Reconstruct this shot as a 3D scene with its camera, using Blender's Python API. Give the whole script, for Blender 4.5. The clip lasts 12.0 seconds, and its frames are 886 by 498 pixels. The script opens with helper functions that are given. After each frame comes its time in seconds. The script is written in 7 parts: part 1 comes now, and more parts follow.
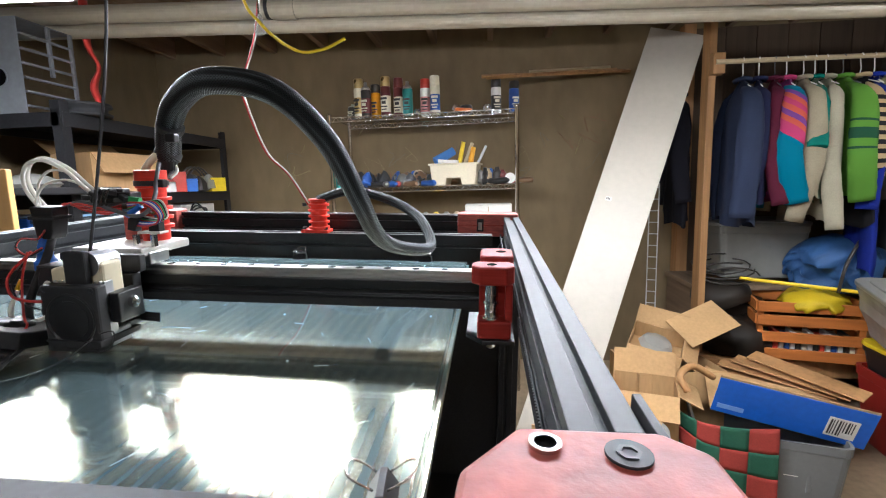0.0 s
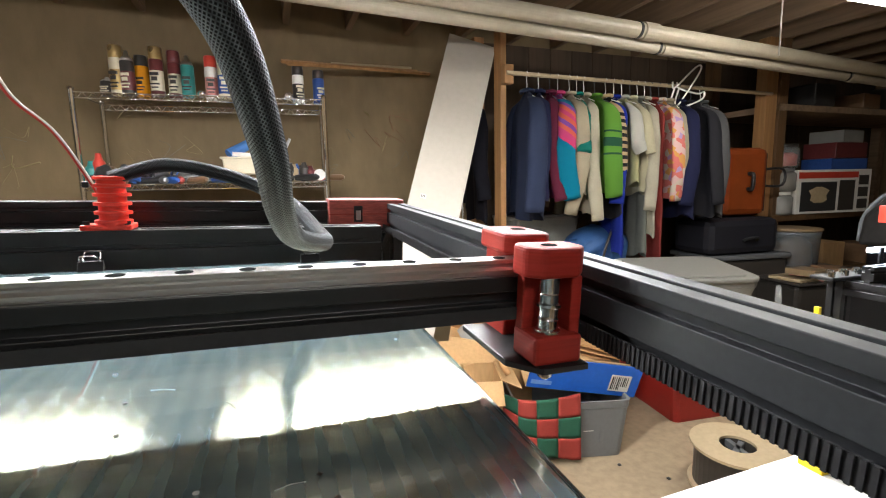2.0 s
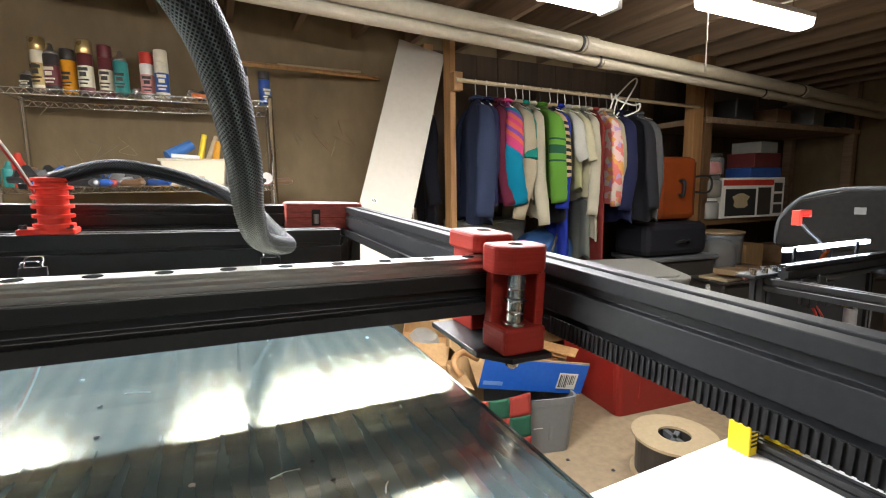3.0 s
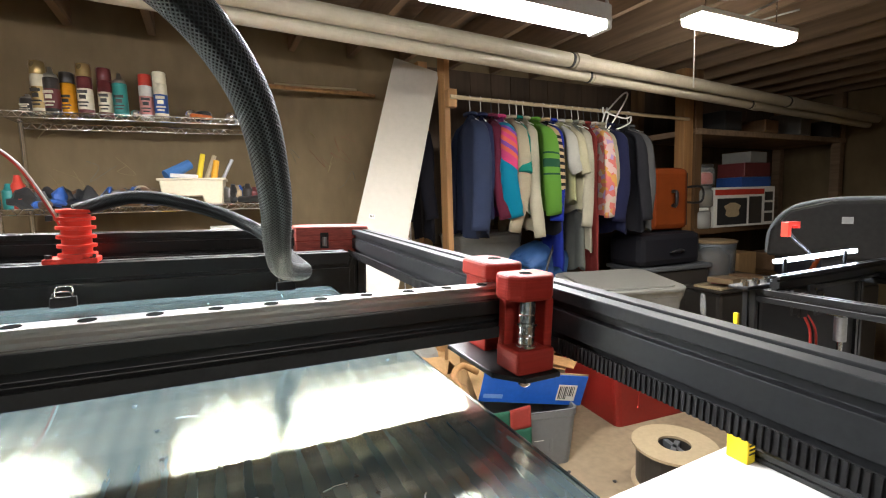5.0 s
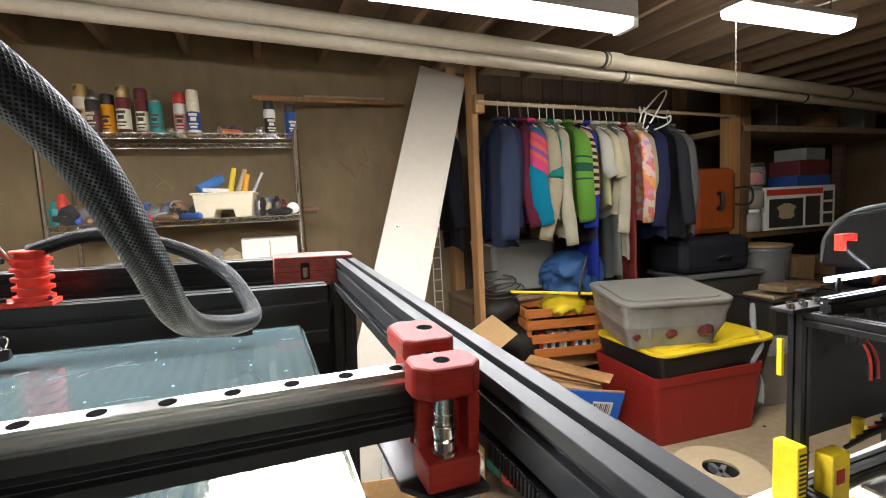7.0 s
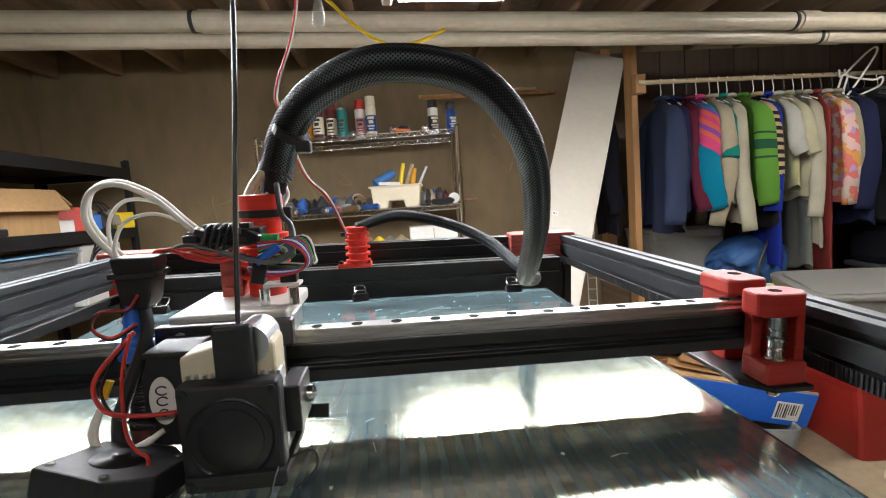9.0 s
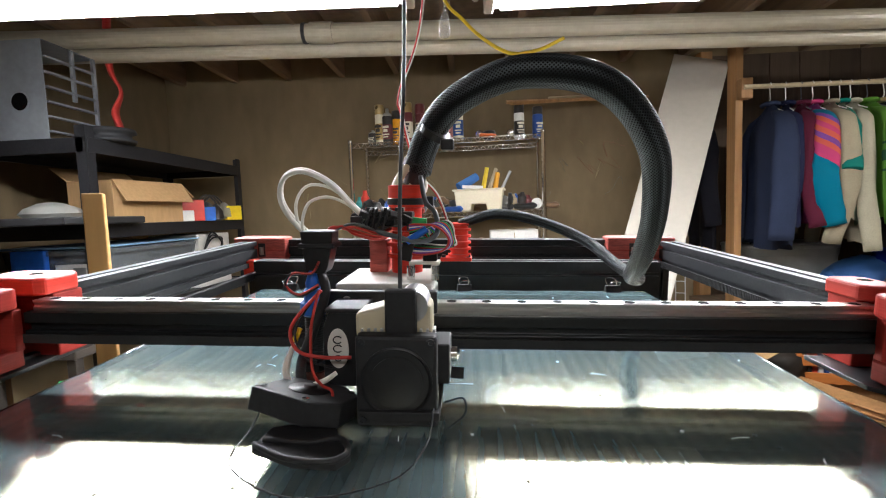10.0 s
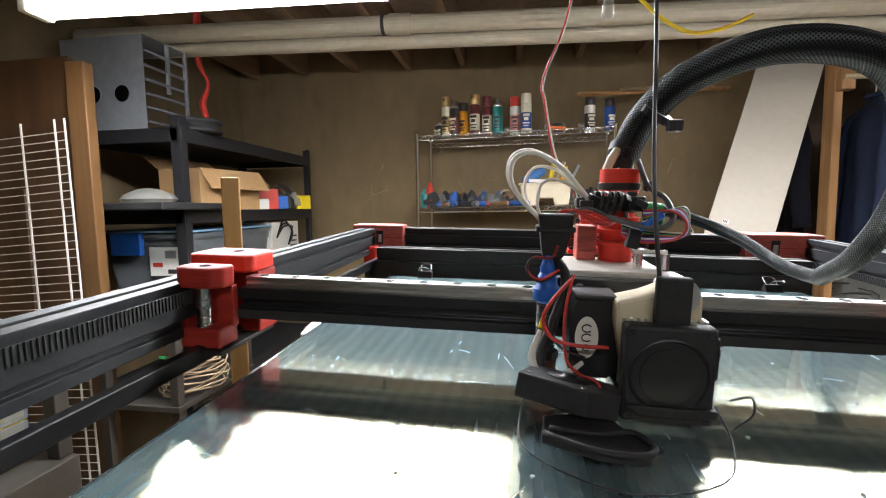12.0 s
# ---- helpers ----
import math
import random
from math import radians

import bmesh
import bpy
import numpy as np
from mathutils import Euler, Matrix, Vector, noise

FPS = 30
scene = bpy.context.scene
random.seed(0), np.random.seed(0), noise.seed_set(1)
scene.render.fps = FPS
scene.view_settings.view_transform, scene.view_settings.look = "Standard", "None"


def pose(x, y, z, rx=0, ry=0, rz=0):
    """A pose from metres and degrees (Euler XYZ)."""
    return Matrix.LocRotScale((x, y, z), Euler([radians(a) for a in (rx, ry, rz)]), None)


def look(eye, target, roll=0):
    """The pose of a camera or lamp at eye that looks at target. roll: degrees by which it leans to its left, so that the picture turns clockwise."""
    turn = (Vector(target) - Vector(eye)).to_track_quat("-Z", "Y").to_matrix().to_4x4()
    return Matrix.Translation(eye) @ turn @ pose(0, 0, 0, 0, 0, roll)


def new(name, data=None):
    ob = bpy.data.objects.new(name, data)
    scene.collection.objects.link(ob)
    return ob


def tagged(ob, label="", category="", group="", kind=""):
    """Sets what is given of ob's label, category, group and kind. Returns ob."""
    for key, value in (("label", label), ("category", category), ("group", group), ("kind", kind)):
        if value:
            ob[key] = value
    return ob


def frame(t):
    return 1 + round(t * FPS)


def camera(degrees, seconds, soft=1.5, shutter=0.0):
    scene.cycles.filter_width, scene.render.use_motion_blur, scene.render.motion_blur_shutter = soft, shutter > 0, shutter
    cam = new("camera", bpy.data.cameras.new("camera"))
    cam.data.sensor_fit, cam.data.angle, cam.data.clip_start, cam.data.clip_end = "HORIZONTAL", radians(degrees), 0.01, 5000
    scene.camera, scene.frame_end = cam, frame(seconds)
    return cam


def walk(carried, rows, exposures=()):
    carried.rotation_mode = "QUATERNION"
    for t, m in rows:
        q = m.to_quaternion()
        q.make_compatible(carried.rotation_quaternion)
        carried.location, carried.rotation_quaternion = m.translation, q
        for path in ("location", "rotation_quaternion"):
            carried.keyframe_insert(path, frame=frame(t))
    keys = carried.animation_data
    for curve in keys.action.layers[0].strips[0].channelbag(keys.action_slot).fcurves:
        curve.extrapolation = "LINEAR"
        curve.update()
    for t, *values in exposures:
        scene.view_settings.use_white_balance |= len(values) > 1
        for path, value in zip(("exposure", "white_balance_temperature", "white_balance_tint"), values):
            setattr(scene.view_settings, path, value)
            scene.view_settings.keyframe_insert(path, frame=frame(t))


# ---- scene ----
cam = camera(87.7, 12.0, soft=1.1)
# The machine stands slightly out of level: its own axes, origin on the gantry rail's middle.
PRINTER = Matrix.Translation((0, 0, 1.30)) @ Vector((-0.0328, 0.041, 0.9986)).rotation_difference(Vector((0, 0, 1))).to_matrix().to_4x4()
PATH = [
    (0, (0.298, -0.386, 0.088), (0.11, 1.573, -0.268), 0.1),
    (0.4, (0.233, -0.286, 0.075), (0.326, 1.681, -0.276), 0.5),
    (0.5, (0.225, -0.262, 0.071), (0.4, 1.699, -0.28), 0.8),
    (1, (0.213, -0.247, 0.057), (0.61, 1.681, -0.293), 1.1),
    (1.5, (0.183, -0.221, 0.049), (0.745, 1.668, -0.288), 1.3),
    (2, (0.174, -0.219, 0.045), (0.861, 1.63, -0.284), 1.4),
    (2.5, (0.162, -0.217, 0.045), (0.971, 1.584, -0.275), 1.9),
    (3, (0.157, -0.227, 0.044), (1.046, 1.539, -0.258), 1.9),
    (5, (0.135, -0.242, 0.058), (1.044, 1.522, -0.191), 1.0),
    (5.5, (0.148, -0.24, 0.063), (1.035, 1.536, -0.176), 1.1),
    (6, (0.187, -0.237, 0.068), (1.037, 1.558, -0.169), 0.9),
    (6.5, (0.219, -0.216, 0.086), (1.028, 1.597, -0.154), 0.7),
    (6.7, (0.227, -0.213, 0.087), (1.016, 1.609, -0.15), 0.3),
    (8.5, (0.126, -0.276, 0.085), (0.524, 1.666, -0.179), -1.8),
    (9, (0.065, -0.288, 0.084), (0.264, 1.684, -0.184), -2.2),
    (9.5, (0.043, -0.311, 0.077), (0.067, 1.674, -0.166), -1.1),
    (10, (0.026, -0.324, 0.077), (-0.093, 1.658, -0.163), -0.4),
    (10.5, (0.0, -0.321, 0.073), (-0.214, 1.652, -0.176), -0.0),
    (11, (-0.047, -0.315, 0.07), (-0.362, 1.644, -0.186), -0.3),
    (11.5, (-0.085, -0.319, 0.068), (-0.461, 1.628, -0.191), 0.1),
    (12, (-0.097, -0.325, 0.069), (-0.406, 1.633, -0.196), 0.6),
]
walk(cam, [(t, PRINTER @ look(eye, target, roll)) for t, eye, target, roll in PATH], [(0, 0.08, 5900, 10), (1.5, 0.20, 6300, 10), (2.6, 0.32, 6400, 10), (6.5, 0.20, 6400, 10), (8.4, 0.0, 6350, 10), (10, 0.0, 6150, 10), (12, 0.02, 6250, 10)])

# ---- world and light ----
world = bpy.data.worlds.new("basement_dark")
scene.world = world
world.use_nodes = True
world.node_tree.nodes["Background"].inputs[0].default_value = (0.6, 0.7, 1.0, 1)
world.node_tree.nodes["Background"].inputs[1].default_value = 0.02


def emitter(name, colour, power):
    m = bpy.data.materials.new(name)
    m.use_nodes = True
    nt = m.node_tree
    nt.nodes.clear()
    e, o = nt.nodes.new("ShaderNodeEmission"), nt.nodes.new("ShaderNodeOutputMaterial")
    e.inputs[0].default_value, e.inputs[1].default_value = (*colour, 1), power
    nt.links.new(e.outputs[0], o.inputs[0])
    return m


# ---- materials ----
def paint(name, colour, rough=0.5, metal=0.0, grain=40.0, vary=0.18, bump=0.15, stretch=(1, 1, 1), blotch=3.0, second=None, coat=0.0, alpha=1.0, trans=0.0, spec=0.5, per_object=0.0, ior=1.45):
    """A surface with two scales of variation and fine relief."""
    m = bpy.data.materials.new(name)
    m.use_nodes = True
    nt = m.node_tree
    b = nt.nodes["Principled BSDF"]
    tc, mp = nt.nodes.new("ShaderNodeTexCoord"), nt.nodes.new("ShaderNodeMapping")
    mp.inputs["Scale"].default_value = stretch
    nt.links.new(tc.outputs["Object"], mp.inputs[0])
    n1, n2 = nt.nodes.new("ShaderNodeTexNoise"), nt.nodes.new("ShaderNodeTexNoise")
    n1.inputs["Scale"].default_value, n1.inputs["Detail"].default_value = grain, 5
    n2.inputs["Scale"].default_value, n2.inputs["Detail"].default_value = blotch, 3
    for n in (n1, n2):
        nt.links.new(mp.outputs[0], n.inputs["Vector"])
    add = nt.nodes.new("ShaderNodeMath")
    add.operation = "ADD"
    nt.links.new(n1.outputs[0], add.inputs[0])
    nt.links.new(n2.outputs[0], add.inputs[1])
    ramp = nt.nodes.new("ShaderNodeMapRange")
    ramp.inputs[1].default_value, ramp.inputs[2].default_value = 0.65, 1.35
    nt.links.new(add.outputs[0], ramp.inputs[0])
    mix = nt.nodes.new("ShaderNodeMix")
    mix.data_type = "RGBA"
    lo = [c * (1 - vary) for c in colour]
    hi = [min(1, c * (1 + vary)) for c in colour] if second is None else second
    mix.inputs[6].default_value, mix.inputs[7].default_value = (*lo, 1), (*hi, 1)
    nt.links.new(ramp.outputs[0], mix.inputs[0])
    last = mix.outputs[2]
    if per_object:
        oi, hs = nt.nodes.new("ShaderNodeObjectInfo"), nt.nodes.new("ShaderNodeHueSaturation")
        mr = nt.nodes.new("ShaderNodeMapRange")
        mr.inputs[3].default_value, mr.inputs[4].default_value = 1 - per_object, 1 + per_object
        nt.links.new(oi.outputs["Random"], mr.inputs[0])
        nt.links.new(mr.outputs[0], hs.inputs["Value"])
        nt.links.new(last, hs.inputs["Color"])
        last = hs.outputs[0]
    nt.links.new(last, b.inputs["Base Color"])
    rr = nt.nodes.new("ShaderNodeMapRange")
    rr.inputs[3].default_value, rr.inputs[4].default_value = max(0.02, rough * 0.82), min(1, rough * 1.18)
    nt.links.new(n2.outputs[0], rr.inputs[0])
    nt.links.new(rr.outputs[0], b.inputs["Roughness"])
    b.inputs["Metallic"].default_value = metal
    b.inputs["Specular IOR Level"].default_value = spec
    b.inputs["Coat Weight"].default_value = coat
    b.inputs["Alpha"].default_value = alpha
    b.inputs["Transmission Weight"].default_value = trans
    b.inputs["IOR"].default_value = ior
    if bump:
        bp = nt.nodes.new("ShaderNodeBump")
        bp.inputs["Strength"].default_value, bp.inputs["Distance"].default_value = bump, 0.3 / grain * 0.3
        nt.links.new(n1.outputs[0], bp.inputs["Height"])
        nt.links.new(bp.outputs[0], b.inputs["Normal"])
    return m


CONCRETE = paint("poured_concrete", (0.215, 0.158, 0.084), 0.9, grain=9, blotch=0.8, vary=0.2, bump=0.35, stretch=(1, 1, 0.45))
FLOOR = paint("floor_concrete", (0.30, 0.225, 0.14), 0.75, grain=25, blotch=1.6, vary=0.22, bump=0.25)
JOIST = paint("old_joist_wood", (0.25, 0.17, 0.105), 0.85, grain=30, stretch=(1, 0.06, 1), vary=0.35, per_object=0.2)
DECK = paint("subfloor_board", (0.22, 0.17, 0.125), 0.9, grain=18, vary=0.3)
WOOD = paint("pine_stud", (0.36, 0.19, 0.075), 0.6, grain=40, stretch=(1, 1, 0.05), blotch=6, vary=0.3)
PALEWOOD = paint("fresh_pine", (0.62, 0.37, 0.13), 0.6, grain=45, stretch=(1, 1, 0.05), blotch=8, vary=0.22)
PLY = paint("brown_plywood", (0.075, 0.036, 0.014), 0.55, grain=25, stretch=(1, 1, 0.07), vary=0.35)
ANOD = paint("black_anodised_aluminium", (0.014, 0.0145, 0.015), 0.34, 0.05, grain=300, stretch=(1, 1, 1), vary=0.25, bump=0.05)
ANOD_RAIL = paint("satin_anodised_aluminium", (0.028, 0.030, 0.033), 0.50, 0.12, grain=300, vary=0.2, bump=0.05, spec=0.27)
BLACK = paint("black_plastic", (0.014, 0.014, 0.015), 0.42, grain=200, vary=0.3, bump=0.12)
MATT = paint("matt_black_plastic", (0.02, 0.02, 0.021), 0.6, grain=250, vary=0.3, bump=0.2)
RUBBER = paint("black_rubber", (0.018, 0.018, 0.019), 0.7, grain=300, vary=0.3)
STEEL = paint("ground_steel", (0.64, 0.63, 0.61), 0.3, 1.0, grain=120, stretch=(0.05, 1, 1), vary=0.1, bump=0.03)
CHROME = paint("chromed_steel", (0.7, 0.7, 0.68), 0.16, 1.0, grain=90, vary=0.12, bump=0.03)
PULLEY = paint("polished_steel", (0.75, 0.74, 0.72), 0.2, 1.0, vary=0.05, bump=0)
RED = paint("red_printed_plastic", (0.32, 0.028, 0.019), 0.55, grain=120, stretch=(0.3, 0.3, 6), vary=0.2, bump=0.25, blotch=20, spec=0.22)
PALERED = paint("faded_red_printed_plastic", (0.42, 0.085, 0.065), 0.5, grain=90, stretch=(1, 1, 5), vary=0.3, bump=0.6, blotch=45)
BRIGHTRED = paint("bright_red_printed_plastic", (0.72, 0.04, 0.02), 0.4, grain=120, stretch=(0.3, 0.3, 6), vary=0.15, bump=0.2)
WHITEPL = paint("white_plastic", (0.72, 0.70, 0.64), 0.45, grain=80, vary=0.08, bump=0.05)
CREAM = paint("cream_nylon", (0.68, 0.6, 0.42), 0.45, grain=80, vary=0.08, bump=0.05)


def bed_metal(name, glazed):
    """Rolled aluminium with faint ribs running front to back, cloudy patches and fine grain; glazed: seen through its glass sheet."""
    m = bpy.data.materials.new(name)
    m.use_nodes = True
    nt = m.node_tree
    nt.nodes.clear()
    out, mixs = nt.nodes.new("ShaderNodeOutputMaterial"), nt.nodes.new("ShaderNodeMixShader")
    gl, df = nt.nodes.new("ShaderNodeBsdfAnisotropic"), nt.nodes.new("ShaderNodeBsdfDiffuse")
    gl.distribution = "BECKMANN"
    tc, mp = nt.nodes.new("ShaderNodeTexCoord"), nt.nodes.new("ShaderNodeMapping")
    mp.inputs["Scale"].default_value = (1.6, 0.25, 1)
    nt.links.new(tc.outputs["Object"], mp.inputs[0])
    wave, cloud, grain = nt.nodes.new("ShaderNodeTexWave"), nt.nodes.new("ShaderNodeTexNoise"), nt.nodes.new("ShaderNodeTexNoise")
    wave.bands_direction = "X"
    wave.inputs["Scale"].default_value, wave.inputs["Distortion"].default_value, wave.inputs["Detail Scale"].default_value = 30.0, 1.2, 0.6
    cloud.inputs["Scale"].default_value, grain.inputs["Scale"].default_value = 5.0, 420.0
    nt.links.new(tc.outputs["Object"], wave.inputs["Vector"])
    nt.links.new(tc.outputs["Object"], cloud.inputs["Vector"])
    nt.links.new(mp.outputs[0], grain.inputs["Vector"])

    def spread(source, lo, hi):
        r = nt.nodes.new("ShaderNodeMapRange")
        r.inputs[3].default_value, r.inputs[4].default_value = lo, hi
        nt.links.new(source, r.inputs[0])
        return r.outputs[0]

    def joined(op, p, q):
        n = nt.nodes.new("ShaderNodeMath")
        n.operation = op
        nt.links.new(p, n.inputs[0])
        nt.links.new(q, n.inputs[1])
        return n.outputs[0]
    rough = joined("ADD", spread(wave.outputs["Fac"], -0.007, 0.007), joined("ADD", spread(cloud.outputs[0], 0.215, 0.240), spread(grain.outputs[0], -0.015, 0.015)))
    nt.links.new(rough, gl.inputs["Roughness"])
    hs = nt.nodes.new("ShaderNodeHueSaturation")
    hs.inputs["Color"].default_value = (0.50, 0.485, 0.355, 1)
    nt.links.new(joined("MULTIPLY", spread(wave.outputs["Fac"], 0.84, 1.08), spread(grain.outputs[0], 0.90, 1.10)), hs.inputs["Value"])
    nt.links.new(hs.outputs[0], gl.inputs["Color"])
    # Teal diffuse share puts a bluish haze into the bed's dark reflections.
    df.inputs["Color"].default_value = (0.26, 0.38, 0.41, 1)
    mixs.inputs[0].default_value = 0.34
    nt.links.new(gl.outputs[0], mixs.inputs[1])
    nt.links.new(df.outputs[0], mixs.inputs[2])
    if not glazed:
        nt.links.new(mixs.outputs[0], out.inputs[0])
        return m
    fr, top, skin = nt.nodes.new("ShaderNodeFresnel"), nt.nodes.new("ShaderNodeMixShader"), nt.nodes.new("ShaderNodeBsdfAnisotropic")
    fr.inputs["IOR"].default_value = 1.5
    skin.inputs["Roughness"].default_value, skin.inputs["Color"].default_value = 0.03, (1, 1, 1, 1)
    nt.links.new(fr.outputs[0], top.inputs[0])
    nt.links.new(mixs.outputs[0], top.inputs[1])
    nt.links.new(skin.outputs[0], top.inputs[2])
    nt.links.new(top.outputs[0], out.inputs[0])
    return m


BEDMETAL = bed_metal("brushed_aluminium_bed", False)
GLAZED = bed_metal("glass_over_brushed_aluminium", True)
MELAMINE = paint("white_melamine", (0.46, 0.42, 0.345), 0.45, grain=30, vary=0.05, bump=0.03)
SHELFSTEEL = paint("dark_powder_coat", (0.022, 0.022, 0.024), 0.5, 0.2, grain=120, vary=0.3)
CARD = paint("corrugated_cardboard", (0.44, 0.27, 0.12), 0.85, grain=60, stretch=(1, 1, 0.2), vary=0.15, per_object=0.1)
PVC = paint("white_pvc_pipe", (0.38, 0.335, 0.25), 0.4, grain=30, vary=0.1, bump=0.05)
LAMPGLOW = emitter("led_tube", (1.0, 0.985, 0.985), 190.0)
LAMPGLOW_OLD = emitter("old_tube", (1.0, 0.95, 0.88), 85.0)
# Weak glow for the unseen fill light behind the camera.
FILLGLOW = emitter("added_fill_tube", (1.0, 0.96, 0.92), 36.0)
LEDBLUE = emitter("cold_led_strip", (0.75, 0.85, 1.0), 45.0)


def clear(name, tint, rough, ior=1.5, mixin=0.0, haze=(0.8, 0.8, 0.8)):
    """Real glass or clear plastic; mixin adds a milky share."""
    m = bpy.data.materials.new(name)
    m.use_nodes = True
    nt = m.node_tree
    b = nt.nodes["Principled BSDF"]
    b.inputs["Base Color"].default_value = (*tint, 1)
    b.inputs["Roughness"].default_value = rough
    b.inputs["IOR"].default_value = ior
    b.inputs["Transmission Weight"].default_value = 1.0 - mixin
    if mixin:
        n = nt.nodes.new("ShaderNodeTexNoise")
        n.inputs["Scale"].default_value = 14
        r = nt.nodes.new("ShaderNodeMapRange")
        r.inputs[3].default_value, r.inputs[4].default_value = rough * 0.7, rough * 1.3
        nt.links.new(n.outputs[0], r.inputs[0])
        nt.links.new(r.outputs[0], b.inputs["Roughness"])
    return m


GLASS = clear("float_glass", (0.95, 0.985, 0.965), 0.02, 1.5)
CLEARPL = paint("clear_plastic", (0.55, 0.57, 0.56), 0.18, grain=20, vary=0.1, bump=0.03, alpha=0.26)
FROST = paint("frosted_plastic", (0.36, 0.36, 0.33), 0.3, grain=20, vary=0.1, bump=0.03, alpha=0.55)
# Near-black for solid discs that paint the shade inside holes.
HOLE_SHADE = paint("painted_hole_shade", (0.004, 0.004, 0.004), 0.95, vary=0.2, bump=0, spec=0.02)


def braid(name):
    """Woven cable sleeve: crossing strands in black and worn grey."""
    m = paint(name, (0.018, 0.019, 0.02), 0.55, grain=60, vary=0.3, bump=0, spec=0.16)
    nt = m.node_tree
    b = nt.nodes["Principled BSDF"]
    tc = nt.nodes.new("ShaderNodeTexCoord")
    sep = nt.nodes.new("ShaderNodeSeparateXYZ")
    nt.links.new(tc.outputs["UV"], sep.inputs[0])

    def math_node(op, a, c, third=None):
        n = nt.nodes.new("ShaderNodeMath")
        n.operation = op
        for i, v in enumerate((a, c)):
            if isinstance(v, (int, float)):
                n.inputs[i].default_value = v
            elif v is not None:
                nt.links.new(v, n.inputs[i])
        return n.outputs[0]
    u, v = math_node("MULTIPLY", sep.outputs[0], 2 * math.pi * 27), math_node("MULTIPLY", sep.outputs[1], 2 * math.pi * 390)
    s1, s2 = math_node("SINE", math_node("ADD", u, v), None), math_node("SINE", math_node("SUBTRACT", u, v), None)
    weave = math_node("POWER", math_node("MULTIPLY", math_node("ADD", math_node("MAXIMUM", s1, s2), 1.0), 0.5), 2.5)
    streak = nt.nodes.new("ShaderNodeTexNoise")
    streak.noise_dimensions = "2D"
    streak.inputs["Scale"].default_value = 1.0
    mp = nt.nodes.new("ShaderNodeMapping")
    mp.inputs["Scale"].default_value = (9, 7, 1)
    nt.links.new(tc.outputs["UV"], mp.inputs[0])
    nt.links.new(mp.outputs[0], streak.inputs["Vector"])
    worn = math_node("MULTIPLY", weave, math_node("POWER", math_node("MULTIPLY", streak.outputs[0], 1.75), 4))
    seam = math_node("POWER", math_node("ABSOLUTE", math_node("SINE", math_node("ADD", math_node("MULTIPLY", sep.outputs[0], 4 * math.pi), 0.9), None), None), 1.6)
    worn = math_node("MULTIPLY", worn, math_node("ADD", math_node("MULTIPLY", seam, 1.25), 0.12))
    mix = nt.nodes.new("ShaderNodeMix")
    mix.data_type = "RGBA"
    mix.inputs[6].default_value, mix.inputs[7].default_value = (0.005, 0.0055, 0.006, 1), (0.14, 0.16, 0.17, 1)
    nt.links.new(worn, mix.inputs[0])
    nt.links.new(mix.outputs[2], b.inputs["Base Color"])
    bp = nt.nodes.new("ShaderNodeBump")
    bp.inputs["Strength"].default_value, bp.inputs["Distance"].default_value = 0.8, 0.0008
    nt.links.new(weave, bp.inputs["Height"])
    nt.links.new(bp.outputs[0], b.inputs["Normal"])
    return m


BRAID = braid("braided_sleeve")


# ---- building blocks ----
def box(bm, x0, x1, y0, y1, z0, z1, bevel=0.0, m=None):
    r = bmesh.ops.create_cube(bm, size=1)
    vs = r["verts"]
    for v in vs:
        v.co = Vector((x0 + (v.co.x + 0.5) * (x1 - x0), y0 + (v.co.y + 0.5) * (y1 - y0), z0 + (v.co.z + 0.5) * (z1 - z0)))
    if bevel:
        es = list({e for v in vs for e in v.link_edges})
        r = bmesh.ops.bevel(bm, geom=es, offset=bevel, segments=2, profile=0.5, affect="EDGES")
        vs = list({v for f in r["faces"] for v in f.verts} | {v for v in vs if v.is_valid})
    if m is not None:
        bmesh.ops.transform(bm, matrix=m, verts=vs)
    return bm


def cyl(bm, p0, p1, r, r2=None, seg=16):
    p0, p1 = Vector(p0), Vector(p1)
    d = p1 - p0
    m = Matrix.Translation((p0 + p1) / 2) @ d.to_track_quat("Z", "Y").to_matrix().to_4x4()
    bmesh.ops.create_cone(bm, cap_ends=True, segments=seg, radius1=r, radius2=r if r2 is None else r2, depth=d.length, matrix=m)
    return bm


def smooth_line(pts, n=8):
    """Points along a smooth line through pts."""
    P = [Vector(p) for p in pts]
    P = [P[0] * 2 - P[1]] + P + [P[-1] * 2 - P[-2]]
    out = []
    for i in range(1, len(P) - 2):
        a, b, c, d = P[i - 1:i + 3]
        for k in range(n):
            t = k / n
            out.append(0.5 * (2 * b + (c - a) * t + (2 * a - 5 * b + 4 * c - d) * t * t + (3 * b - a - 3 * c + d) * t ** 3))
    out.append(P[-2])
    return out


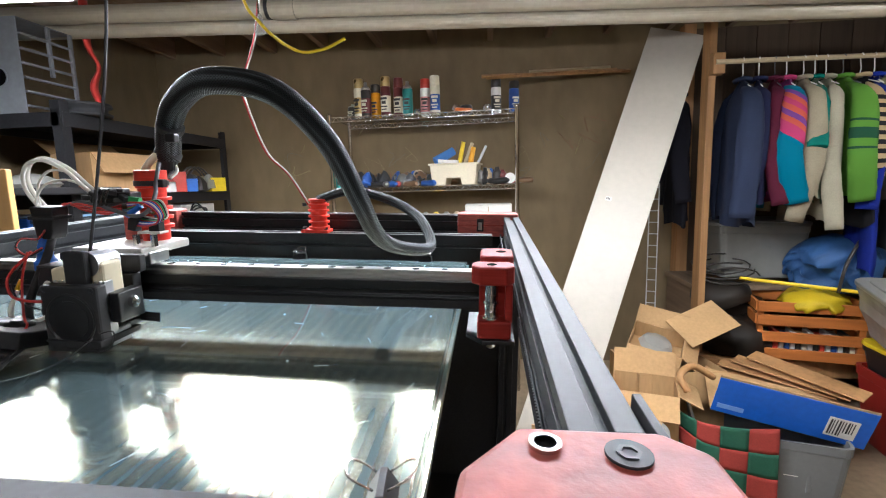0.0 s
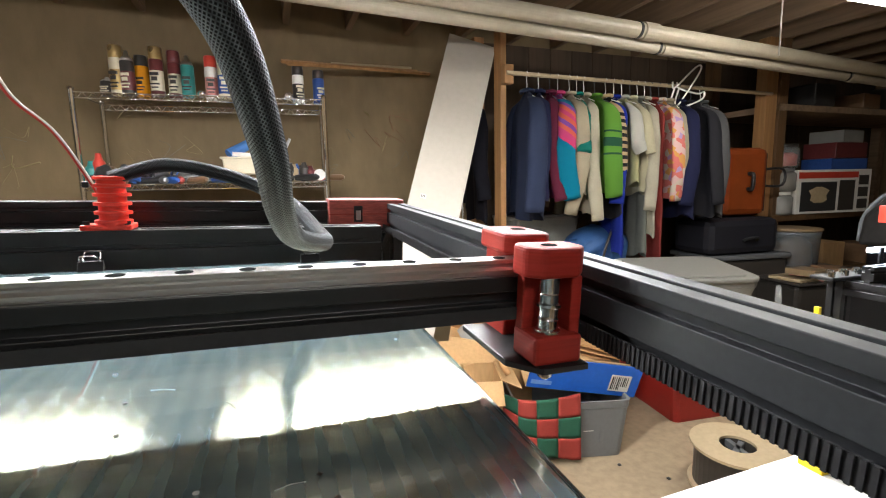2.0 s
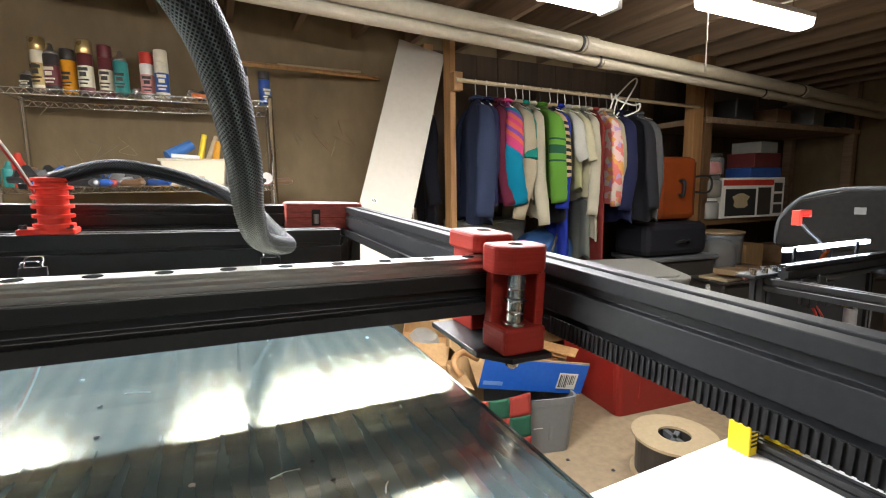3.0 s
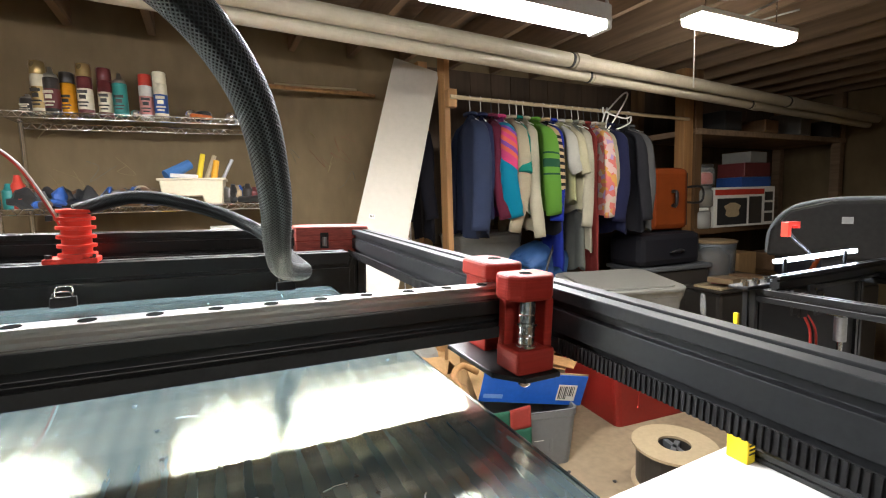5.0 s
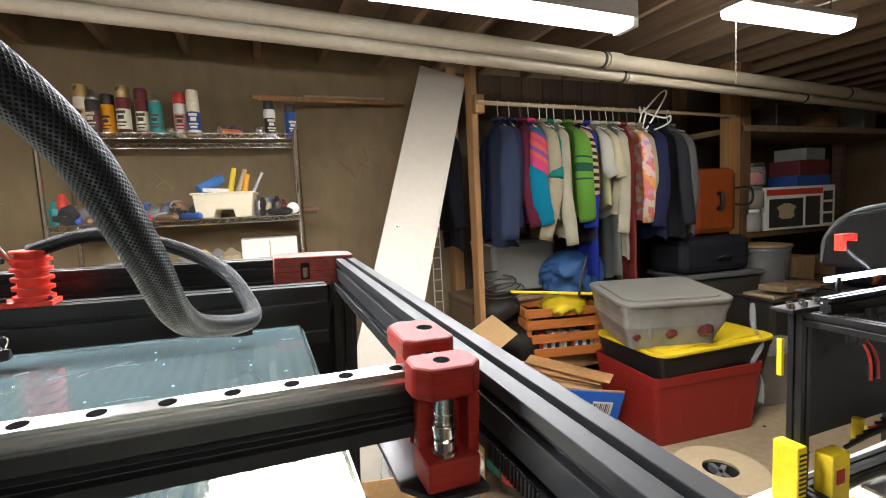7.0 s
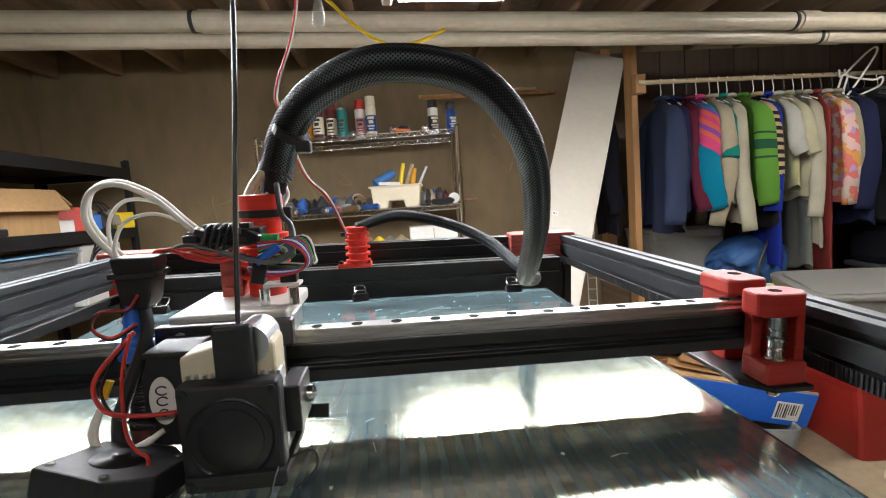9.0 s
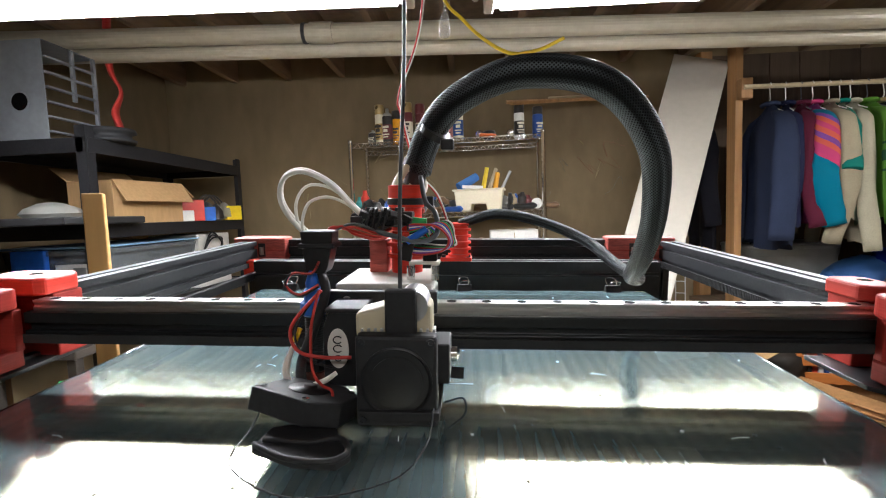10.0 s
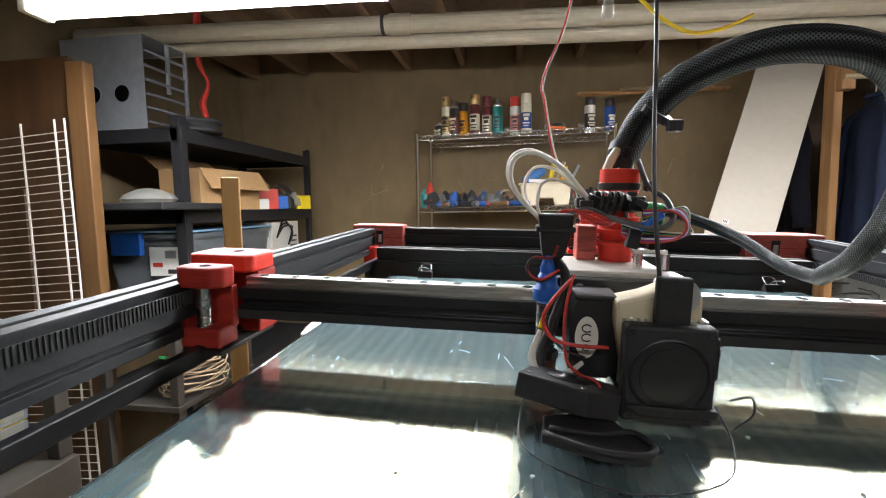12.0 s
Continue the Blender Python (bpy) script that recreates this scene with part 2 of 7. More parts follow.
def sweep(bm, pts, r, seg=8, flat=1.0, uv=False):
    """A tube along points; r may be a function of the share of the way."""
    pts = [Vector(p) for p in pts]
    up = Vector((0.13, 0.21, 0.97))
    rings = []
    side = None
    for i, p in enumerate(pts):
        d = (pts[min(i + 1, len(pts) - 1)] - pts[max(i - 1, 0)]).normalized()
        side = d.cross(up).normalized() if side is None else (side - d * side.dot(d)).normalized()
        b = d.cross(side)
        rr = r(i / (len(pts) - 1)) if callable(r) else r
        rings.append([bm.verts.new(p + (side * math.cos(a) + b * math.sin(a) * flat) * rr) for a in (2 * math.pi * k / seg for k in range(seg))])
    for a, b in zip(rings, rings[1:]):
        for k in range(seg):
            f = bm.faces.new((a[k], a[(k + 1) % seg], b[(k + 1) % seg], b[k]))
            f.smooth = True
    bm.faces.new(rings[0][::-1])
    bm.faces.new(rings[-1])
    if uv:
        layer = bm.loops.layers.uv.verify()
        run = [0.0]
        for a, b in zip(pts, pts[1:]):
            run.append(run[-1] + (b - a).length)
        place = {v: (k / seg, run[i]) for i, ring in enumerate(rings) for k, v in enumerate(ring)}
        for f in bm.faces:
            us = [place[l.vert][0] for l in f.loops]
            for l in f.loops:
                u, v = place[l.vert]
                l[layer].uv = (u + (1 if max(us) - u > 0.5 else 0), v)
    return bm


def lathe(bm, prof, seg=20, m=None):
    """A turned body: prof is radius, height from bottom to top."""
    rings = [[bm.verts.new((r * math.cos(2 * math.pi * k / seg), r * math.sin(2 * math.pi * k / seg), z)) for k in range(seg)] for r, z in prof]
    for a, b in zip(rings, rings[1:]):
        for k in range(seg):
            bm.faces.new((a[k], a[(k + 1) % seg], b[(k + 1) % seg], b[k])).smooth = True
    bm.faces.new(rings[0][::-1])
    bm.faces.new(rings[-1])
    if m is not None:
        bmesh.ops.transform(bm, matrix=m, verts=[v for r in rings for v in r])
    return bm


def prism(bm, outline, a, b, axis="z", bevel=0.0):
    """An outline of 2D points, drawn out from a to b along an axis."""
    def at(p, h):
        return {"z": (p[0], p[1], h), "y": (p[0], h, p[1]), "x": (h, p[0], p[1])}[axis]
    lo, hi = [bm.verts.new(at(p, a)) for p in outline], [bm.verts.new(at(p, b)) for p in outline]
    n = len(outline)
    fs = [bm.faces.new(lo[::-1]), bm.faces.new(hi)] + [bm.faces.new((lo[k], lo[(k + 1) % n], hi[(k + 1) % n], hi[k])) for k in range(n)]
    bmesh.ops.recalc_face_normals(bm, faces=fs)
    if bevel:
        bmesh.ops.bevel(bm, geom=list({e for f in fs for e in f.edges}), offset=bevel, segments=2, profile=0.5, affect="EDGES")
    return bm


def mesh(name, bm, material, sharp=0.6):
    for e in bm.edges:
        if len(e.link_faces) == 2 and e.calc_face_angle(0) > sharp:
            e.smooth = False
    me = bpy.data.meshes.new(name)
    bm.to_mesh(me)
    bm.free()
    me.materials.append(material)
    return me


def part(name, bm, material, parent, label="", m=None):
    ob = new(name, bm if isinstance(bm, bpy.types.Mesh) else mesh(name, bm, material))
    ob.parent = parent
    if m is not None:
        ob.matrix_basis = m
    return tagged(ob, label)


def thing(name, m, label, category, group=""):
    ob = tagged(new(name), label, category, group)
    ob.empty_display_size = 0.05
    ob.matrix_basis = m
    return ob


def single(name, bm, material, label, category, group="", m=None, kind=""):
    ob = new(name, mesh(name, bm, material))
    if m is not None:
        ob.matrix_basis = m
    return tagged(ob, label, category, group, kind)


def B():
    return bmesh.new()


def disc(r, hole_r, z0, z1, seg=40):
    bm = B()
    rings = [[bm.verts.new((rr * math.cos(2 * math.pi * k / seg), rr * math.sin(2 * math.pi * k / seg), z)) for k in range(seg)] for rr, z in ((hole_r, z0), (r, z0), (r, z1), (hole_r, z1))]
    for i in range(4):
        p, q = rings[i], rings[(i + 1) % 4]
        for k in range(seg):
            bm.faces.new((p[k], p[(k + 1) % seg], q[(k + 1) % seg], q[k]))
    return bm

# ---- structure ----
def structure(name, bm, material, label):
    return single(name, bm, material, label, name.split("_")[0], kind="structure")


WALL_Y, LEFT_X, RIGHT_X, FRONT_Y, CEIL = 3.12, -2.25, 6.6, -2.6, 2.36
structure("floor", box(B(), LEFT_X - 0.2, RIGHT_X + 0.2, FRONT_Y - 0.2, WALL_Y + 0.2, -0.1, 0), FLOOR, "bare tan concrete basement floor, dusty and stained")
structure("wall_north", box(B(), LEFT_X - 0.2, RIGHT_X + 0.2, WALL_Y, WALL_Y + 0.2, 0, 2.62), CONCRETE, "brown-grey poured concrete wall with chalk scribbles")
structure("wall_west", box(B(), LEFT_X - 0.2, LEFT_X, FRONT_Y, WALL_Y, 0, 2.62), CONCRETE, "brown-grey poured concrete side wall")
structure("wall_east", box(B(), RIGHT_X, RIGHT_X + 0.2, FRONT_Y, WALL_Y, 0, 2.62), CONCRETE, "dark concrete wall at the far end")
structure("wall_south", box(B(), LEFT_X - 0.2, RIGHT_X + 0.2, FRONT_Y - 0.2, FRONT_Y, 0, 2.62), CONCRETE, "concrete wall behind the work area")
structure("ceiling", box(B(), LEFT_X - 0.2, RIGHT_X + 0.2, FRONT_Y - 0.2, WALL_Y + 0.2, 2.62, 2.7), DECK, "dark unfinished subfloor seen between joists")
bm = B()
x = LEFT_X + 0.15
while x < RIGHT_X:
    box(bm, x - 0.02, x + 0.02, FRONT_Y, WALL_Y, CEIL + 0.03, 2.62)
    x += 0.405
structure("ceiling_joists", bm, JOIST, "row of old dark wooden floor joists")

# ---- the large machine ----
printer = thing("large_format_printer", PRINTER, "large home-built black aluminium 3D printer with red printed corners", "3D printer")


def extrusion(length, w, h, slots_w, slots_h, s=0.0055, d=0.005):
    """A slotted aluminium profile along x, its section w (y) by h (z) centred on the axis."""
    half_w, half_h = w / 2, h / 2
    pts = []

    def run(a, b, n, fixed, normal):
        step = (b - a) / n if n else 0
        out = []
        for k in range(n):
            c = a + step * (k + 0.5)
            sg = 1 if b > a else -1
            for o, dep in ((-s / 2, 0), (-s / 2, d), (s / 2, d), (s / 2, 0)):
                out.append((c + sg * o, fixed - normal * dep))
        return out
    pts += [(-half_w, -half_h)] + run(-half_w, half_w, slots_w, -half_h, -1)
    pts += [(half_w, -half_h)] + [(q, p) for p, q in run(-half_h, half_h, slots_h, half_w, 1)]
    pts += [(half_w, half_h)] + run(half_w, -half_w, slots_w, half_h, 1)
    pts += [(-half_w, half_h)] + [(q, p) for p, q in run(half_h, -half_h, slots_h, -half_w, -1)]
    return prism(B(), pts, -length / 2, length / 2, "x", 0.0005)


TURN = pose(0, 0, 0, 0, 0, 90)
for xx in (0.340, -0.345):
    part("side_rail", extrusion(0.72, 0.026, 0.040, 1, 2), ANOD_RAIL, printer, m=pose(xx, 0.085, -0.021) @ TURN)
part("back_rail", extrusion(0.70, 0.026, 0.036, 1, 2), ANOD, printer, m=pose(-0.003, 0.455, -0.018))
part("front_rail", extrusion(0.60, 0.026, 0.040, 1, 2), ANOD_RAIL, printer, m=pose(-0.003, -0.286, -0.026))
part("rear_beam", extrusion(0.62, 0.030, 0.075, 1, 2), ANOD, printer, m=pose(-0.003, 0.386, -0.064))
for xx in (0.338, -0.344):
    for yy in (0.455, -0.285):
        part("upright", extrusion(0.50, 0.026, 0.026, 1, 1), ANOD, printer, m=pose(xx, yy, -0.295) @ pose(0, 0, 0, 0, 90, 0))
part("gantry_beam", extrusion(0.615, 0.020, 0.022, 1, 1), ANOD, printer, m=pose(0.003, 0.0, -0.0193))


def linear_rail():
    """A steel guide rail; its countersunk holes are shade-coloured discs laid on it later."""
    bm = B()
    prof = [(-0.006, -0.0082), (0.006, -0.0082), (0.006, -0.0055), (0.0048, -0.004), (0.0048, -0.003), (0.006, -0.0018), (0.006, -0.0003), (0.0057, 0.0), (-0.0057, 0.0), (-0.006, -0.0003), (-0.006, -0.0018), (-0.0048, -0.003), (-0.0048, -0.004), (-0.006, -0.0055)]
    prism(bm, prof, -0.300, 0.300, "x")
    return bm


rail = part("linear_rail", linear_rail(), STEEL, printer, "polished steel guide rail with mounting holes")
hole = B()
lathe(hole, [(0.0036, 0.0), (0.0036, 0.0002), (0.0030, 0.0002), (0.0028, 0.0001)], 14)
hole = mesh("rail_hole", hole, HOLE_SHADE)
for k in range(24):
    part("rail_hole", hole, None, rail, m=pose(0.2875 - 0.025 * k, 0, 0.00005))

# bed
part("bed_plate", box(B(), -0.280, 0.271, -0.252, 0.319, -0.071, -0.0645, 0.001), BEDMETAL, printer, "brushed aluminium print bed")
part("bed_frame", box(B(), -0.22, 0.22, -0.22, 0.26, -0.094, -0.0715, 0.002), ANOD, printer)
sheet = thing("glass_sheet", PRINTER, "clear greenish glass sheet on the aluminium print bed", "glass sheet")
part("pane", box(B(), -0.2745, 0.2655, -0.2475, 0.3175, -0.0640, -0.0600), GLAZED, sheet)
for x0, x1, y0, y1 in ((-0.277, -0.2746, -0.25, 0.32), (0.2656, 0.268, -0.25, 0.32), (-0.2745, 0.2655, -0.25, -0.2476), (-0.2745, 0.2655, 0.3176, 0.32)):
    part("polished_edge", box(B(), x0, x1, y0, y1, -0.0640, -0.0599, 0.0004), GLASS, sheet, "bright greenish glass edge").visible_shadow = False

# ---- lamps of the place, and one added fill light ----
def shop_light(m, length, glow):
    """Two bare tubes under a narrow white channel."""
    t = thing("shop_light", m, "white hanging shop light with glowing tube", "ceiling light", "shop lights")
    h = length / 2
    part("housing", prism(B(), [(-0.052, -0.006), (-0.040, 0.050), (0.040, 0.050), (0.052, -0.006), (0.046, 0.004), (-0.046, 0.004)], -h, h, "x"), WHITEPL, t, "white folded-steel channel")
    for y in (-0.022, 0.022):
        part("tube", cyl(B(), (-h + 0.03, y, -0.010), (h - 0.03, y, -0.010), 0.013, seg=12), glow, t, "glowing white tube")
    for s in (-1, 1):
        part("end_cap", box(B(), s * h - 0.012, s * h + 0.012, -0.040, 0.040, -0.026, 0.050, 0.004), WHITEPL, t)
        part("chain", cyl(B(), (s * (h - 0.1), 0, 0.050), (s * (h - 0.1), 0, CEIL + 0.03 - m.translation.z), 0.003, seg=6), CHROME, t)
        part("end_cord", sweep(B(), smooth_line([(s * (h + 0.010), 0.0, 0.03), (s * (h + 0.035), 0.0, -0.005), (s * (h + 0.05), 0.01, 0.06), (s * (h + 0.02), 0.02, 0.22), (s * h, 0.02, CEIL + 0.03 - m.translation.z)], 6), 0.005, 7), WHITEPL, t, "white power cord")
    return t


def wrap_light(m, length, glow):
    """A shallow fixture with a rounded glowing cover."""
    t = thing("wrap_light", m, "white wraparound ceiling light with a glowing cover", "ceiling light", "shop lights")
    h = length / 2
    part("base_pan", box(B(), -h, h, -0.055, 0.055, 0.030, 0.055, 0.004), WHITEPL, t, "white steel pan")
    part("cover", prism(B(), [(-0.050, 0.029), (-0.050, 0.010), (-0.042, -0.004), (-0.018, -0.010), (0.018, -0.010), (0.042, -0.004), (0.050, 0.010), (0.050, 0.029)], -h + 0.006, h - 0.006, "x", 0.002), glow, t, "glowing white cover")
    for s in (-1, 1):
        part("chain", cyl(B(), (s * (h - 0.1), 0, 0.055), (s * (h - 0.1), 0, CEIL + 0.03 - m.translation.z), 0.003, seg=6), CHROME, t)
    return t


shop_light(pose(-0.705, 0.762, 1.889, 0, 0, 3.6), 1.21, LAMPGLOW)
shop_light(pose(0.695, 0.875, 1.889, 0, 0, 1.5), 1.21, LAMPGLOW)
wrap_light(pose(2.49, 1.145, 2.10, 0, 0, -1), 0.75, LAMPGLOW_OLD)
# Added fill light in a shop light's shape, out of view, brightens front faces.
shop_light(pose(0.2, -1.45, 2.12), 1.23, FILLGLOW)

# ---- printed corners, brackets, belts ----
def corner(x0, x1, y0, y1, z0, z1, flip, parent):
    bm = prism(B(), [(x0, y0), (x1, y0), (x1, y1 - 0.012), (x1 - 0.012, y1), (x0 + 0.012, y1), (x0, y1 - 0.012)], z0, z1, "z", 0.0025)
    ob = part("corner_bracket", bm, PALERED, parent, "faded red printed corner")
    xs = x1 - 0.040 if flip else x0 + 0.040
    part("slot", box(B(), xs - 0.006, xs + 0.006, y0 - 0.0006, y0 + 0.004, z0 + 0.009, z1 - 0.009, 0.0002), BLACK, ob)
    part("bolt", cyl(B(), (xs, y0 - 0.001, (z0 + z1) / 2 - 0.008), (xs, y0 - 0.001, (z0 + z1) / 2 + 0.005), 0.0035, seg=10), STEEL, ob)
    part("seam", box(B(), x0 - 0.0005, x1 + 0.0005, y0 - 0.0006, y0 + 0.002, (z0 + z1) / 2 - 0.0005, (z0 + z1) / 2 + 0.0005), RED, ob)
    return ob


corner(0.246, 0.352, 0.426, 0.472, -0.036, 0.0045, False, printer)
corner(-0.372, -0.284, 0.426, 0.472, -0.036, 0.0045, True, printer)
front = part("corner_bracket", prism(B(), [(0.289, -0.325), (0.292, -0.281), (0.308, -0.2595), (0.349, -0.2585), (0.360, -0.268), (0.362, -0.325)], -0.05, 0.0125, "z", 0.0022), PALERED, printer, "faded red printed corner with worn top")
part("washer", lathe(B(), [(0.0022, 0), (0.0062, 0), (0.0062, 0.0009), (0.0022, 0.0009)], 20, pose(0.3365, -0.2715, 0.0126)), ANOD_RAIL, front)
part("bolt", lathe(B(), [(0.0030, 0.0), (0.0035, 0.0012), (0.0022, 0.0012), (0.002, 0.0002)], 6, pose(0.3365, -0.2715, 0.0127)), BLACK, front)
part("ring", disc(0.0046, 0.0031, 0, 0.0012, 20), CHROME, front, m=pose(0.3150, -0.2690, 0.0126))
part("ring_hole", disc(0.0031, 0.0001, 0, 0.0003, 20), HOLE_SHADE, front, m=pose(0.3150, -0.2690, 0.0126))
part("side_plate", box(B(), 0.3545, 0.358, -0.262, -0.215, -0.03, 0.002, 0.0005), ANOD_RAIL, printer)


def gantry_bracket(s, x0, x1):
    """Printed idler bracket at one end of the gantry; s is the side."""
    lo, hi = min(x0, x1), max(x0, x1)
    c = 0.007
    top = prism(B(), [(lo, -0.036 + c), (lo + c, -0.036), (hi - c, -0.036), (hi, -0.036 + c), (hi, -0.018), (hi - c / 2, -0.0122), (lo + c / 2, -0.0122), (lo, -0.018)], -0.0045, 0.0105, "z", 0.0018)
    body = part("gantry_bracket", top, RED, printer, "red printed idler bracket")
    part("web", box(B(), lo + 0.006, hi - 0.001, -0.0195, -0.0122, -0.036, -0.0046, 0.001), RED, body)
    part("rib", box(B(), hi - 0.007 if s > 0 else lo + 0.001, hi - 0.001 if s > 0 else lo + 0.007, -0.031, -0.0196, -0.036, -0.0046, 0.001), RED, body)
    part("foot", box(B(), lo + 0.005, hi - 0.002, -0.0355, -0.0122, -0.0485, -0.0335, 0.002), RED, body)
    part("plate", prism(B(), [(lo - 0.004, -0.022), (lo + 0.009, -0.038), (hi + 0.001, -0.038), (hi + 0.001, 0.035), (lo - 0.004, 0.035)], -0.0520, -0.0487, "z", 0.0005), BLACK, body)
    px, py = (x0 + x1) / 2 - s * 0.001, -0.0275
    part("pulley_spacer", lathe(B(), [(0.0052, -0.0180), (0.0052, -0.0135), (0.0049, -0.0131), (0.0052, -0.0127), (0.0052, -0.0047)], 18, pose(px, py, 0)), PULLEY, body)
    part("pulley", lathe(B(), [(0.0066, -0.0332), (0.0066, -0.0318), (0.0052, -0.0310), (0.0052, -0.0268), (0.0058, -0.0260), (0.0052, -0.0250), (0.0056, -0.0205), (0.0066, -0.0198), (0.0066, -0.0184)], 18, pose(px, py, 0)), PULLEY, body)
    part("bolt", lathe(B(), [(0.0020, -0.0585), (0.0038, -0.0570), (0.0042, -0.0525), (0.0042, -0.0521)], 12, pose(px, py, 0)), PULLEY, body)
    part("screw_hole", lathe(B(), [(0.0040, 0.0), (0.0040, 0.0002), (0.0030, 0.0003), (0.0028, 0.0001)], 16, pose(px, -0.0245, 0.0105)), HOLE_SHADE, body)
    part("cap_screw", lathe(B(), [(0.0040, -0.002), (0.0040, 0.0072), (0.0034, 0.0078), (0.0020, 0.0078), (0.0018, 0.0052)], 14, pose(px + s * 0.001, -0.0065, 0)), BLACK if s > 0 else PULLEY, body)
    return body


gantry_bracket(1, 0.2865, 0.3205)
gantry_bracket(-1, -0.340, -0.3020)


def rear_bracket(lo, hi, z1, mat, label):
    ob = part("rear_bracket", prism(B(), [(lo, 0.004), (lo + 0.005, -0.001), (hi - 0.005, -0.001), (hi, 0.004), (hi, 0.034), (hi - 0.006, 0.040), (lo + 0.006, 0.040), (lo, 0.034)], 0.0012, z1, "z", 0.002), mat, printer, label)
    part("web", box(B(), lo + 0.006, hi - 0.001, 0.0115, 0.039, -0.0495, 0.001, 0.0015), RED, ob)
    part("screw_hole", lathe(B(), [(0.0046, 0.0), (0.0046, 0.0002), (0.0036, 0.0003), (0.0034, 0.0001)], 16, pose((lo + hi) / 2 + 0.004, 0.022, z1)), HOLE_SHADE, ob)
    return ob


rear_bracket(0.2925, 0.3215, 0.0125, RED, "red printed rear idler bracket")
rear_bracket(-0.354, -0.299, 0.0150, BRIGHTRED, "bright red printed rear idler bracket")


def belt(length, width, teeth_in=True):
    """A toothed belt along x from 0, its width along z, teeth towards -y."""
    verts, faces = [], []

    def slab(xa, xb, ya, yb):
        k = len(verts)
        for xq in (xa, xb):
            for yq in (ya, yb):
                for zq in (0, width):
                    verts.append((xq, yq, zq))
        faces.extend([tuple(k + i for i in f) for f in ((0, 1, 3, 2), (4, 6, 7, 5), (0, 4, 5, 1), (2, 3, 7, 6), (0, 2, 6, 4), (1, 5, 7, 3))])
    slab(0, length, 0, 0.0008)
    for i in range(int(length / 0.003)):
        slab(i * 0.003 + 0.0006, i * 0.003 + 0.0021, -0.0009, 0.0001)
    me = bpy.data.meshes.new("belt")
    me.from_pydata(verts, [], faces)
    me.materials.append(RUBBER)
    return me


part("drive_belt", belt(0.235, 0.0092), None, printer, "black toothed belt", m=pose(0.3245, -0.030, -0.0395) @ pose(0, 0, 0, 0, 0, -90))
part("drive_belt", belt(0.235, 0.0095), None, printer, "black toothed belt", m=pose(-0.3265, -0.265, -0.0155) @ pose(0, 0, 0, 0, 0, 90))
part("drive_belt", belt(0.600, 0.0068), None, printer, "black toothed belt", m=pose(0.295, -0.0128, -0.0306) @ pose(0, 0, 0, 0, 0, 180))
part("drive_belt", belt(0.42, 0.0092), None, printer, "black toothed belt", m=pose(0.3215, 0.43, -0.0395) @ pose(0, 0, 0, 0, 0, -90))
part("cable_channel", box(B(), -0.3235, -0.316, -0.27, 0.42, -0.058, -0.046, 0.001), ANOD, printer)
part("back_panel", box(B(), -0.355, 0.363, 0.4705, 0.4745, -0.55, -0.04, 0.0005), MATT, printer)
part("base_plate", box(B(), -0.355, 0.352, -0.30, 0.47, -0.552, -0.540, 0.001), MATT, printer)
for x in (0.284, 0.318):
    part("strut", box(B(), -0.003, 0.003, -0.003, 0.003, -0.025, 0.025, 0.0005), ANOD, printer, m=pose(x, 0.42, -0.062, 0, 25, 0))
clamp = part("idler_clamp", box(B(), -0.343, -0.322, 0.395, 0.418, -0.062, -0.028, 0.003), BRIGHTRED, printer, "bright red printed clamp")
part("clip", box(B(), -0.349, -0.332, 0.390, 0.402, -0.030, -0.0265, 0.001), CHROME, clamp)

# cable tower on the rear beam
tower = part("cable_tower", lathe(B(), [(0.0135, -0.024), (0.0135, 0.028), (0.0165, 0.0285), (0.0165, 0.0315), (0.0125, 0.032)], 24, pose(0.009, 0.384, 0)), BRIGHTRED, printer, "bright red ribbed cable tower")
part("foot", box(B(), -0.020, 0.028, 0.371, 0.399, -0.0265, -0.0205, 0.0015), BRIGHTRED, tower)
for k in range(5):
    part("rib", lathe(B(), [(0.0135, -0.0195), (0.0178, -0.0190), (0.0178, -0.0158), (0.0135, -0.0153)], 24, pose(0.009, 0.384, k * 0.0098)), BRIGHTRED, tower)
for xx in (-0.015, 0.023):
    part("bolt", cyl(B(), (xx, 0.377, -0.0206), (xx, 0.377, -0.0165), 0.0033, seg=12), BLACK, tower)
part("cable_tie", box(B(), -0.012, -0.006, 0.364, 0.369, 0.020, 0.026, 0.001), BLACK, tower)

# ---- print head ----
GREYMETAL = paint("bare_aluminium", (0.55, 0.56, 0.57), 0.38, 1.0, grain=120, vary=0.12, bump=0.05)
BLUEPL = paint("blue_silicone", (0.02, 0.13, 0.55), 0.45, grain=60, vary=0.15)
WHITEWIRE = paint("white_silicone_wire", (0.76, 0.74, 0.66), 0.5, grain=90, vary=0.1)
REDWIRE = paint("red_wire", (0.55, 0.04, 0.03), 0.45, grain=90, vary=0.15)
GREENWIRE = paint("green_wire", (0.04, 0.35, 0.10), 0.45, grain=90, vary=0.15)
YELLOWPL = paint("yellow_plastic", (0.80, 0.58, 0.02), 0.4, grain=50, vary=0.12, bump=0.05)
GREYWIRE = paint("grey_cable", (0.10, 0.105, 0.11), 0.5, grain=90, vary=0.15)

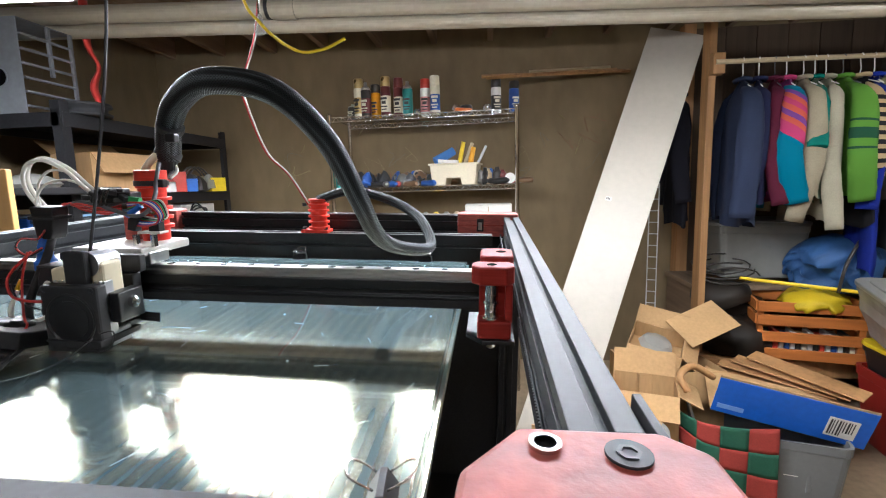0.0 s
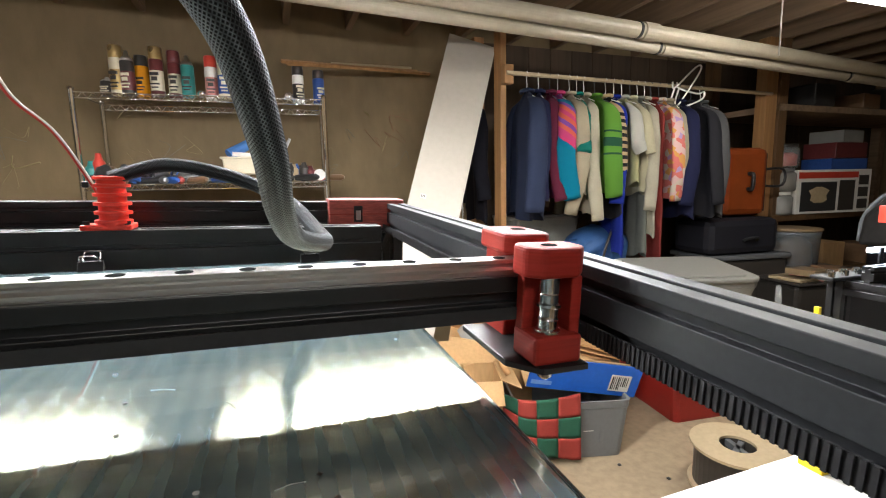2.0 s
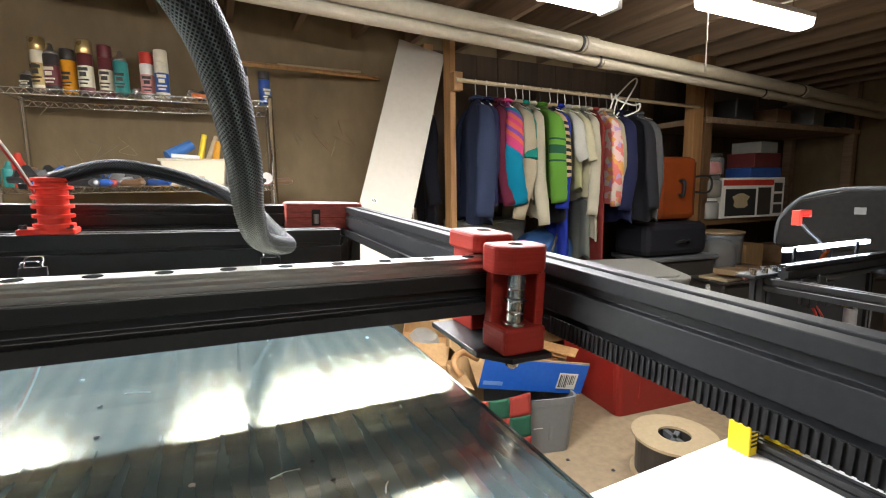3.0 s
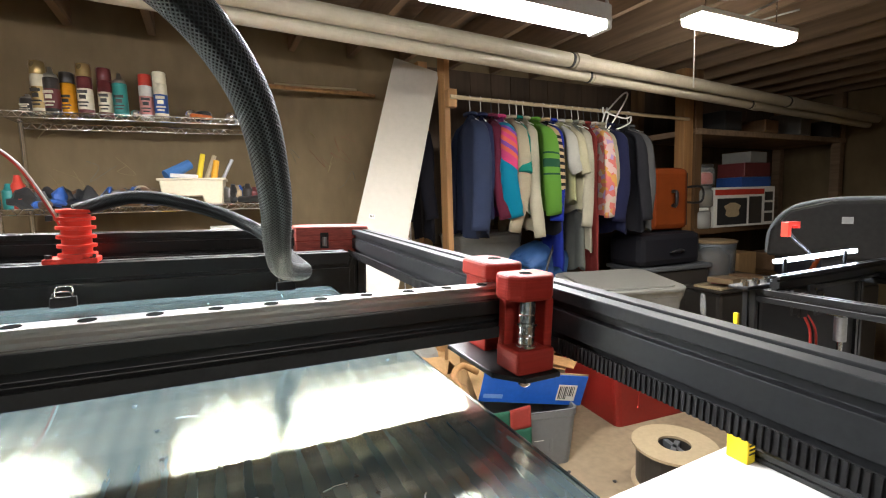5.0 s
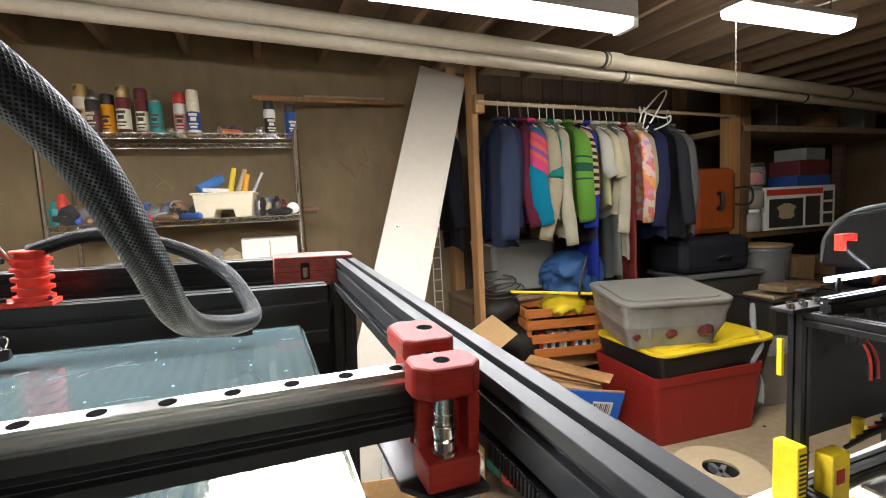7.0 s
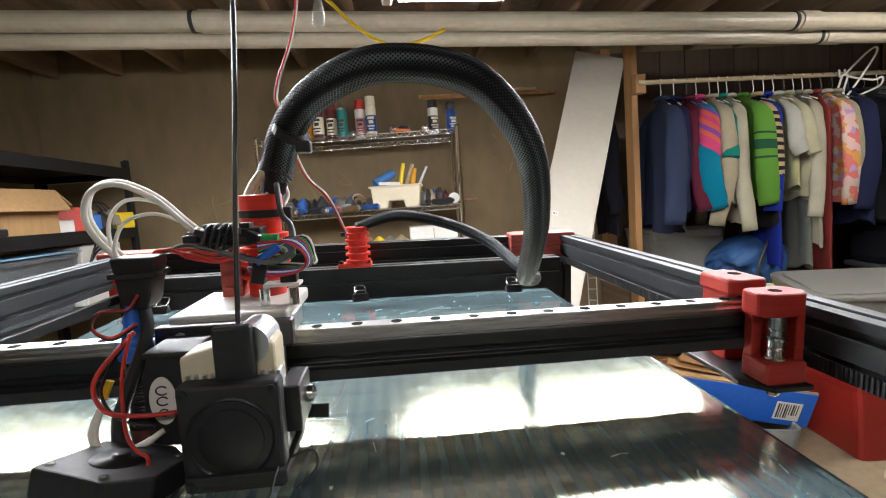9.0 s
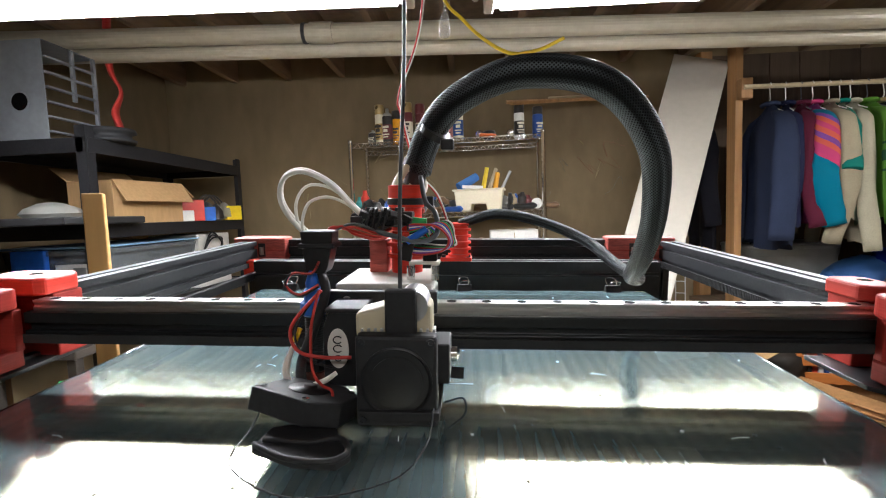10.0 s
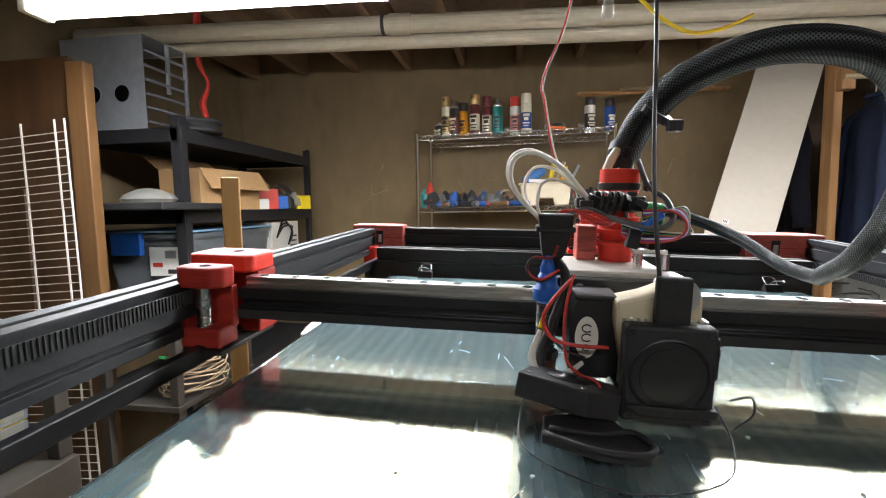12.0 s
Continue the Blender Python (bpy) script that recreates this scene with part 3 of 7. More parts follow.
head = part("print_head", box(B(), -0.066, 0.000, -0.020, 0.046, 0.0085, 0.0165, 0.0015), paint("grey_white_plate", (0.50, 0.48, 0.43), 0.45, grain=80, vary=0.12, bump=0.05), printer, "print head with fans, motor and loose wiring")
part("slide_block", box(B(), -0.058, 0.002, -0.0125, 0.0125, 0.0010, 0.0120, 0.001), STEEL, head)
part("bar", box(B(), -0.070, 0.004, -0.028, -0.0205, -0.002, 0.013, 0.001), BLACK, head)
part("bolt", cyl(B(), (-0.056, -0.0295, 0.0065), (-0.056, -0.0280, 0.0065), 0.0032, seg=12), STEEL, head)
part("back_plate", box(B(), -0.058, -0.002, -0.030, -0.0206, -0.048, -0.003, 0.001), BLACK, head)
part("motor", prism(B(), [(-0.064, -0.004), (-0.060, 0.006), (-0.040, 0.006), (-0.036, -0.002), (-0.036, -0.036), (-0.042, -0.041), (-0.060, -0.041), (-0.064, -0.037)], -0.056, -0.031, "y", 0.001), BLACK, head, "black stepper motor")
part("motor_cap", box(B(), -0.062, -0.038, -0.0575, -0.028, 0.0055, 0.0085, 0.001), MATT, head)
sticker = part("round_sticker", lathe(B(), [(1.0, 0), (1.0, 0.0003), (0.98, 0.0004)], 28, pose(-0.0545, -0.0563, -0.0165, 90, 0, 0) @ Matrix.Diagonal((0.0066, 0.0125, 1, 1))), WHITEPL, head, "white oval approval sticker")
for k, (zz, s) in enumerate(((-0.011, 1), (-0.0165, 1), (-0.0225, 0.8))):
    bm = B()
    sweep(bm, [(-0.0545 + 0.0028 * s * math.cos(a), -0.0570, zz + 0.0022 * s * math.sin(a)) for a in (0.6 + j * 0.55 for j in range(10))], 0.0004, 5)
    part("mark", bm, BLACK, sticker)
part("extruder_body", prism(B(), [(-0.041, 0.008), (-0.026, 0.012), (-0.006, 0.021), (0.0035, 0.012), (0.0035, -0.030), (-0.004, -0.040), (-0.034, -0.040), (-0.041, -0.004)], -0.066, -0.046, "y", 0.002), CREAM, head, "cream printed extruder body")
part("tension_wheel", cyl(B(), (-0.008, -0.0665, 0.0125), (-0.008, -0.0445, 0.0125), 0.0095, seg=24), GREYMETAL, head)
part("lever", box(B(), -0.0225, -0.0045, -0.073, -0.067, -0.003, 0.0235, 0.0015), MATT, head)
fan = part("cooling_fan", box(B(), -0.0385, 0.0075, -0.079, -0.0680, -0.0545, -0.0015, 0.002), MATT, head, "matt black square cooling fan")
part("fan_ring", lathe(B(), [(0.0185, 0), (0.0195, 0.0008), (0.0205, 0.0003), (0.0205, -0.002), (0.0185, -0.002)], 32, pose(-0.0155, -0.0792, -0.0280, 90, 0, 0)), BLACK, fan)
part("fan_hub", lathe(B(), [(0.0150, -0.001), (0.0148, 0.0005), (0.0110, 0.0010), (0.004, 0.0012)], 32, pose(-0.0155, -0.0792, -0.0280, 90, 0, 0)), BLACK, fan)
for sx, sz in ((-0.0350, -0.0050), (0.0040, -0.0050), (0.0040, -0.0505), (-0.0350, -0.0505)):
    part("screw", lathe(B(), [(0.0024, 0), (0.0024, 0.0008), (0.0012, 0.0008), (0.001, 0.0002)], 12, pose(sx, -0.0792, sz, 90, 0, 0)), ANOD_RAIL, fan)
for k in range(12):
    part("fin", box(B(), -0.0375 + k * 0.0038, -0.0359 + k * 0.0038, -0.0680, -0.060, -0.052, -0.0005, 0.0002), GREYMETAL, fan)
part("heat_sink", box(B(), -0.036, 0.006, -0.0720, -0.047, -0.0530, -0.0410, 0.001), GREYMETAL, head)
part("mount", box(B(), -0.040, 0.004, -0.066, -0.030, -0.0445, -0.0395, 0.0008), BLACK, head)
part("duct", prism(B(), [(-0.037, -0.044), (0.009, -0.044), (0.009, -0.0485), (0.004, -0.0495), (-0.030, -0.0495)], -0.082, -0.040, "y", 0.0006), MATT, head)
part("side_motor", box(B(), 0.0040, 0.014, -0.066, -0.040, -0.034, -0.010, 0.001), BLACK, head)
part("knob", lathe(B(), [(0.0045, 0), (0.0045, 0.004), (0.002, 0.0055)], 14, pose(0.014, -0.053, -0.020, 0, 90, 0)), CHROME, head)
part("flag", box(B(), 0.006, 0.0245, -0.034, -0.0325, -0.0425, -0.0345, 0.0003), MATT, head, m=pose(0, 0, 0, 0, 4, 0))
part("nozzle", lathe(B(), [(0.0006, -0.0505), (0.0035, -0.0470), (0.0035, -0.042), (0.006, -0.042), (0.006, -0.038)], 12, pose(-0.016, -0.060, 0)), paint("brass", (0.6, 0.42, 0.12), 0.3, 1.0, vary=0.1), head)
probe = part("probe", lathe(B(), [(0.0062, -0.002), (0.0085, 0.0), (0.0085, 0.007), (0.0065, 0.009), (0.0055, 0.012), (0.0060, 0.0145), (0.0045, 0.017), (0.0048, 0.020), (0.0035, 0.0235), (0.0025, 0.028)], 20, pose(-0.0765, -0.034, 0)), BLUEPL, head, "blue-capped threaded probe")
part("thread", lathe(B(), [(0.0058 + 0.0004 * (k % 2), -0.034 + k * 0.0008) for k in range(40)], 18, pose(-0.0765, -0.034, 0)), BLACK, probe)
part("nut", lathe(B(), [(0.0085, -0.038), (0.0085, -0.033), (0.0075, -0.0325)], 6, pose(-0.0765, -0.034, 0)), BLACK, probe)
part("clamp", lathe(B(), [(0.0070, -0.049), (0.0078, -0.0485), (0.0078, -0.039), (0.0070, -0.0385)], 20, pose(-0.0765, -0.034, 0)), paint("brown_resin", (0.12, 0.035, 0.025), 0.4, vary=0.2), probe)
part("plug_housing", prism(B(), [(-0.083, 0.050), (-0.0835, 0.0535), (-0.062, 0.0535), (-0.0625, 0.046), (-0.066, 0.030), (-0.068, 0.026), (-0.080, 0.026), (-0.081, 0.033)], -0.036, -0.020, "y", 0.0012), BLACK, head)
part("plug_collar", box(B(), -0.0845, -0.0610, -0.0375, -0.0185, 0.0425, 0.0455, 0.0006), RUBBER, head)
# lower blower and its duct over the glass
blower = part("blower", prism(B(), [(-0.026, -0.018), (0.010, -0.024), (0.026, -0.014), (0.026, 0.010), (0.012, 0.022), (-0.022, 0.018)], -0.0065, 0.0065, "z", 0.001), MATT, head, "matt black blower fan lying at a slant", m=pose(-0.0665, -0.078, -0.0400, -13, 7, -10))
part("hub", lathe(B(), [(0.012, 0.0066), (0.0118, 0.0072), (0.004, 0.0074), (0.0038, 0.009), (0.0015, 0.0092)], 24), BLACK, blower)
for p, q in ((-0.021, -0.014), (0.021, 0.010), (0.008, -0.020)):
    part("screw", cyl(B(), (p, q, 0.0064), (p, q, 0.0074), 0.002, seg=10), CHROME, blower)
part("duct", prism(B(), [(-0.082, -0.116), (-0.058, -0.127), (-0.036, -0.128), (-0.031, -0.120), (-0.040, -0.106), (-0.050, -0.086), (-0.080, -0.096)], -0.0505, -0.0465, "z", 0.0008), MATT, head)
bm = B()
sweep(bm, smooth_line([(-0.081, -0.1150, -0.0455), (-0.060, -0.1265, -0.0455), (-0.040, -0.1280, -0.0455), (-0.0325, -0.1200, -0.0455), (-0.040, -0.1080, -0.0455), (-0.0545, -0.1120, -0.0455), (-0.078, -0.1105, -0.0455)], 5), 0.0016, 6)
part("rim", bm, MATT, head)
bm = B()
sweep(bm, smooth_line([(-0.087, -0.085, -0.035), (-0.092, -0.096, -0.0485), (-0.088, -0.126, -0.0500), (-0.050, -0.148, -0.0500), (-0.010, -0.135, -0.0500), (0.004, -0.110, -0.047), (0.006, -0.085, -0.040)], 5), 0.0005, 5)
part("guard_wire", bm, BLACK, head)
bm = B()
sweep(bm, smooth_line([(0.012, -0.085, -0.036), (0.022, -0.084, -0.034), (0.023, -0.086, -0.042), (0.014, -0.088, -0.0495)], 4), 0.0006, 5)
part("guard_wire", bm, BLACK, head)


def wire(pts, r, mat, parent, name="wire", seg=7, n=6):
    return part(name, sweep(B(), smooth_line(pts, n), r, seg), mat, parent)


L1 = [(-0.081, 0.049), (-0.097, 0.065), (-0.103, 0.078), (-0.100, 0.090), (-0.088, 0.0935), (-0.071, 0.085), (-0.058, 0.071), (-0.049, 0.061)]
for off, dy in ((0.0, 0.0), (0.0016, -0.006)):
    wire([(x + off, -0.02 + dy + 0.02 * (i / 7), z - off) for i, (x, z) in enumerate(L1)], 0.0017, WHITEWIRE, head)
wire([(-0.081, -0.025, 0.048), (-0.090, -0.02, 0.059), (-0.092, -0.015, 0.073), (-0.085, -0.01, 0.083), (-0.071, -0.005, 0.081), (-0.058, 0, 0.069), (-0.051, 0, 0.062)], 0.0011, WHITEWIRE, head)
wire([(-0.080, -0.03, 0.048), (-0.084, -0.028, 0.058), (-0.082, -0.02, 0.071), (-0.073, -0.01, 0.075), (-0.062, -0.005, 0.071), (-0.051, 0, 0.062)], 0.0011, WHITEWIRE, head)
conn = part("connector", box(B(), -0.047, -0.014, -0.008, 0.006, 0.0545, 0.0645, 0.001), BLACK, head)
for k in range(3):
    part("latch", box(B(), -0.046 + k * 0.010, -0.040 + k * 0.010, -0.0085, 0.0, 0.0645, 0.0675, 0.0006), BLACK, conn)
part("shroud", box(B(), -0.058, -0.046, -0.006, 0.004, 0.056, 0.0635, 0.002), RUBBER, head)
wire([(-0.049, -0.01, 0.055), (-0.027, -0.01, 0.048), (-0.008, -0.01, 0.044), (0.003, -0.008, 0.050), (0.001, 0.004, 0.063), (-0.007, 0.016, 0.071), (-0.012, 0.03, 0.090)], 0.0019, GREYWIRE, head)
for k, (m_, dz) in enumerate(((REDWIRE, 0), (REDWIRE, 0.0025), (GREYWIRE, 0.005), (REDWIRE, -0.002))):
    wire([(-0.072, -0.018, 0.050), (-0.066 + k * 0.002, -0.02, 0.055 - dz * 0.2), (-0.052, -0.018, 0.052 + dz), (-0.038, -0.010, 0.0475 + dz), (-0.030, 0.0, 0.050 + dz)], 0.0010, m_, head)
for k in range(9):
    a = k * 0.55
    m_ = (GREENWIRE, BLUEPL, REDWIRE, YELLOWPL, BLUEPL, WHITEWIRE, GREENWIRE, REDWIRE, GREYWIRE)[k]
    wire([(-0.014, 0.0, 0.058), (-0.006 + 0.004 * math.sin(a), -0.006 + 0.002 * k, 0.056 - 0.001 * k), (-0.002 + 0.003 * math.cos(a), 0.008, 0.046 + 0.003 * math.sin(a)), (-0.012 - 0.001 * k, 0.018, 0.040 + 0.001 * k), (-0.020, 0.026, 0.048 + 0.004 * k)], 0.0009, m_, head)
PURPLEWIRE = paint("purple_wire", (0.20, 0.05, 0.30), 0.45, grain=90, vary=0.15)
for k, m_ in enumerate((REDWIRE, PURPLEWIRE, WHITEWIRE, BLUEPL, REDWIRE, GREENWIRE, BLACK, WHITEWIRE)):
    j = 0.0011 * k
    wire([(-0.016, -0.010, 0.056 - j), (0.002 + j, -0.013 + j, 0.055 + 0.4 * j), (0.011 + 0.5 * j, -0.010 + j, 0.046), (0.006 + j, -0.006, 0.037 + 0.5 * j), (-0.012, -0.003 + j, 0.034 + j), (-0.026, 0.002, 0.038 + j)], 0.0008, m_, head)
for k in range(7):
    part("terminal", box(B(), -0.004 - 0.0006 * (k % 3), 0.004, -0.003, 0.003, -0.0022, 0.0022, 0.0006), BLACK, head, m=pose(-0.052 + 0.0058 * k, -0.0105 + 0.002 * (k % 2), 0.0595 + 0.0032 * math.sin(k * 2.1), 20 * math.sin(k), 25 * math.sin(k * 1.3), 40 * math.sin(k * 2.7)))
for k in range(4):
    wire([(-0.047 + 0.004 * k, -0.011, 0.053), (-0.044 + 0.004 * k, -0.0155, 0.058), (-0.042 + 0.004 * k, -0.012, 0.0655), (-0.043 + 0.004 * k, -0.004, 0.067)], 0.0010, BLACK, head, "cable_tie")
part("green_plug", cyl(B(), (-0.016, -0.009, 0.0585), (-0.004, -0.009, 0.0575), 0.0026, seg=10), GREENWIRE, head)
part("blue_plug", cyl(B(), (-0.018, -0.009, 0.044), (-0.004, -0.009, 0.053), 0.0026, seg=10), BLUEPL, head)
spool = part("cable_post", lathe(B(), [(0.0120, 0.0163), (0.0120, 0.066), (0.0138, 0.0665), (0.0138, 0.0830), (0.0115, 0.0835)], 22, pose(-0.0235, 0.032, 0)), BRIGHTRED, head, "bright red ribbed cable post")
for k in range(4):
    part("rib", lathe(B(), [(0.0120, 0.028), (0.0160, 0.0284), (0.0160, 0.0312), (0.0120, 0.0316)], 22, pose(-0.0235, 0.032, k * 0.0088)), BRIGHTRED, spool)
part("cable_tie", lathe(B(), [(0.0143, 0.0685), (0.0148, 0.0688), (0.0148, 0.0732), (0.0143, 0.0735)], 22, pose(-0.0235, 0.032, 0)), BLACK, spool)
part("tie_lock", box(B(), -0.0085, -0.0015, 0.018, 0.025, 0.0675, 0.0750, 0.001), BLACK, spool)
part("post_foot", box(B(), -0.052, -0.038, 0.026, 0.046, 0.0163, 0.042, 0.001), PALERED, head)
part("fan_board", box(B(), -0.018, 0.004, 0.000, 0.012, 0.0265, 0.0285, 0.0003), WHITEPL, head)
part("pin_header", box(B(), -0.008, 0.002, 0.002, 0.010, 0.0286, 0.0395, 0.0006), BLACK, head)
part("plug", box(B(), -0.030, -0.022, -0.004, 0.004, 0.0250, 0.0380, 0.0006), BLACK, head, m=pose(0, 0, 0, 0, 12, 0))
for xx in (-0.016, 0.001):
    part("bolt", cyl(B(), (xx, -0.004, 0.0163), (xx, -0.004, 0.0268), 0.003, seg=10), CHROME, head)
wire([(-0.063, -0.058, 0.020), (-0.077, -0.064, 0.004), (-0.080, -0.066, -0.006), (-0.074, -0.068, -0.015), (-0.060, -0.068, -0.018), (-0.044, -0.066, -0.0185)], 0.0011, REDWIRE, head)
wire([(-0.064, -0.056, 0.020), (-0.075, -0.060, 0.004), (-0.078, -0.064, -0.008), (-0.070, -0.066, -0.020), (-0.056, -0.064, -0.026)], 0.0007, BLACK, head)
wire([(-0.064, -0.060, 0.020), (-0.068, -0.064, -0.001), (-0.067, -0.068, -0.025), (-0.060, -0.074, -0.032), (-0.052, -0.080, -0.033), (-0.050, -0.086, -0.038)], 0.0009, REDWIRE, head)
wire([(-0.072, -0.03, 0.026), (-0.066, -0.042, 0.014), (-0.073, -0.050, -0.010), (-0.080, -0.052, -0.030), (-0.078, -0.054, -0.046)], 0.0032, MATT, head, "wire_loom")
for k in range(2):
    wire([(-0.081, -0.058, -0.013), (-0.0845 - k * 0.002, -0.062, -0.029), (-0.078, -0.064, -0.0385 - k * 0.002), (-0.064, -0.060, -0.036 - k * 0.001), (-0.056, -0.056, -0.032)], 0.0014, WHITEWIRE, head)
part("heat_shrink", cyl(B(), (-0.081, -0.058, -0.012), (-0.078, -0.056, -0.004), 0.0018, seg=8), YELLOWPL, head)
for k, m_ in enumerate((BLACK, REDWIRE)):
    wire([(-0.070, -0.042, 0.019 + k * 0.001), (-0.082, -0.044, 0.013 + k * 0.001), (-0.0895, -0.046, 0.020), (-0.086, -0.044, 0.0275), (-0.075, -0.040, 0.027), (-0.071, -0.036, 0.034)], 0.0009, m_, head)
wire([(-0.074, -0.030, 0.028), (-0.078, -0.026, 0.038), (-0.074, -0.022, 0.048)], 0.0022, WHITEPL, head, "cable_tie")

# ---- sleeve, clips, hanging lines ----
SLEEVE = [(-0.017, 0.0515, 0.0965), (-0.005, 0.0395, 0.1235), (0.0185, 0.0235, 0.146), (0.061, 0.002, 0.158), (0.1165, 0.003, 0.149), (0.155, 0.019, 0.1105), (0.172, 0.053, 0.0595), (0.179, 0.0975, 0.016), (0.1905, 0.1515, -0.008), (0.2175, 0.211, -0.021), (0.216, 0.2755, -0.018), (0.1885, 0.334, 0.009), (0.132, 0.3685, 0.0335), (0.066, 0.3785, 0.0455), (0.009, 0.384, 0.030)]
part("cable_sleeve", sweep(B(), smooth_line(SLEEVE, 14), lambda s: 0.0112 - 0.0036 * min(1, max(0, (s - 0.30) / 0.35)), 28, uv=True), BRAID, printer, "thick black braided cable sleeve in a sagging loop")
part("sleeve_collar", cyl(B(), (-0.020, 0.052, 0.084), (-0.0165, 0.0505, 0.099), 0.0088, seg=18), BLACK, printer)
part("sleeve_tie", cyl(B(), (-0.002, 0.036, 0.121), (0.0005, 0.034, 0.125), 0.0122, seg=20), BLACK, printer)
part("tie_lock", box(B(), 0.004, 0.014, 0.018, 0.026, 0.1085, 0.1165, 0.0015), BLACK, printer)
for k, m_ in enumerate((WHITEWIRE, REDWIRE, BLACK, GREYWIRE, WHITEWIRE)):
    wire([(-0.020 + 0.002 * k, 0.040 + 0.003 * (k % 3), 0.075), (-0.022 + 0.003 * k, 0.044 + 0.002 * k, 0.083), (-0.018 + 0.001 * k, 0.050, 0.094)], 0.0016, m_, printer)


wire([(-0.034, 0.034, 0.078), (-0.029, 0.039, 0.090), (-0.020, 0.046, 0.103), (-0.012, 0.046, 0.114)], 0.0034, CREAM, printer, "filament_tube")
part("sleeve_clamp", lathe(B(), [(0.0105, -0.004), (0.0122, -0.0035), (0.0122, 0.0035), (0.0105, 0.004)], 20, pose(-0.0165, 0.0505, 0.0985, -20, 14, 0)), MATT, printer)


def binder_clip(m):
    t = thing("binder_clip", m, "small black binder clip with chrome wire arms on glass", "binder clip", "clips on the glass")
    part("body", prism(B(), [(-0.007, 0.0), (0.007, 0.0), (0.0015, 0.0085), (-0.0015, 0.0085)], -0.0095, 0.0095, "x", 0.0004), BLACK, t)
    for s in (1, -1):
        part("arm", sweep(B(), smooth_line([(-0.006, s * 0.003, 0.0085), (-0.0065, s * 0.010, 0.013), (-0.004, s * 0.014, 0.0155), (0.004, s * 0.014, 0.0155), (0.0065, s * 0.010, 0.013), (0.006, s * 0.003, 0.0085)], 4), 0.0006, 6), CHROME, t)
    return t


for x, y, r in ((0.209, 0.272, 0), (0.018, 0.274, 8), (-0.215, 0.272, 0), (0.256, -0.216, 96)):
    binder_clip(PRINTER @ pose(x, y, -0.0508, 0, 0, r))

single("filament_line", sweep(B(), smooth_line([(-0.016, -0.056, 0.012), (-0.018, -0.035, 0.08), (-0.017, -0.012, 0.18), (-0.020, 0.02, 0.34), (-0.02, 0.10, 0.60), (0.0, 0.12, 1.02)], 8), 0.0013, 8), BLACK, "thin black filament line hanging down to the print head", "filament", m=PRINTER)
for nm, pts, r, mt, lb in (
        ("signal_wire", [(-0.020, 0.30, 1.0), (-0.030, 0.30, 0.60), (-0.036, 0.30, 0.32), (-0.068, 0.30, 0.21), (-0.066, 0.30, 0.180), (-0.048, 0.32, 0.108), (-0.020, 0.34, 0.070), (0.002, 0.40, -0.01)], 0.0012, REDWIRE, "thin red wire hanging from the ceiling"),
        ("signal_wire", [(-0.018, 0.302, 1.0), (-0.028, 0.30, 0.60), (-0.0345, 0.301, 0.32), (-0.0655, 0.301, 0.212), (-0.064, 0.302, 0.180), (-0.0455, 0.321, 0.108), (-0.018, 0.341, 0.070), (0.004, 0.40, -0.01)], 0.0011, WHITEWIRE, "thin white wire hanging from the ceiling"),
        ("yellow_cable", [(-0.03, 0.21, 1.0), (-0.028, 0.20, 0.50), (-0.010, 0.20, 0.310), (0.020, 0.19, 0.257), (0.062, 0.19, 0.226), (0.095, 0.19, 0.226), (0.124, 0.19, 0.238)], 0.0019, YELLOWPL, "loose yellow cable end hanging from the ceiling")):
    single(nm, sweep(B(), smooth_line(pts, 10), r, 8), mt, lb, "cable", m=PRINTER)
pull = thing("pull_chain", PRINTER @ pose(-0.004, 0.235, 0.256), "bead pull chain with a clear plastic end", "pull chain")
part("grip", lathe(B(), [(0.0045, 0.0), (0.0068, 0.003), (0.0062, 0.012), (0.004, 0.024), (0.0022, 0.027)], 16), CLEARPL, pull, "clear faceted plastic grip")
part("chain", cyl(B(), (0, 0, 0.027), (0.0, 0.0, 0.80), 0.0009, seg=6), CHROME, pull)
for k in range(24):
    part("bead", lathe(B(), [(0.0006, -0.0015), (0.0015, -0.0006), (0.0015, 0.0006), (0.0006, 0.0015)], 8), CHROME, pull, m=pose(0, 0, 0.030 + k * 0.0042))

# ---- tables and second machine ----
def table(name, x0, x1, y0, y1, h, mat, label):
    t = thing(name, pose((x0 + x1) / 2, (y0 + y1) / 2, 0), label, "table")
    w, d = (x1 - x0) / 2, (y1 - y0) / 2
    part("tabletop", box(B(), -w, w, -d, d, h - 0.03, h, 0.004), mat, t)
    for sx in (-1, 1):
        for sy in (-1, 1):
            part("leg", box(B(), sx * (w - 0.06) - 0.02, sx * (w - 0.06) + 0.02, sy * (d - 0.06) - 0.02, sy * (d - 0.06) + 0.02, 0, h - 0.03, 0.003), SHELFSTEEL, t)
    return t


WHITETOP = paint("white_laminate", (0.72, 0.72, 0.70), 0.35, grain=60, vary=0.06, bump=0.03)
table("work_bench", -0.43, 0.395, -0.42, 0.53, 0.738, paint("dark_bench_board", (0.06, 0.05, 0.045), 0.6, grain=40, vary=0.3), "dark sturdy bench under the large machine")
table("white_table", 0.62, 2.75, -0.55, 0.40, 0.73, WHITETOP, "white laminate folding table holding a small machine")

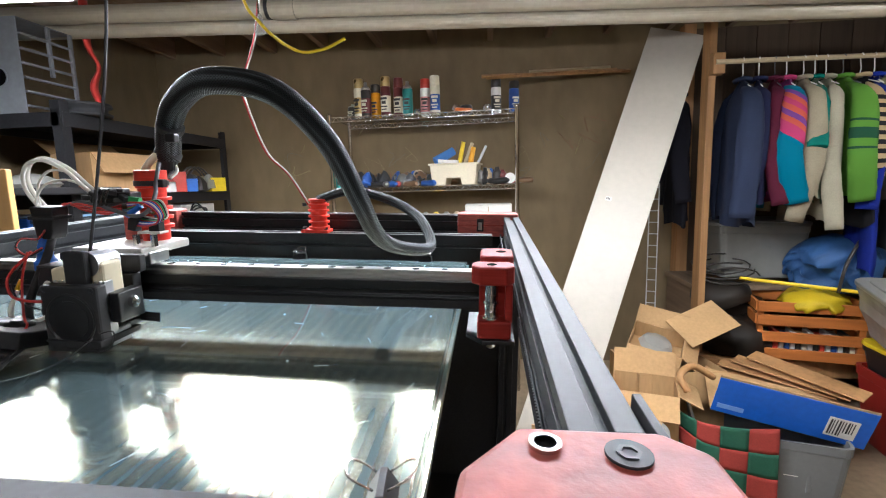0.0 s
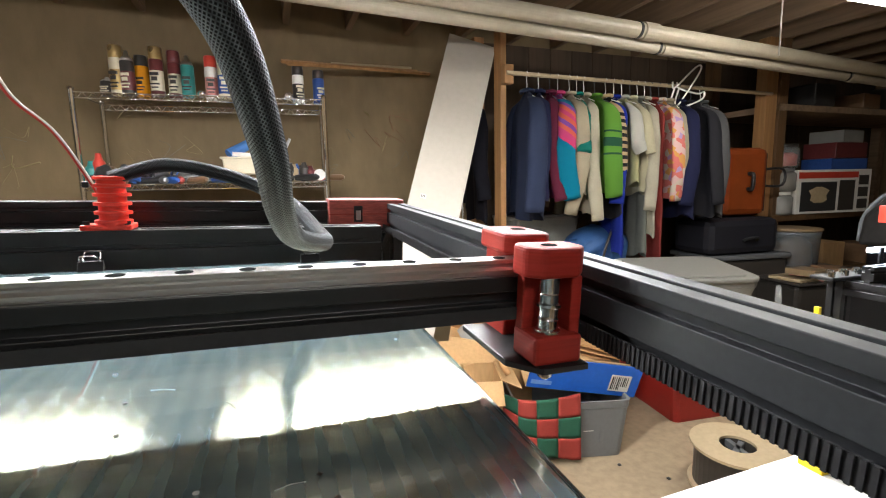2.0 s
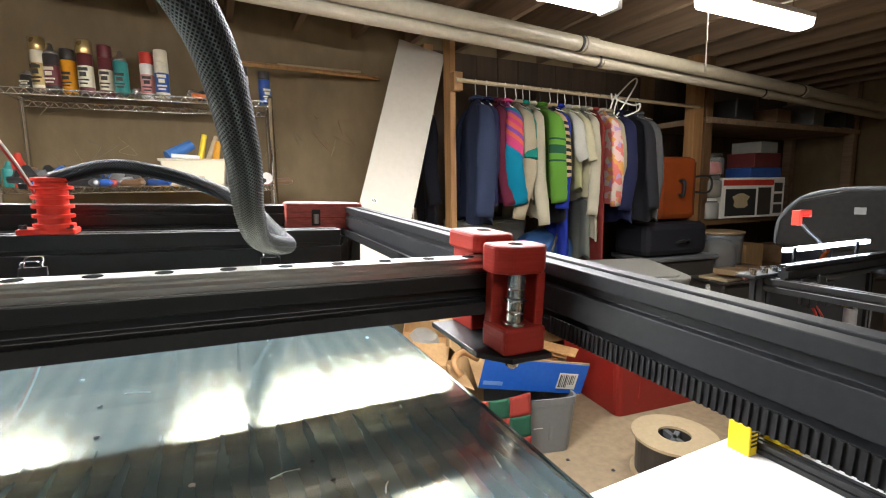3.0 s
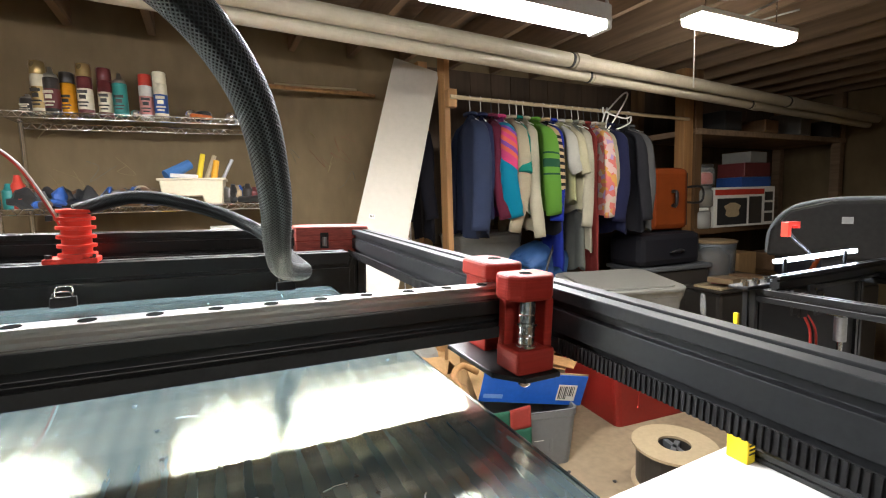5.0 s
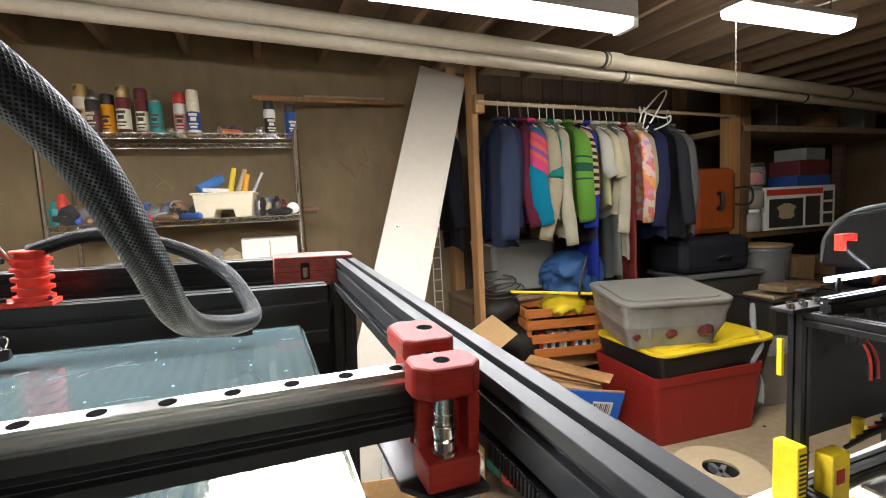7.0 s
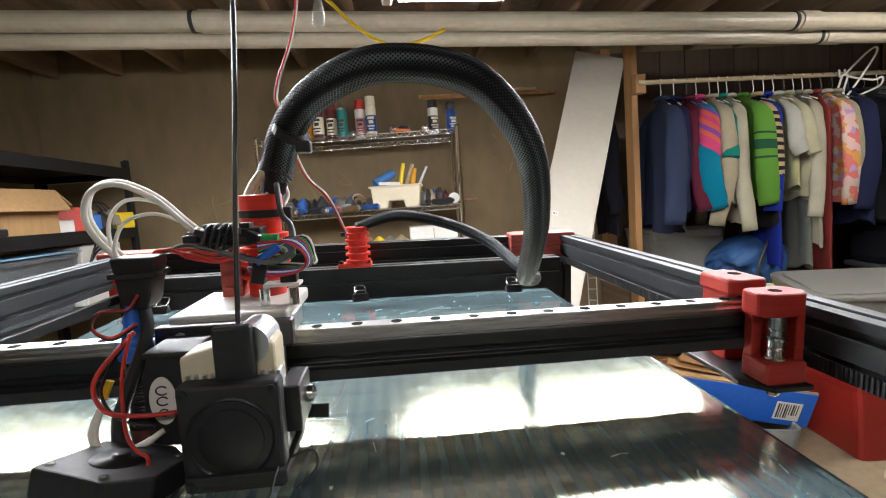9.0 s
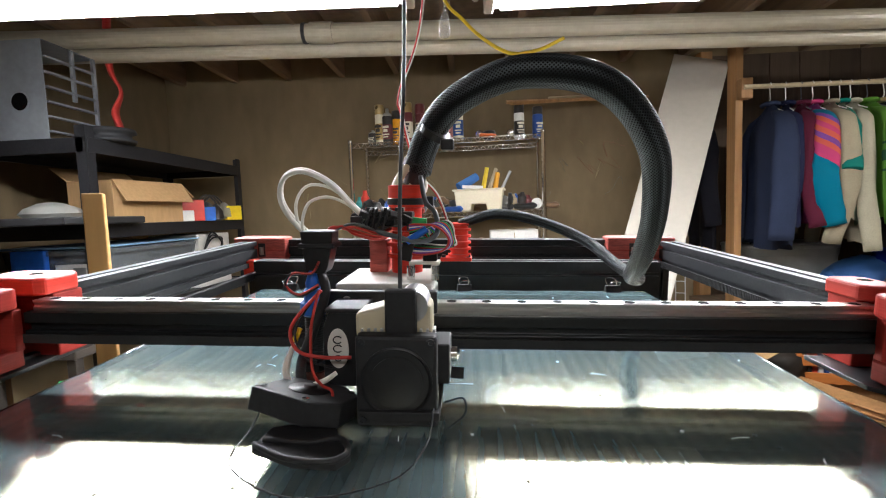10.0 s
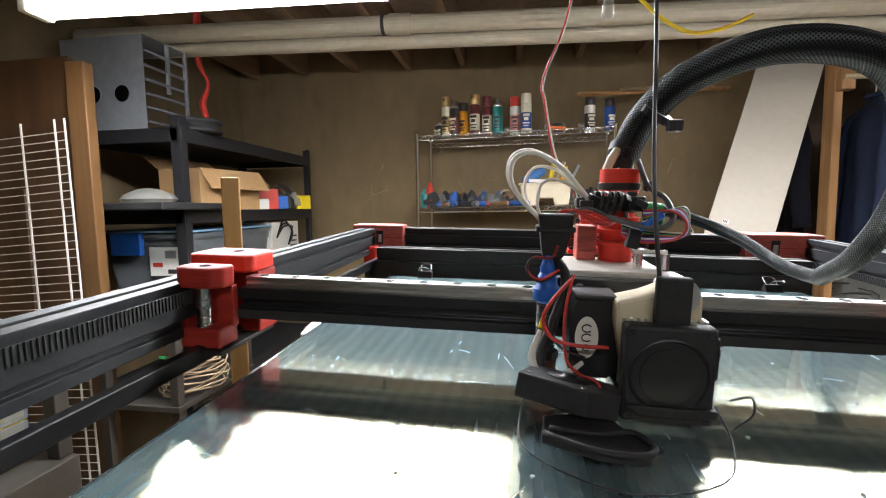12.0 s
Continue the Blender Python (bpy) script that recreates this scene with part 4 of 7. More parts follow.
P2 = thing("small_printer", pose(1.225, 0.355, 0.73, 0, 0, -2), "smaller black 3D printer with yellow printed parts and lit LED bar", "3D printer")
for x in (0.0, 0.44):
    for y in (0.0, -0.40):
        part("upright", extrusion(0.40, 0.028, 0.028, 1, 1), ANOD, P2, m=pose(x, y, 0.20, 0, 90, 0))
    part("side_rail", extrusion(0.37, 0.028, 0.028, 1, 1), ANOD, P2, m=pose(x, -0.20, 0.385, 0, 0, 90))
    part("side_rail", extrusion(0.37, 0.028, 0.028, 1, 1), ANOD, P2, m=pose(x, -0.20, 0.015, 0, 0, 90))
for y in (0.0, -0.40):
    part("cross_rail", extrusion(0.41, 0.028, 0.028, 1, 1), ANOD, P2, m=pose(0.22, y, 0.015))
part("cross_rail", extrusion(0.41, 0.028, 0.028, 1, 1), ANOD, P2, m=pose(0.22, 0.0, 0.385))
part("x_beam", extrusion(0.50, 0.020, 0.040, 1, 2), ANOD, P2, m=pose(0.25, -0.045, 0.410))
part("panel", box(B(), 0.016, 0.424, -0.008, -0.004, 0.13, 0.37, 0.001), MATT, P2)
part("idler_plate", box(B(), -0.055, 0.06, -0.022, 0.022, 0.400, 0.408, 0.002), BLACK, P2)
for k in range(6):
    part("bolt", cyl(B(), (-0.045 + 0.019 * k, -0.012 + 0.016 * (k % 2), 0.408), (-0.045 + 0.019 * k, -0.012 + 0.016 * (k % 2), 0.418), 0.006, seg=12), CHROME, P2)
for k, (x, z) in enumerate(((0.03, 0.372), (0.06, 0.362), (0.09, 0.376), (0.12, 0.360))):
    part("carriage_plate", box(B(), x - 0.013, x + 0.013, -0.075, -0.068, z - 0.025, z + 0.03, 0.001), BLACK, P2)
    part("wheel_bolt", cyl(B(), (x, -0.078, z), (x, -0.0745, z), 0.005, seg=10), CHROME, P2)
    part("wheel_bolt", cyl(B(), (x + 0.006, -0.078, z + 0.02), (x + 0.006, -0.0745, z + 0.02), 0.003, seg=10), CHROME, P2)
part("led_bar", box(B(), 0.08, 0.43, -0.006, 0.006, 0.446, 0.455, 0.001), LEDBLUE, P2, "glowing cold white LED bar")
for x in (0.10, 0.36):
    part("led_mount", box(B(), x - 0.006, x + 0.006, -0.012, -0.007, 0.424, 0.456, 0.001), BLACK, P2)
gad = part("red_bracket", prism(B(), [(-0.03, 0.0), (-0.03, 0.050), (0.040, 0.050), (0.040, 0.026), (0.024, 0.026), (0.024, 0.036), (-0.012, 0.036), (-0.012, 0.0)], 0.0, 0.025, "y", 0.002), BRIGHTRED, P2, "bright red printed bracket", m=pose(0.205, 0.03, 0.50) @ Matrix.Scale(0.72, 4))
part("stem", sweep(B(), smooth_line([(0.0, 0.012, 0.01), (0.03, 0.005, -0.02), (0.07, -0.01, -0.055), (0.07, -0.03, -0.09)], 4), 0.006, 8), BLACK, gad)
part("lead_screw", cyl(B(), (0.175, -0.09, 0.0), (0.175, -0.09, 0.335), 0.0055, seg=12), CHROME, P2)
part("screw_collar", cyl(B(), (0.175, -0.09, 0.27), (0.175, -0.09, 0.325), 0.012, seg=14), GREYMETAL, P2)
part("nut_plate", box(B(), 0.150, 0.250, -0.105, -0.075, 0.330, 0.338, 0.001), CHROME, P2)
psu = part("power_cover", box(B(), -0.045, -0.016, -0.030, 0.020, 0.0, 0.13, 0.003), YELLOWPL, P2, "yellow printed cover with vents")
for k in range(10):
    part("vent", box(B(), -0.040, -0.020, -0.0312, -0.0295, 0.022 + k * 0.010, 0.026 + k * 0.010), BLACK, psu)
part("yellow_box", box(B(), 0.018, 0.075, -0.055, -0.020, 0.0, 0.11, 0.004), YELLOWPL, P2)
part("yellow_lip", box(B(), 0.018, 0.085, -0.075, -0.055, 0.0, 0.012, 0.002), YELLOWPL, P2)
part("switch", box(B(), 0.030, 0.055, -0.0565, -0.0545, 0.05, 0.08, 0.001), REDWIRE, P2)
for x, y, z in ((0.16, -0.03, 0.10), (0.30, -0.05, 0.06), (0.33, -0.10, 0.0), (0.24, -0.14, 0.0)):
    part("yellow_clip", prism(B(), [(0, 0), (0.06, 0), (0.06, 0.012), (0.018, 0.012), (0.018, 0.045), (0, 0.045)], 0, 0.02, "y", 0.002), YELLOWPL, P2, m=pose(x, y, z, 0, 0, 20))
part("yellow_strip", box(B(), -0.052, -0.044, 0.0, 0.010, 0.27, 0.345, 0.001), YELLOWPL, P2)
part("base_board", box(B(), 0.10, 0.34, -0.30, -0.06, 0.03, 0.036, 0.001), GREYMETAL, P2)
for k in range(9):
    wire([(0.10 + 0.02 * k, -0.03, 0.10 + 0.006 * k), (0.20 + 0.015 * k, -0.05 - 0.008 * k, 0.13 + 0.006 * k), (0.30, -0.05, 0.09 + 0.008 * k), (0.36, -0.08, 0.05), (0.33, -0.16, 0.04 + 0.004 * k)], 0.0045, (BLACK, BLACK, GREYWIRE, BLACK, REDWIRE, BLACK, BLACK, WHITEWIRE, BLACK)[k], P2)
for k in range(3):
    wire([(0.11, -0.03, 0.36), (0.13 + 0.01 * k, -0.05, 0.30), (0.12 + 0.012 * k, -0.06, 0.25)], 0.003, (REDWIRE, BLACK, REDWIRE)[k], P2)
CLUT_PALE = paint("faded_paper", (0.22, 0.22, 0.21), 0.6, vary=0.15)
screen = thing("screen", pose(2.06, 0.60, 0.0, 0, 0, -78), "dark curved screen seen from behind on a tall stand", "screen")
part("shell", prism(B(), [(-0.16, 1.10), (-0.15, 1.20), (-0.09, 1.275), (0.03, 1.305), (0.42, 1.30), (0.46, 1.26), (0.46, 1.10)], 0, 0.05, "y", 0.012), paint("dull_black_shell", (0.012, 0.011, 0.010), 0.7, grain=60, vary=0.3, bump=0.1, spec=0.15), screen)
part("rim", sweep(B(), smooth_line([(-0.162, 0.025, 1.11), (-0.152, 0.025, 1.20), (-0.09, 0.025, 1.278), (0.03, 0.025, 1.308), (0.20, 0.025, 1.309)], 5), 0.008, 7), GREYWIRE, screen)
part("stand", box(B(), 0.0, 0.10, 0.05, 0.09, 0.0, 1.20, 0.006), MATT, screen)
part("sticker", box(B(), 0.06, 0.09, -0.003, 0.0, 1.225, 1.248), CLUT_PALE, screen)

# ---- wire rack ----
rack = thing("wire_rack", pose(-0.113, 2.79, 0, 0, 0, -3), "chrome wire shelving rack loaded with cans and tools", "shelving rack")
RW, RD = 0.607, 0.19
for sx in (-1, 1):
    for sy in (-1, 1):
        p = part("post", lathe(B(), [(0.013, 0.0), (0.013, 1.835), (0.015, 1.836), (0.015, 1.848), (0.008, 1.852)], 14), CHROME, rack, m=pose(sx * RW, sy * RD, 0))
for z in (0.12, 0.60, 1.10, 1.365, 1.825):
    sh = part("shelf", B(), CHROME, rack)
    bm = B()
    for y in (-RD, RD):
        cyl(bm, (-RW, y, z), (RW, y, z), 0.0035, seg=6)
        cyl(bm, (-RW, y, z - 0.028), (RW, y, z - 0.028), 0.0035, seg=6)
        n = 26
        for k in range(n):
            xa, xb = -RW + 2 * RW * k / n, -RW + 2 * RW * (k + 0.5) / n
            cyl(bm, (xa, y, z), (xb, y, z - 0.028), 0.0025, seg=5)
            cyl(bm, (xb, y, z - 0.028), (2 * xb - xa, y, z), 0.0025, seg=5)
    for x in (-RW, RW):
        cyl(bm, (x, -RD, z), (x, RD, z), 0.0035, seg=6)
    for k in range(46):
        x = -RW + 2 * RW * (k + 0.5) / 46
        cyl(bm, (x, -RD, z + 0.002), (x, RD, z + 0.002), 0.002, seg=5)
    sh.data = mesh("shelf", bm, CHROME)

TIN = paint("tin_lid", (0.6, 0.6, 0.58), 0.3, 1.0, vary=0.1)


def spray_can(x, y, z, h, r, body, cap, band, label):
    t = thing("spray_can", pose(x, y, z, 0, 0, 37 * x), label, "spray can", "cans on the wire rack")
    part("body", lathe(B(), [(r * 0.96, 0), (r, 0.004), (r, h * 0.72), (r * 0.93, h * 0.745)], 18), body, t)
    lab = part("label", lathe(B(), [(r * 1.006, h * 0.10), (r * 1.008, h * 0.11), (r * 1.008, h * 0.50), (r * 1.006, h * 0.51)], 18), band, t)
    ink = DARKC if sum(c.default_value[k] for c in [band.node_tree.nodes["Mix"].inputs[7]] for k in range(3)) > 0.5 else IVORY
    for k, (z0, z1, w) in enumerate(((0.41, 0.47, 0.62), (0.30, 0.38, 0.42), (0.22, 0.25, 0.66), (0.15, 0.18, 0.5))):
        part("print_bar", box(B(), -r * w, r * w, -r * 1.03, -r * 0.72, h * z0, h * z1), ink, lab)
    if cap is not None:
        part("cap", lathe(B(), [(r * 0.95, h * 0.745), (r * 0.98, h * 0.75), (r * 0.95, h * 0.985), (r * 0.85, h)], 18), cap, t)
    else:
        part("dome", lathe(B(), [(r * 0.93, h * 0.745), (r * 0.75, h * 0.82), (r * 0.35, h * 0.86), (r * 0.3, h * 0.95), (r * 0.2, h * 0.97)], 16), TIN, t)
    return t


def colour(name, c, rough=0.4, metal=0.0, vary=0.14, per=0.0, grain=40):
    return paint(name, c, rough, metal, grain=grain, vary=vary, bump=0.08, per_object=per)


GOLD, AMBER, MAROON = colour("gold_paint", (0.50, 0.36, 0.15), 0.28, 0.7), colour("amber_plastic", (0.70, 0.30, 0.02), 0.2), colour("maroon_label", (0.13, 0.03, 0.03), 0.3)
TEAL, CANRED, IVORY, NAVY = colour("teal_label", (0.03, 0.22, 0.2)), colour("red_label", (0.55, 0.05, 0.03)), colour("ivory_label", (0.68, 0.62, 0.45)), colour("navy_label", (0.03, 0.08, 0.28))
DARKC, TAN, PINKISH = colour("dark_label", (0.04, 0.035, 0.03)), colour("tan_plastic", (0.42, 0.33, 0.2)), colour("pink_label", (0.6, 0.25, 0.22))
ZT, ZM, ZL = 1.829, 1.369, 1.104
for x, h, body, cap, band, lb in ((-0.60, 0.10, DARKC, None, DARKC, "short dark round can on the wire rack"), (-0.545, 0.25, IVORY, GOLD, GOLD, "gold and ivory spray can"), (-0.493, 0.23, DARKC, None, MAROON, "dark spray can without cap"), (-0.44, 0.215, AMBER, DARKC, AMBER, "amber bottle with dark cap"),
                                    (-0.36, 0.25, MAROON, GOLD, IVORY, "maroon spray can with ivory label"), (-0.285, 0.25, MAROON, MAROON, IVORY, "maroon spray can with ivory label"), (-0.215, 0.225, TEAL, None, TEAL, "teal spray can without cap"), (-0.105, 0.235, WHITEPL, CANRED, PINKISH, "white spray can with red cap"),
                                    (-0.035, 0.24, IVORY, IVORY, NAVY, "ivory spray can with blue writing"), (0.36, 0.215, WHITEPL, DARKC, DARKC, "white spray can with dark cap"), (0.475, 0.19, NAVY, DARKC, NAVY, "tall blue tin on the rack")):
    spray_can(x, 2.72 + 0.03 * math.sin(x * 40), ZT, h, 0.033, body, cap, band, lb)
SILVER = colour("silver_bulb", (0.7, 0.69, 0.66), 0.22, 0.9)
for x, r in ((-0.155, 0.022), (0.10, 0.030), (0.30, 0.028)):
    single("light_bulb", lathe(B(), [(0.35 * r, -1.9 * r), (0.4 * r, -1.0 * r), (0.85 * r, -0.5 * r), (r, 0), (0.85 * r, 0.5 * r), (0.45 * r, 0.9 * r), (0.1 * r, r)], 16, pose(x, 2.70, ZT + r, 75, 0, 20)), SILVER, "silvered round light bulb lying on the rack", "light bulb", "bulbs on the rack")
single("black_reel", lathe(B(), [(0.035, 0), (0.04, 0.006), (0.04, 0.05), (0.035, 0.056)], 18, pose(0.165, 2.74, ZT)), DARKC, "small black reel on the wire rack", "reel")
single("orange_grip", lathe(B(), [(0.01, 0), (0.014, 0.01), (0.012, 0.10), (0.008, 0.11)], 10, pose(0.10, 2.62, ZT + 0.012, 0, 90, 20)), colour("orange_plastic", (0.7, 0.16, 0.03)), "orange tool grip lying on the rack", "tool")
# tool tray with tools
tray = thing("tool_tray", pose(0.09, 2.70, ZM, 0, 0, -6), "cream plastic tool caddy filled with hand tools", "tool caddy")
part("body", prism(B(), [(-0.155, 0.135), (-0.14, 0.0), (-0.055, 0.0), (-0.045, 0.045), (0.045, 0.045), (0.055, 0.0), (0.14, 0.0), (0.155, 0.135)], -0.10, 0.10, "y", 0.006), CREAM, tray)
part("rim", box(B(), -0.165, 0.165, -0.11, 0.11, 0.128, 0.14, 0.004), CREAM, tray)
for nm, p0, p1, r, m_, lb in (("blue_tube", (-0.13, -0.03, 0.155), (-0.02, 0.04, 0.225), 0.032, colour("blue_foam", (0.06, 0.18, 0.45), 0.7), "rolled blue foam tube in the caddy"), ("yellow_tool", (0.02, 0.02, 0.13), (0.05, 0.03, 0.28), 0.016, YELLOWPL, "yellow-handled tool standing in the caddy"), ("wood_tool", (0.06, 0.0, 0.13), (0.11, 0.02, 0.27), 0.014, TAN, "wooden-handled tool standing in the caddy"), ("scraper", (0.10, -0.02, 0.13), (0.12, 0.0, 0.24), 0.018, colour("orange_handle", (0.8, 0.38, 0.02)), "orange-handled scraper standing in the caddy"), ("grey_tool", (0.14, 0.02, 0.13), (0.20, 0.03, 0.25), 0.010, GREYMETAL, "steel tool leaning in the caddy")):
    single(nm, cyl(B(), p0, p1, r, r * 0.85, 12), m_, lb, "tool", m=pose(0.09, 2.70, ZM, 0, 0, -6))
single("carton", box(B(), -0.07, 0.06, -0.02, 0.02, 0.0, 0.02, 0.001), WHITEPL, "flat white carton on top of the caddy", "box", m=pose(0.05, 2.64, ZM + 0.142, 0, 4, -4))
random.seed(5)
CLUT = [colour("clutter_blue", (0.04, 0.12, 0.42)), colour("clutter_brown", (0.22, 0.13, 0.07)), colour("clutter_grey", (0.25, 0.25, 0.24), 0.35, 0.5), colour("clutter_black", (0.03, 0.03, 0.03)), colour("clutter_tan", (0.26, 0.18, 0.10)), colour("clutter_red", (0.45, 0.06, 0.04))]


def tool(x, y, z, k):
    m_ = CLUT[k % 6]
    t = thing("hand_tool", pose(x, y, z + 0.016, 0, 0, random.uniform(-70, 70)), ("blue-handled", "brown wooden", "grey steel", "black", "tan", "red-handled")[k % 6] + " hand tool lying on the shelf", "hand tool", "tools on the rack")
    ln = random.uniform(0.13, 0.24)
    part("handle", lathe(B(), [(0.012, 0), (0.020, 0.01), (0.016, ln * 0.5), (0.020, ln * 0.9), (0.010, ln)], 10, pose(0, 0, 0, 0, 90, 0)), m_, t)
    hb = lathe(B(), [(0.012, -0.015), (0.034, -0.008), (0.038, 0.012), (0.026, 0.028), (0.030, random.uniform(0.04, 0.085)), (0.010, random.uniform(0.09, 0.11))], 10, pose(-0.035, 0, 0, random.uniform(-25, 25), random.uniform(-30, 30), 0) @ Matrix.Diagonal((1.5, 0.8, 0.8, 1)))
    for w_ in hb.verts:
        w_.co += Vector((1, 1, 1)) * 0.014 * noise.noise(w_.co * 30 + Vector((k, 0, 0)))
    part("head", hb, CLUT[(3, 1, 3, 2, 3, 0)[k % 6]], t)
    return t


for k in range(20):
    tool(-0.62 + k * 0.027, 2.66 + 0.11 * ((k * 7) % 5) / 5, ZM, k)
for k in range(5):
    tool(0.28 + k * 0.028, 2.68 + 0.02 * k, ZM + 0.005, k + 3)
for x, h, m_ in ((-0.655, 0.16, CANRED), (-0.69, 0.12, TEAL), (0.30, 0.10, TAN), (0.36, 0.11, DARKC), (0.395, 0.09, MAROON)):
    single("jar", lathe(B(), [(0.026, 0), (0.028, 0.01), (0.028, h * 0.7), (0.018, h * 0.8), (0.012, h)], 14, pose(x, 2.66, ZM)), m_, "small coloured bottle or jar on the rack", "jar", "jars on the rack")
single("round_gauge", cyl(B(), (0.44, 2.585, ZM + 0.035), (0.44, 2.60, ZM + 0.035), 0.033, seg=24), WHITEPL, "round white gauge on the rack edge", "gauge")
for k in range(4):
    single("roll", lathe(B(), [(0.02, -0.02), (0.038, -0.02), (0.038, 0.02), (0.02, 0.02)], 18, pose(-0.24 + 0.07 * k, 2.76, ZM + 0.042 + 0.03 * (k % 2), 90, 0, 25 * k)), (GREYMETAL, TAN, GREYWIRE, TAN)[k], "roll of tape or hose on the rack", "tape roll", "rolls on the rack")
carton = thing("white_carton", pose(0.30, 2.72, ZL), "white and brown cardboard cartons side by side on rack", "carton")
part("body", box(B(), -0.15, 0.15, -0.10, 0.10, 0, 0.135, 0.002), WHITEPL, carton)
part("seam", box(B(), -0.003, 0.003, -0.1015, -0.1, 0.0, 0.12), TAN, carton)
part("print_bars", box(B(), -0.07, 0.06, -0.1022, -0.1004, 0.012, 0.026), CLUT[2], carton)
single("glass_dish", lathe(B(), [(0.03, 0.0), (0.085, 0.0), (0.10, 0.05), (0.098, 0.055)], 22, pose(-0.44, 2.70, ZL)), CLEARPL, "shallow glass dish on the rack", "dish")
for k in range(4):
    single("plastic_bag", lathe(B(), [(0.02, 0), (0.06, 0.01), (0.065, 0.05), (0.03, 0.07), (0.01, 0.09)], 9, pose(-0.12 + 0.07 * k, 2.70, ZL, 0, 0, 40 * k)), (FROST, YELLOWPL, FROST, TAN)[k], "small bag of parts on the rack", "bag", "bags on the rack")
for k, (p0, p1) in enumerate((((0.27, 2.62, 2.035), (1.28, 3.02, 2.115)), ((0.30, 2.68, 2.04), (1.20, 3.06, 2.135)), ((0.60, 3.05, 2.145), (1.16, 3.07, 2.155)))):
    single("wood_strip", cyl(B(), p0, p1, 0.012, seg=4), WOOD if k < 2 else TAN, "long thin wooden strip resting on the rack", "wood strip", "strips on the rack")

# ---- white board leaning by the post ----
a, b_, d_ = Vector((1.258, 2.56, 2.245)), Vector((1.503, 2.47, 2.105)), Vector((0.885, 2.25, 1.284))
u, v = (b_ - a).normalized(), (d_ - a).normalized()
u = (u - v * u.dot(v)).normalized()
n_ = u.cross(v).normalized()
LEN = (a.z - 0.0) / -v.z
m = Matrix((u, v, n_)).transposed().to_4x4()
m.translation = a
board = thing("leaning_board", m, "long white melamine board leaning against the wooden post", "board")
W_ = (b_ - a).length
part("board", box(B(), 0, W_, 0, LEN - 0.10, -0.009, 0.009, 0.001), MELAMINE, board)
part("price_label", box(B(), 0.060, 0.090, 1.06, 1.082, -0.0098, -0.0092), WHITEPL, board)
for k in range(3):
    part("label_bar", box(B(), 0.063 + 0.008 * k, 0.068 + 0.008 * k, 1.063, 1.078, -0.0104, -0.0099), DARKC, board)

# ---- pipes ----
def pipe(name, p0, p1, r, joints, label):
    t = thing(name, Matrix.Identity(4), label, "pipe")
    p0, p1 = Vector(p0), Vector(p1)
    part("tube", cyl(B(), p0, p1, r, seg=20), PVC, t)
    for s in joints:
        c, d = p0.lerp(p1, s), (p1 - p0).normalized()
        part("coupling", cyl(B(), c - d * 0.05, c + d * 0.05, r * 1.16, seg=20), PVC, t)
        part("strap", cyl(B(), c - d * 0.085, c - d * 0.07, r * 1.1, seg=20), SHELFSTEEL, t)
    return t


pipe("drain_pipe", (-2.2, 1.70, 2.215), (6.2, 1.98, 2.03), 0.040, (0.19, 0.515, 0.80), "long cream plastic drain pipe under the joists")
pipe("drain_pipe", (-2.2, 1.77, 2.165), (6.2, 2.05, 1.985), 0.034, (0.54, 0.75), "second cream plastic pipe beside the drain")
single("lamp_cord", sweep(B(), smooth_line([(2.135, 1.145, 2.12), (2.135, 1.145, 1.95), (2.137, 1.145, 1.82)], 4), 0.003, 6), WHITEPL, "white pull cord hanging from the shop light", "cord")
for k in range(3):
    single("ceiling_wire", sweep(B(), smooth_line([(1.3 + 0.5 * k, 0.8 + 0.1 * k, 2.39), (1.6 + 0.5 * k, 0.95, 2.27), (2.0 + 0.5 * k, 1.0 + 0.3 * k, 2.33), (2.5 + 0.4 * k, 1.3, 2.39)], 6), 0.006, 6), WHITEPL, "white electric cable stapled along the joists", "cable", "ceiling cables")

# ---- black storage shelf by the side wall ----
shelf = thing("storage_shelf", pose(-1.78, 2.11, 0), "black steel storage shelf packed with boxes and bins", "shelving unit")
for sx in (-1, 1):
    for sy in (-1, 1):
        part("post", prism(B(), [(0, 0), (-sx * 0.045, 0), (-sx * 0.045, -sy * 0.006), (-sx * 0.006, -sy * 0.006), (-sx * 0.006, -sy * 0.045), (0, -sy * 0.045)], 0, 1.775, "z"), SHELFSTEEL, shelf, m=pose(sx * 0.26, sy * 0.63, 0))
SZ = (0.12, 0.55, 0.98, 1.365, 1.72)
for z in SZ:
    part("shelf_board", box(B(), -0.25, 0.25, -0.62, 0.62, z - 0.016, z, 0.002), MATT, shelf)
    for sx in (-1, 1):
        part("beam", box(B(), sx * 0.255 - 0.008, sx * 0.255 + 0.008, -0.622, 0.622, z - 0.055, z + 0.006, 0.002), SHELFSTEEL, shelf)
    for sy in (-1, 1):
        part("beam", box(B(), -0.25, 0.25, sy * 0.622 - 0.008, sy * 0.622 + 0.008, z - 0.055, z + 0.006, 0.002), SHELFSTEEL, shelf)

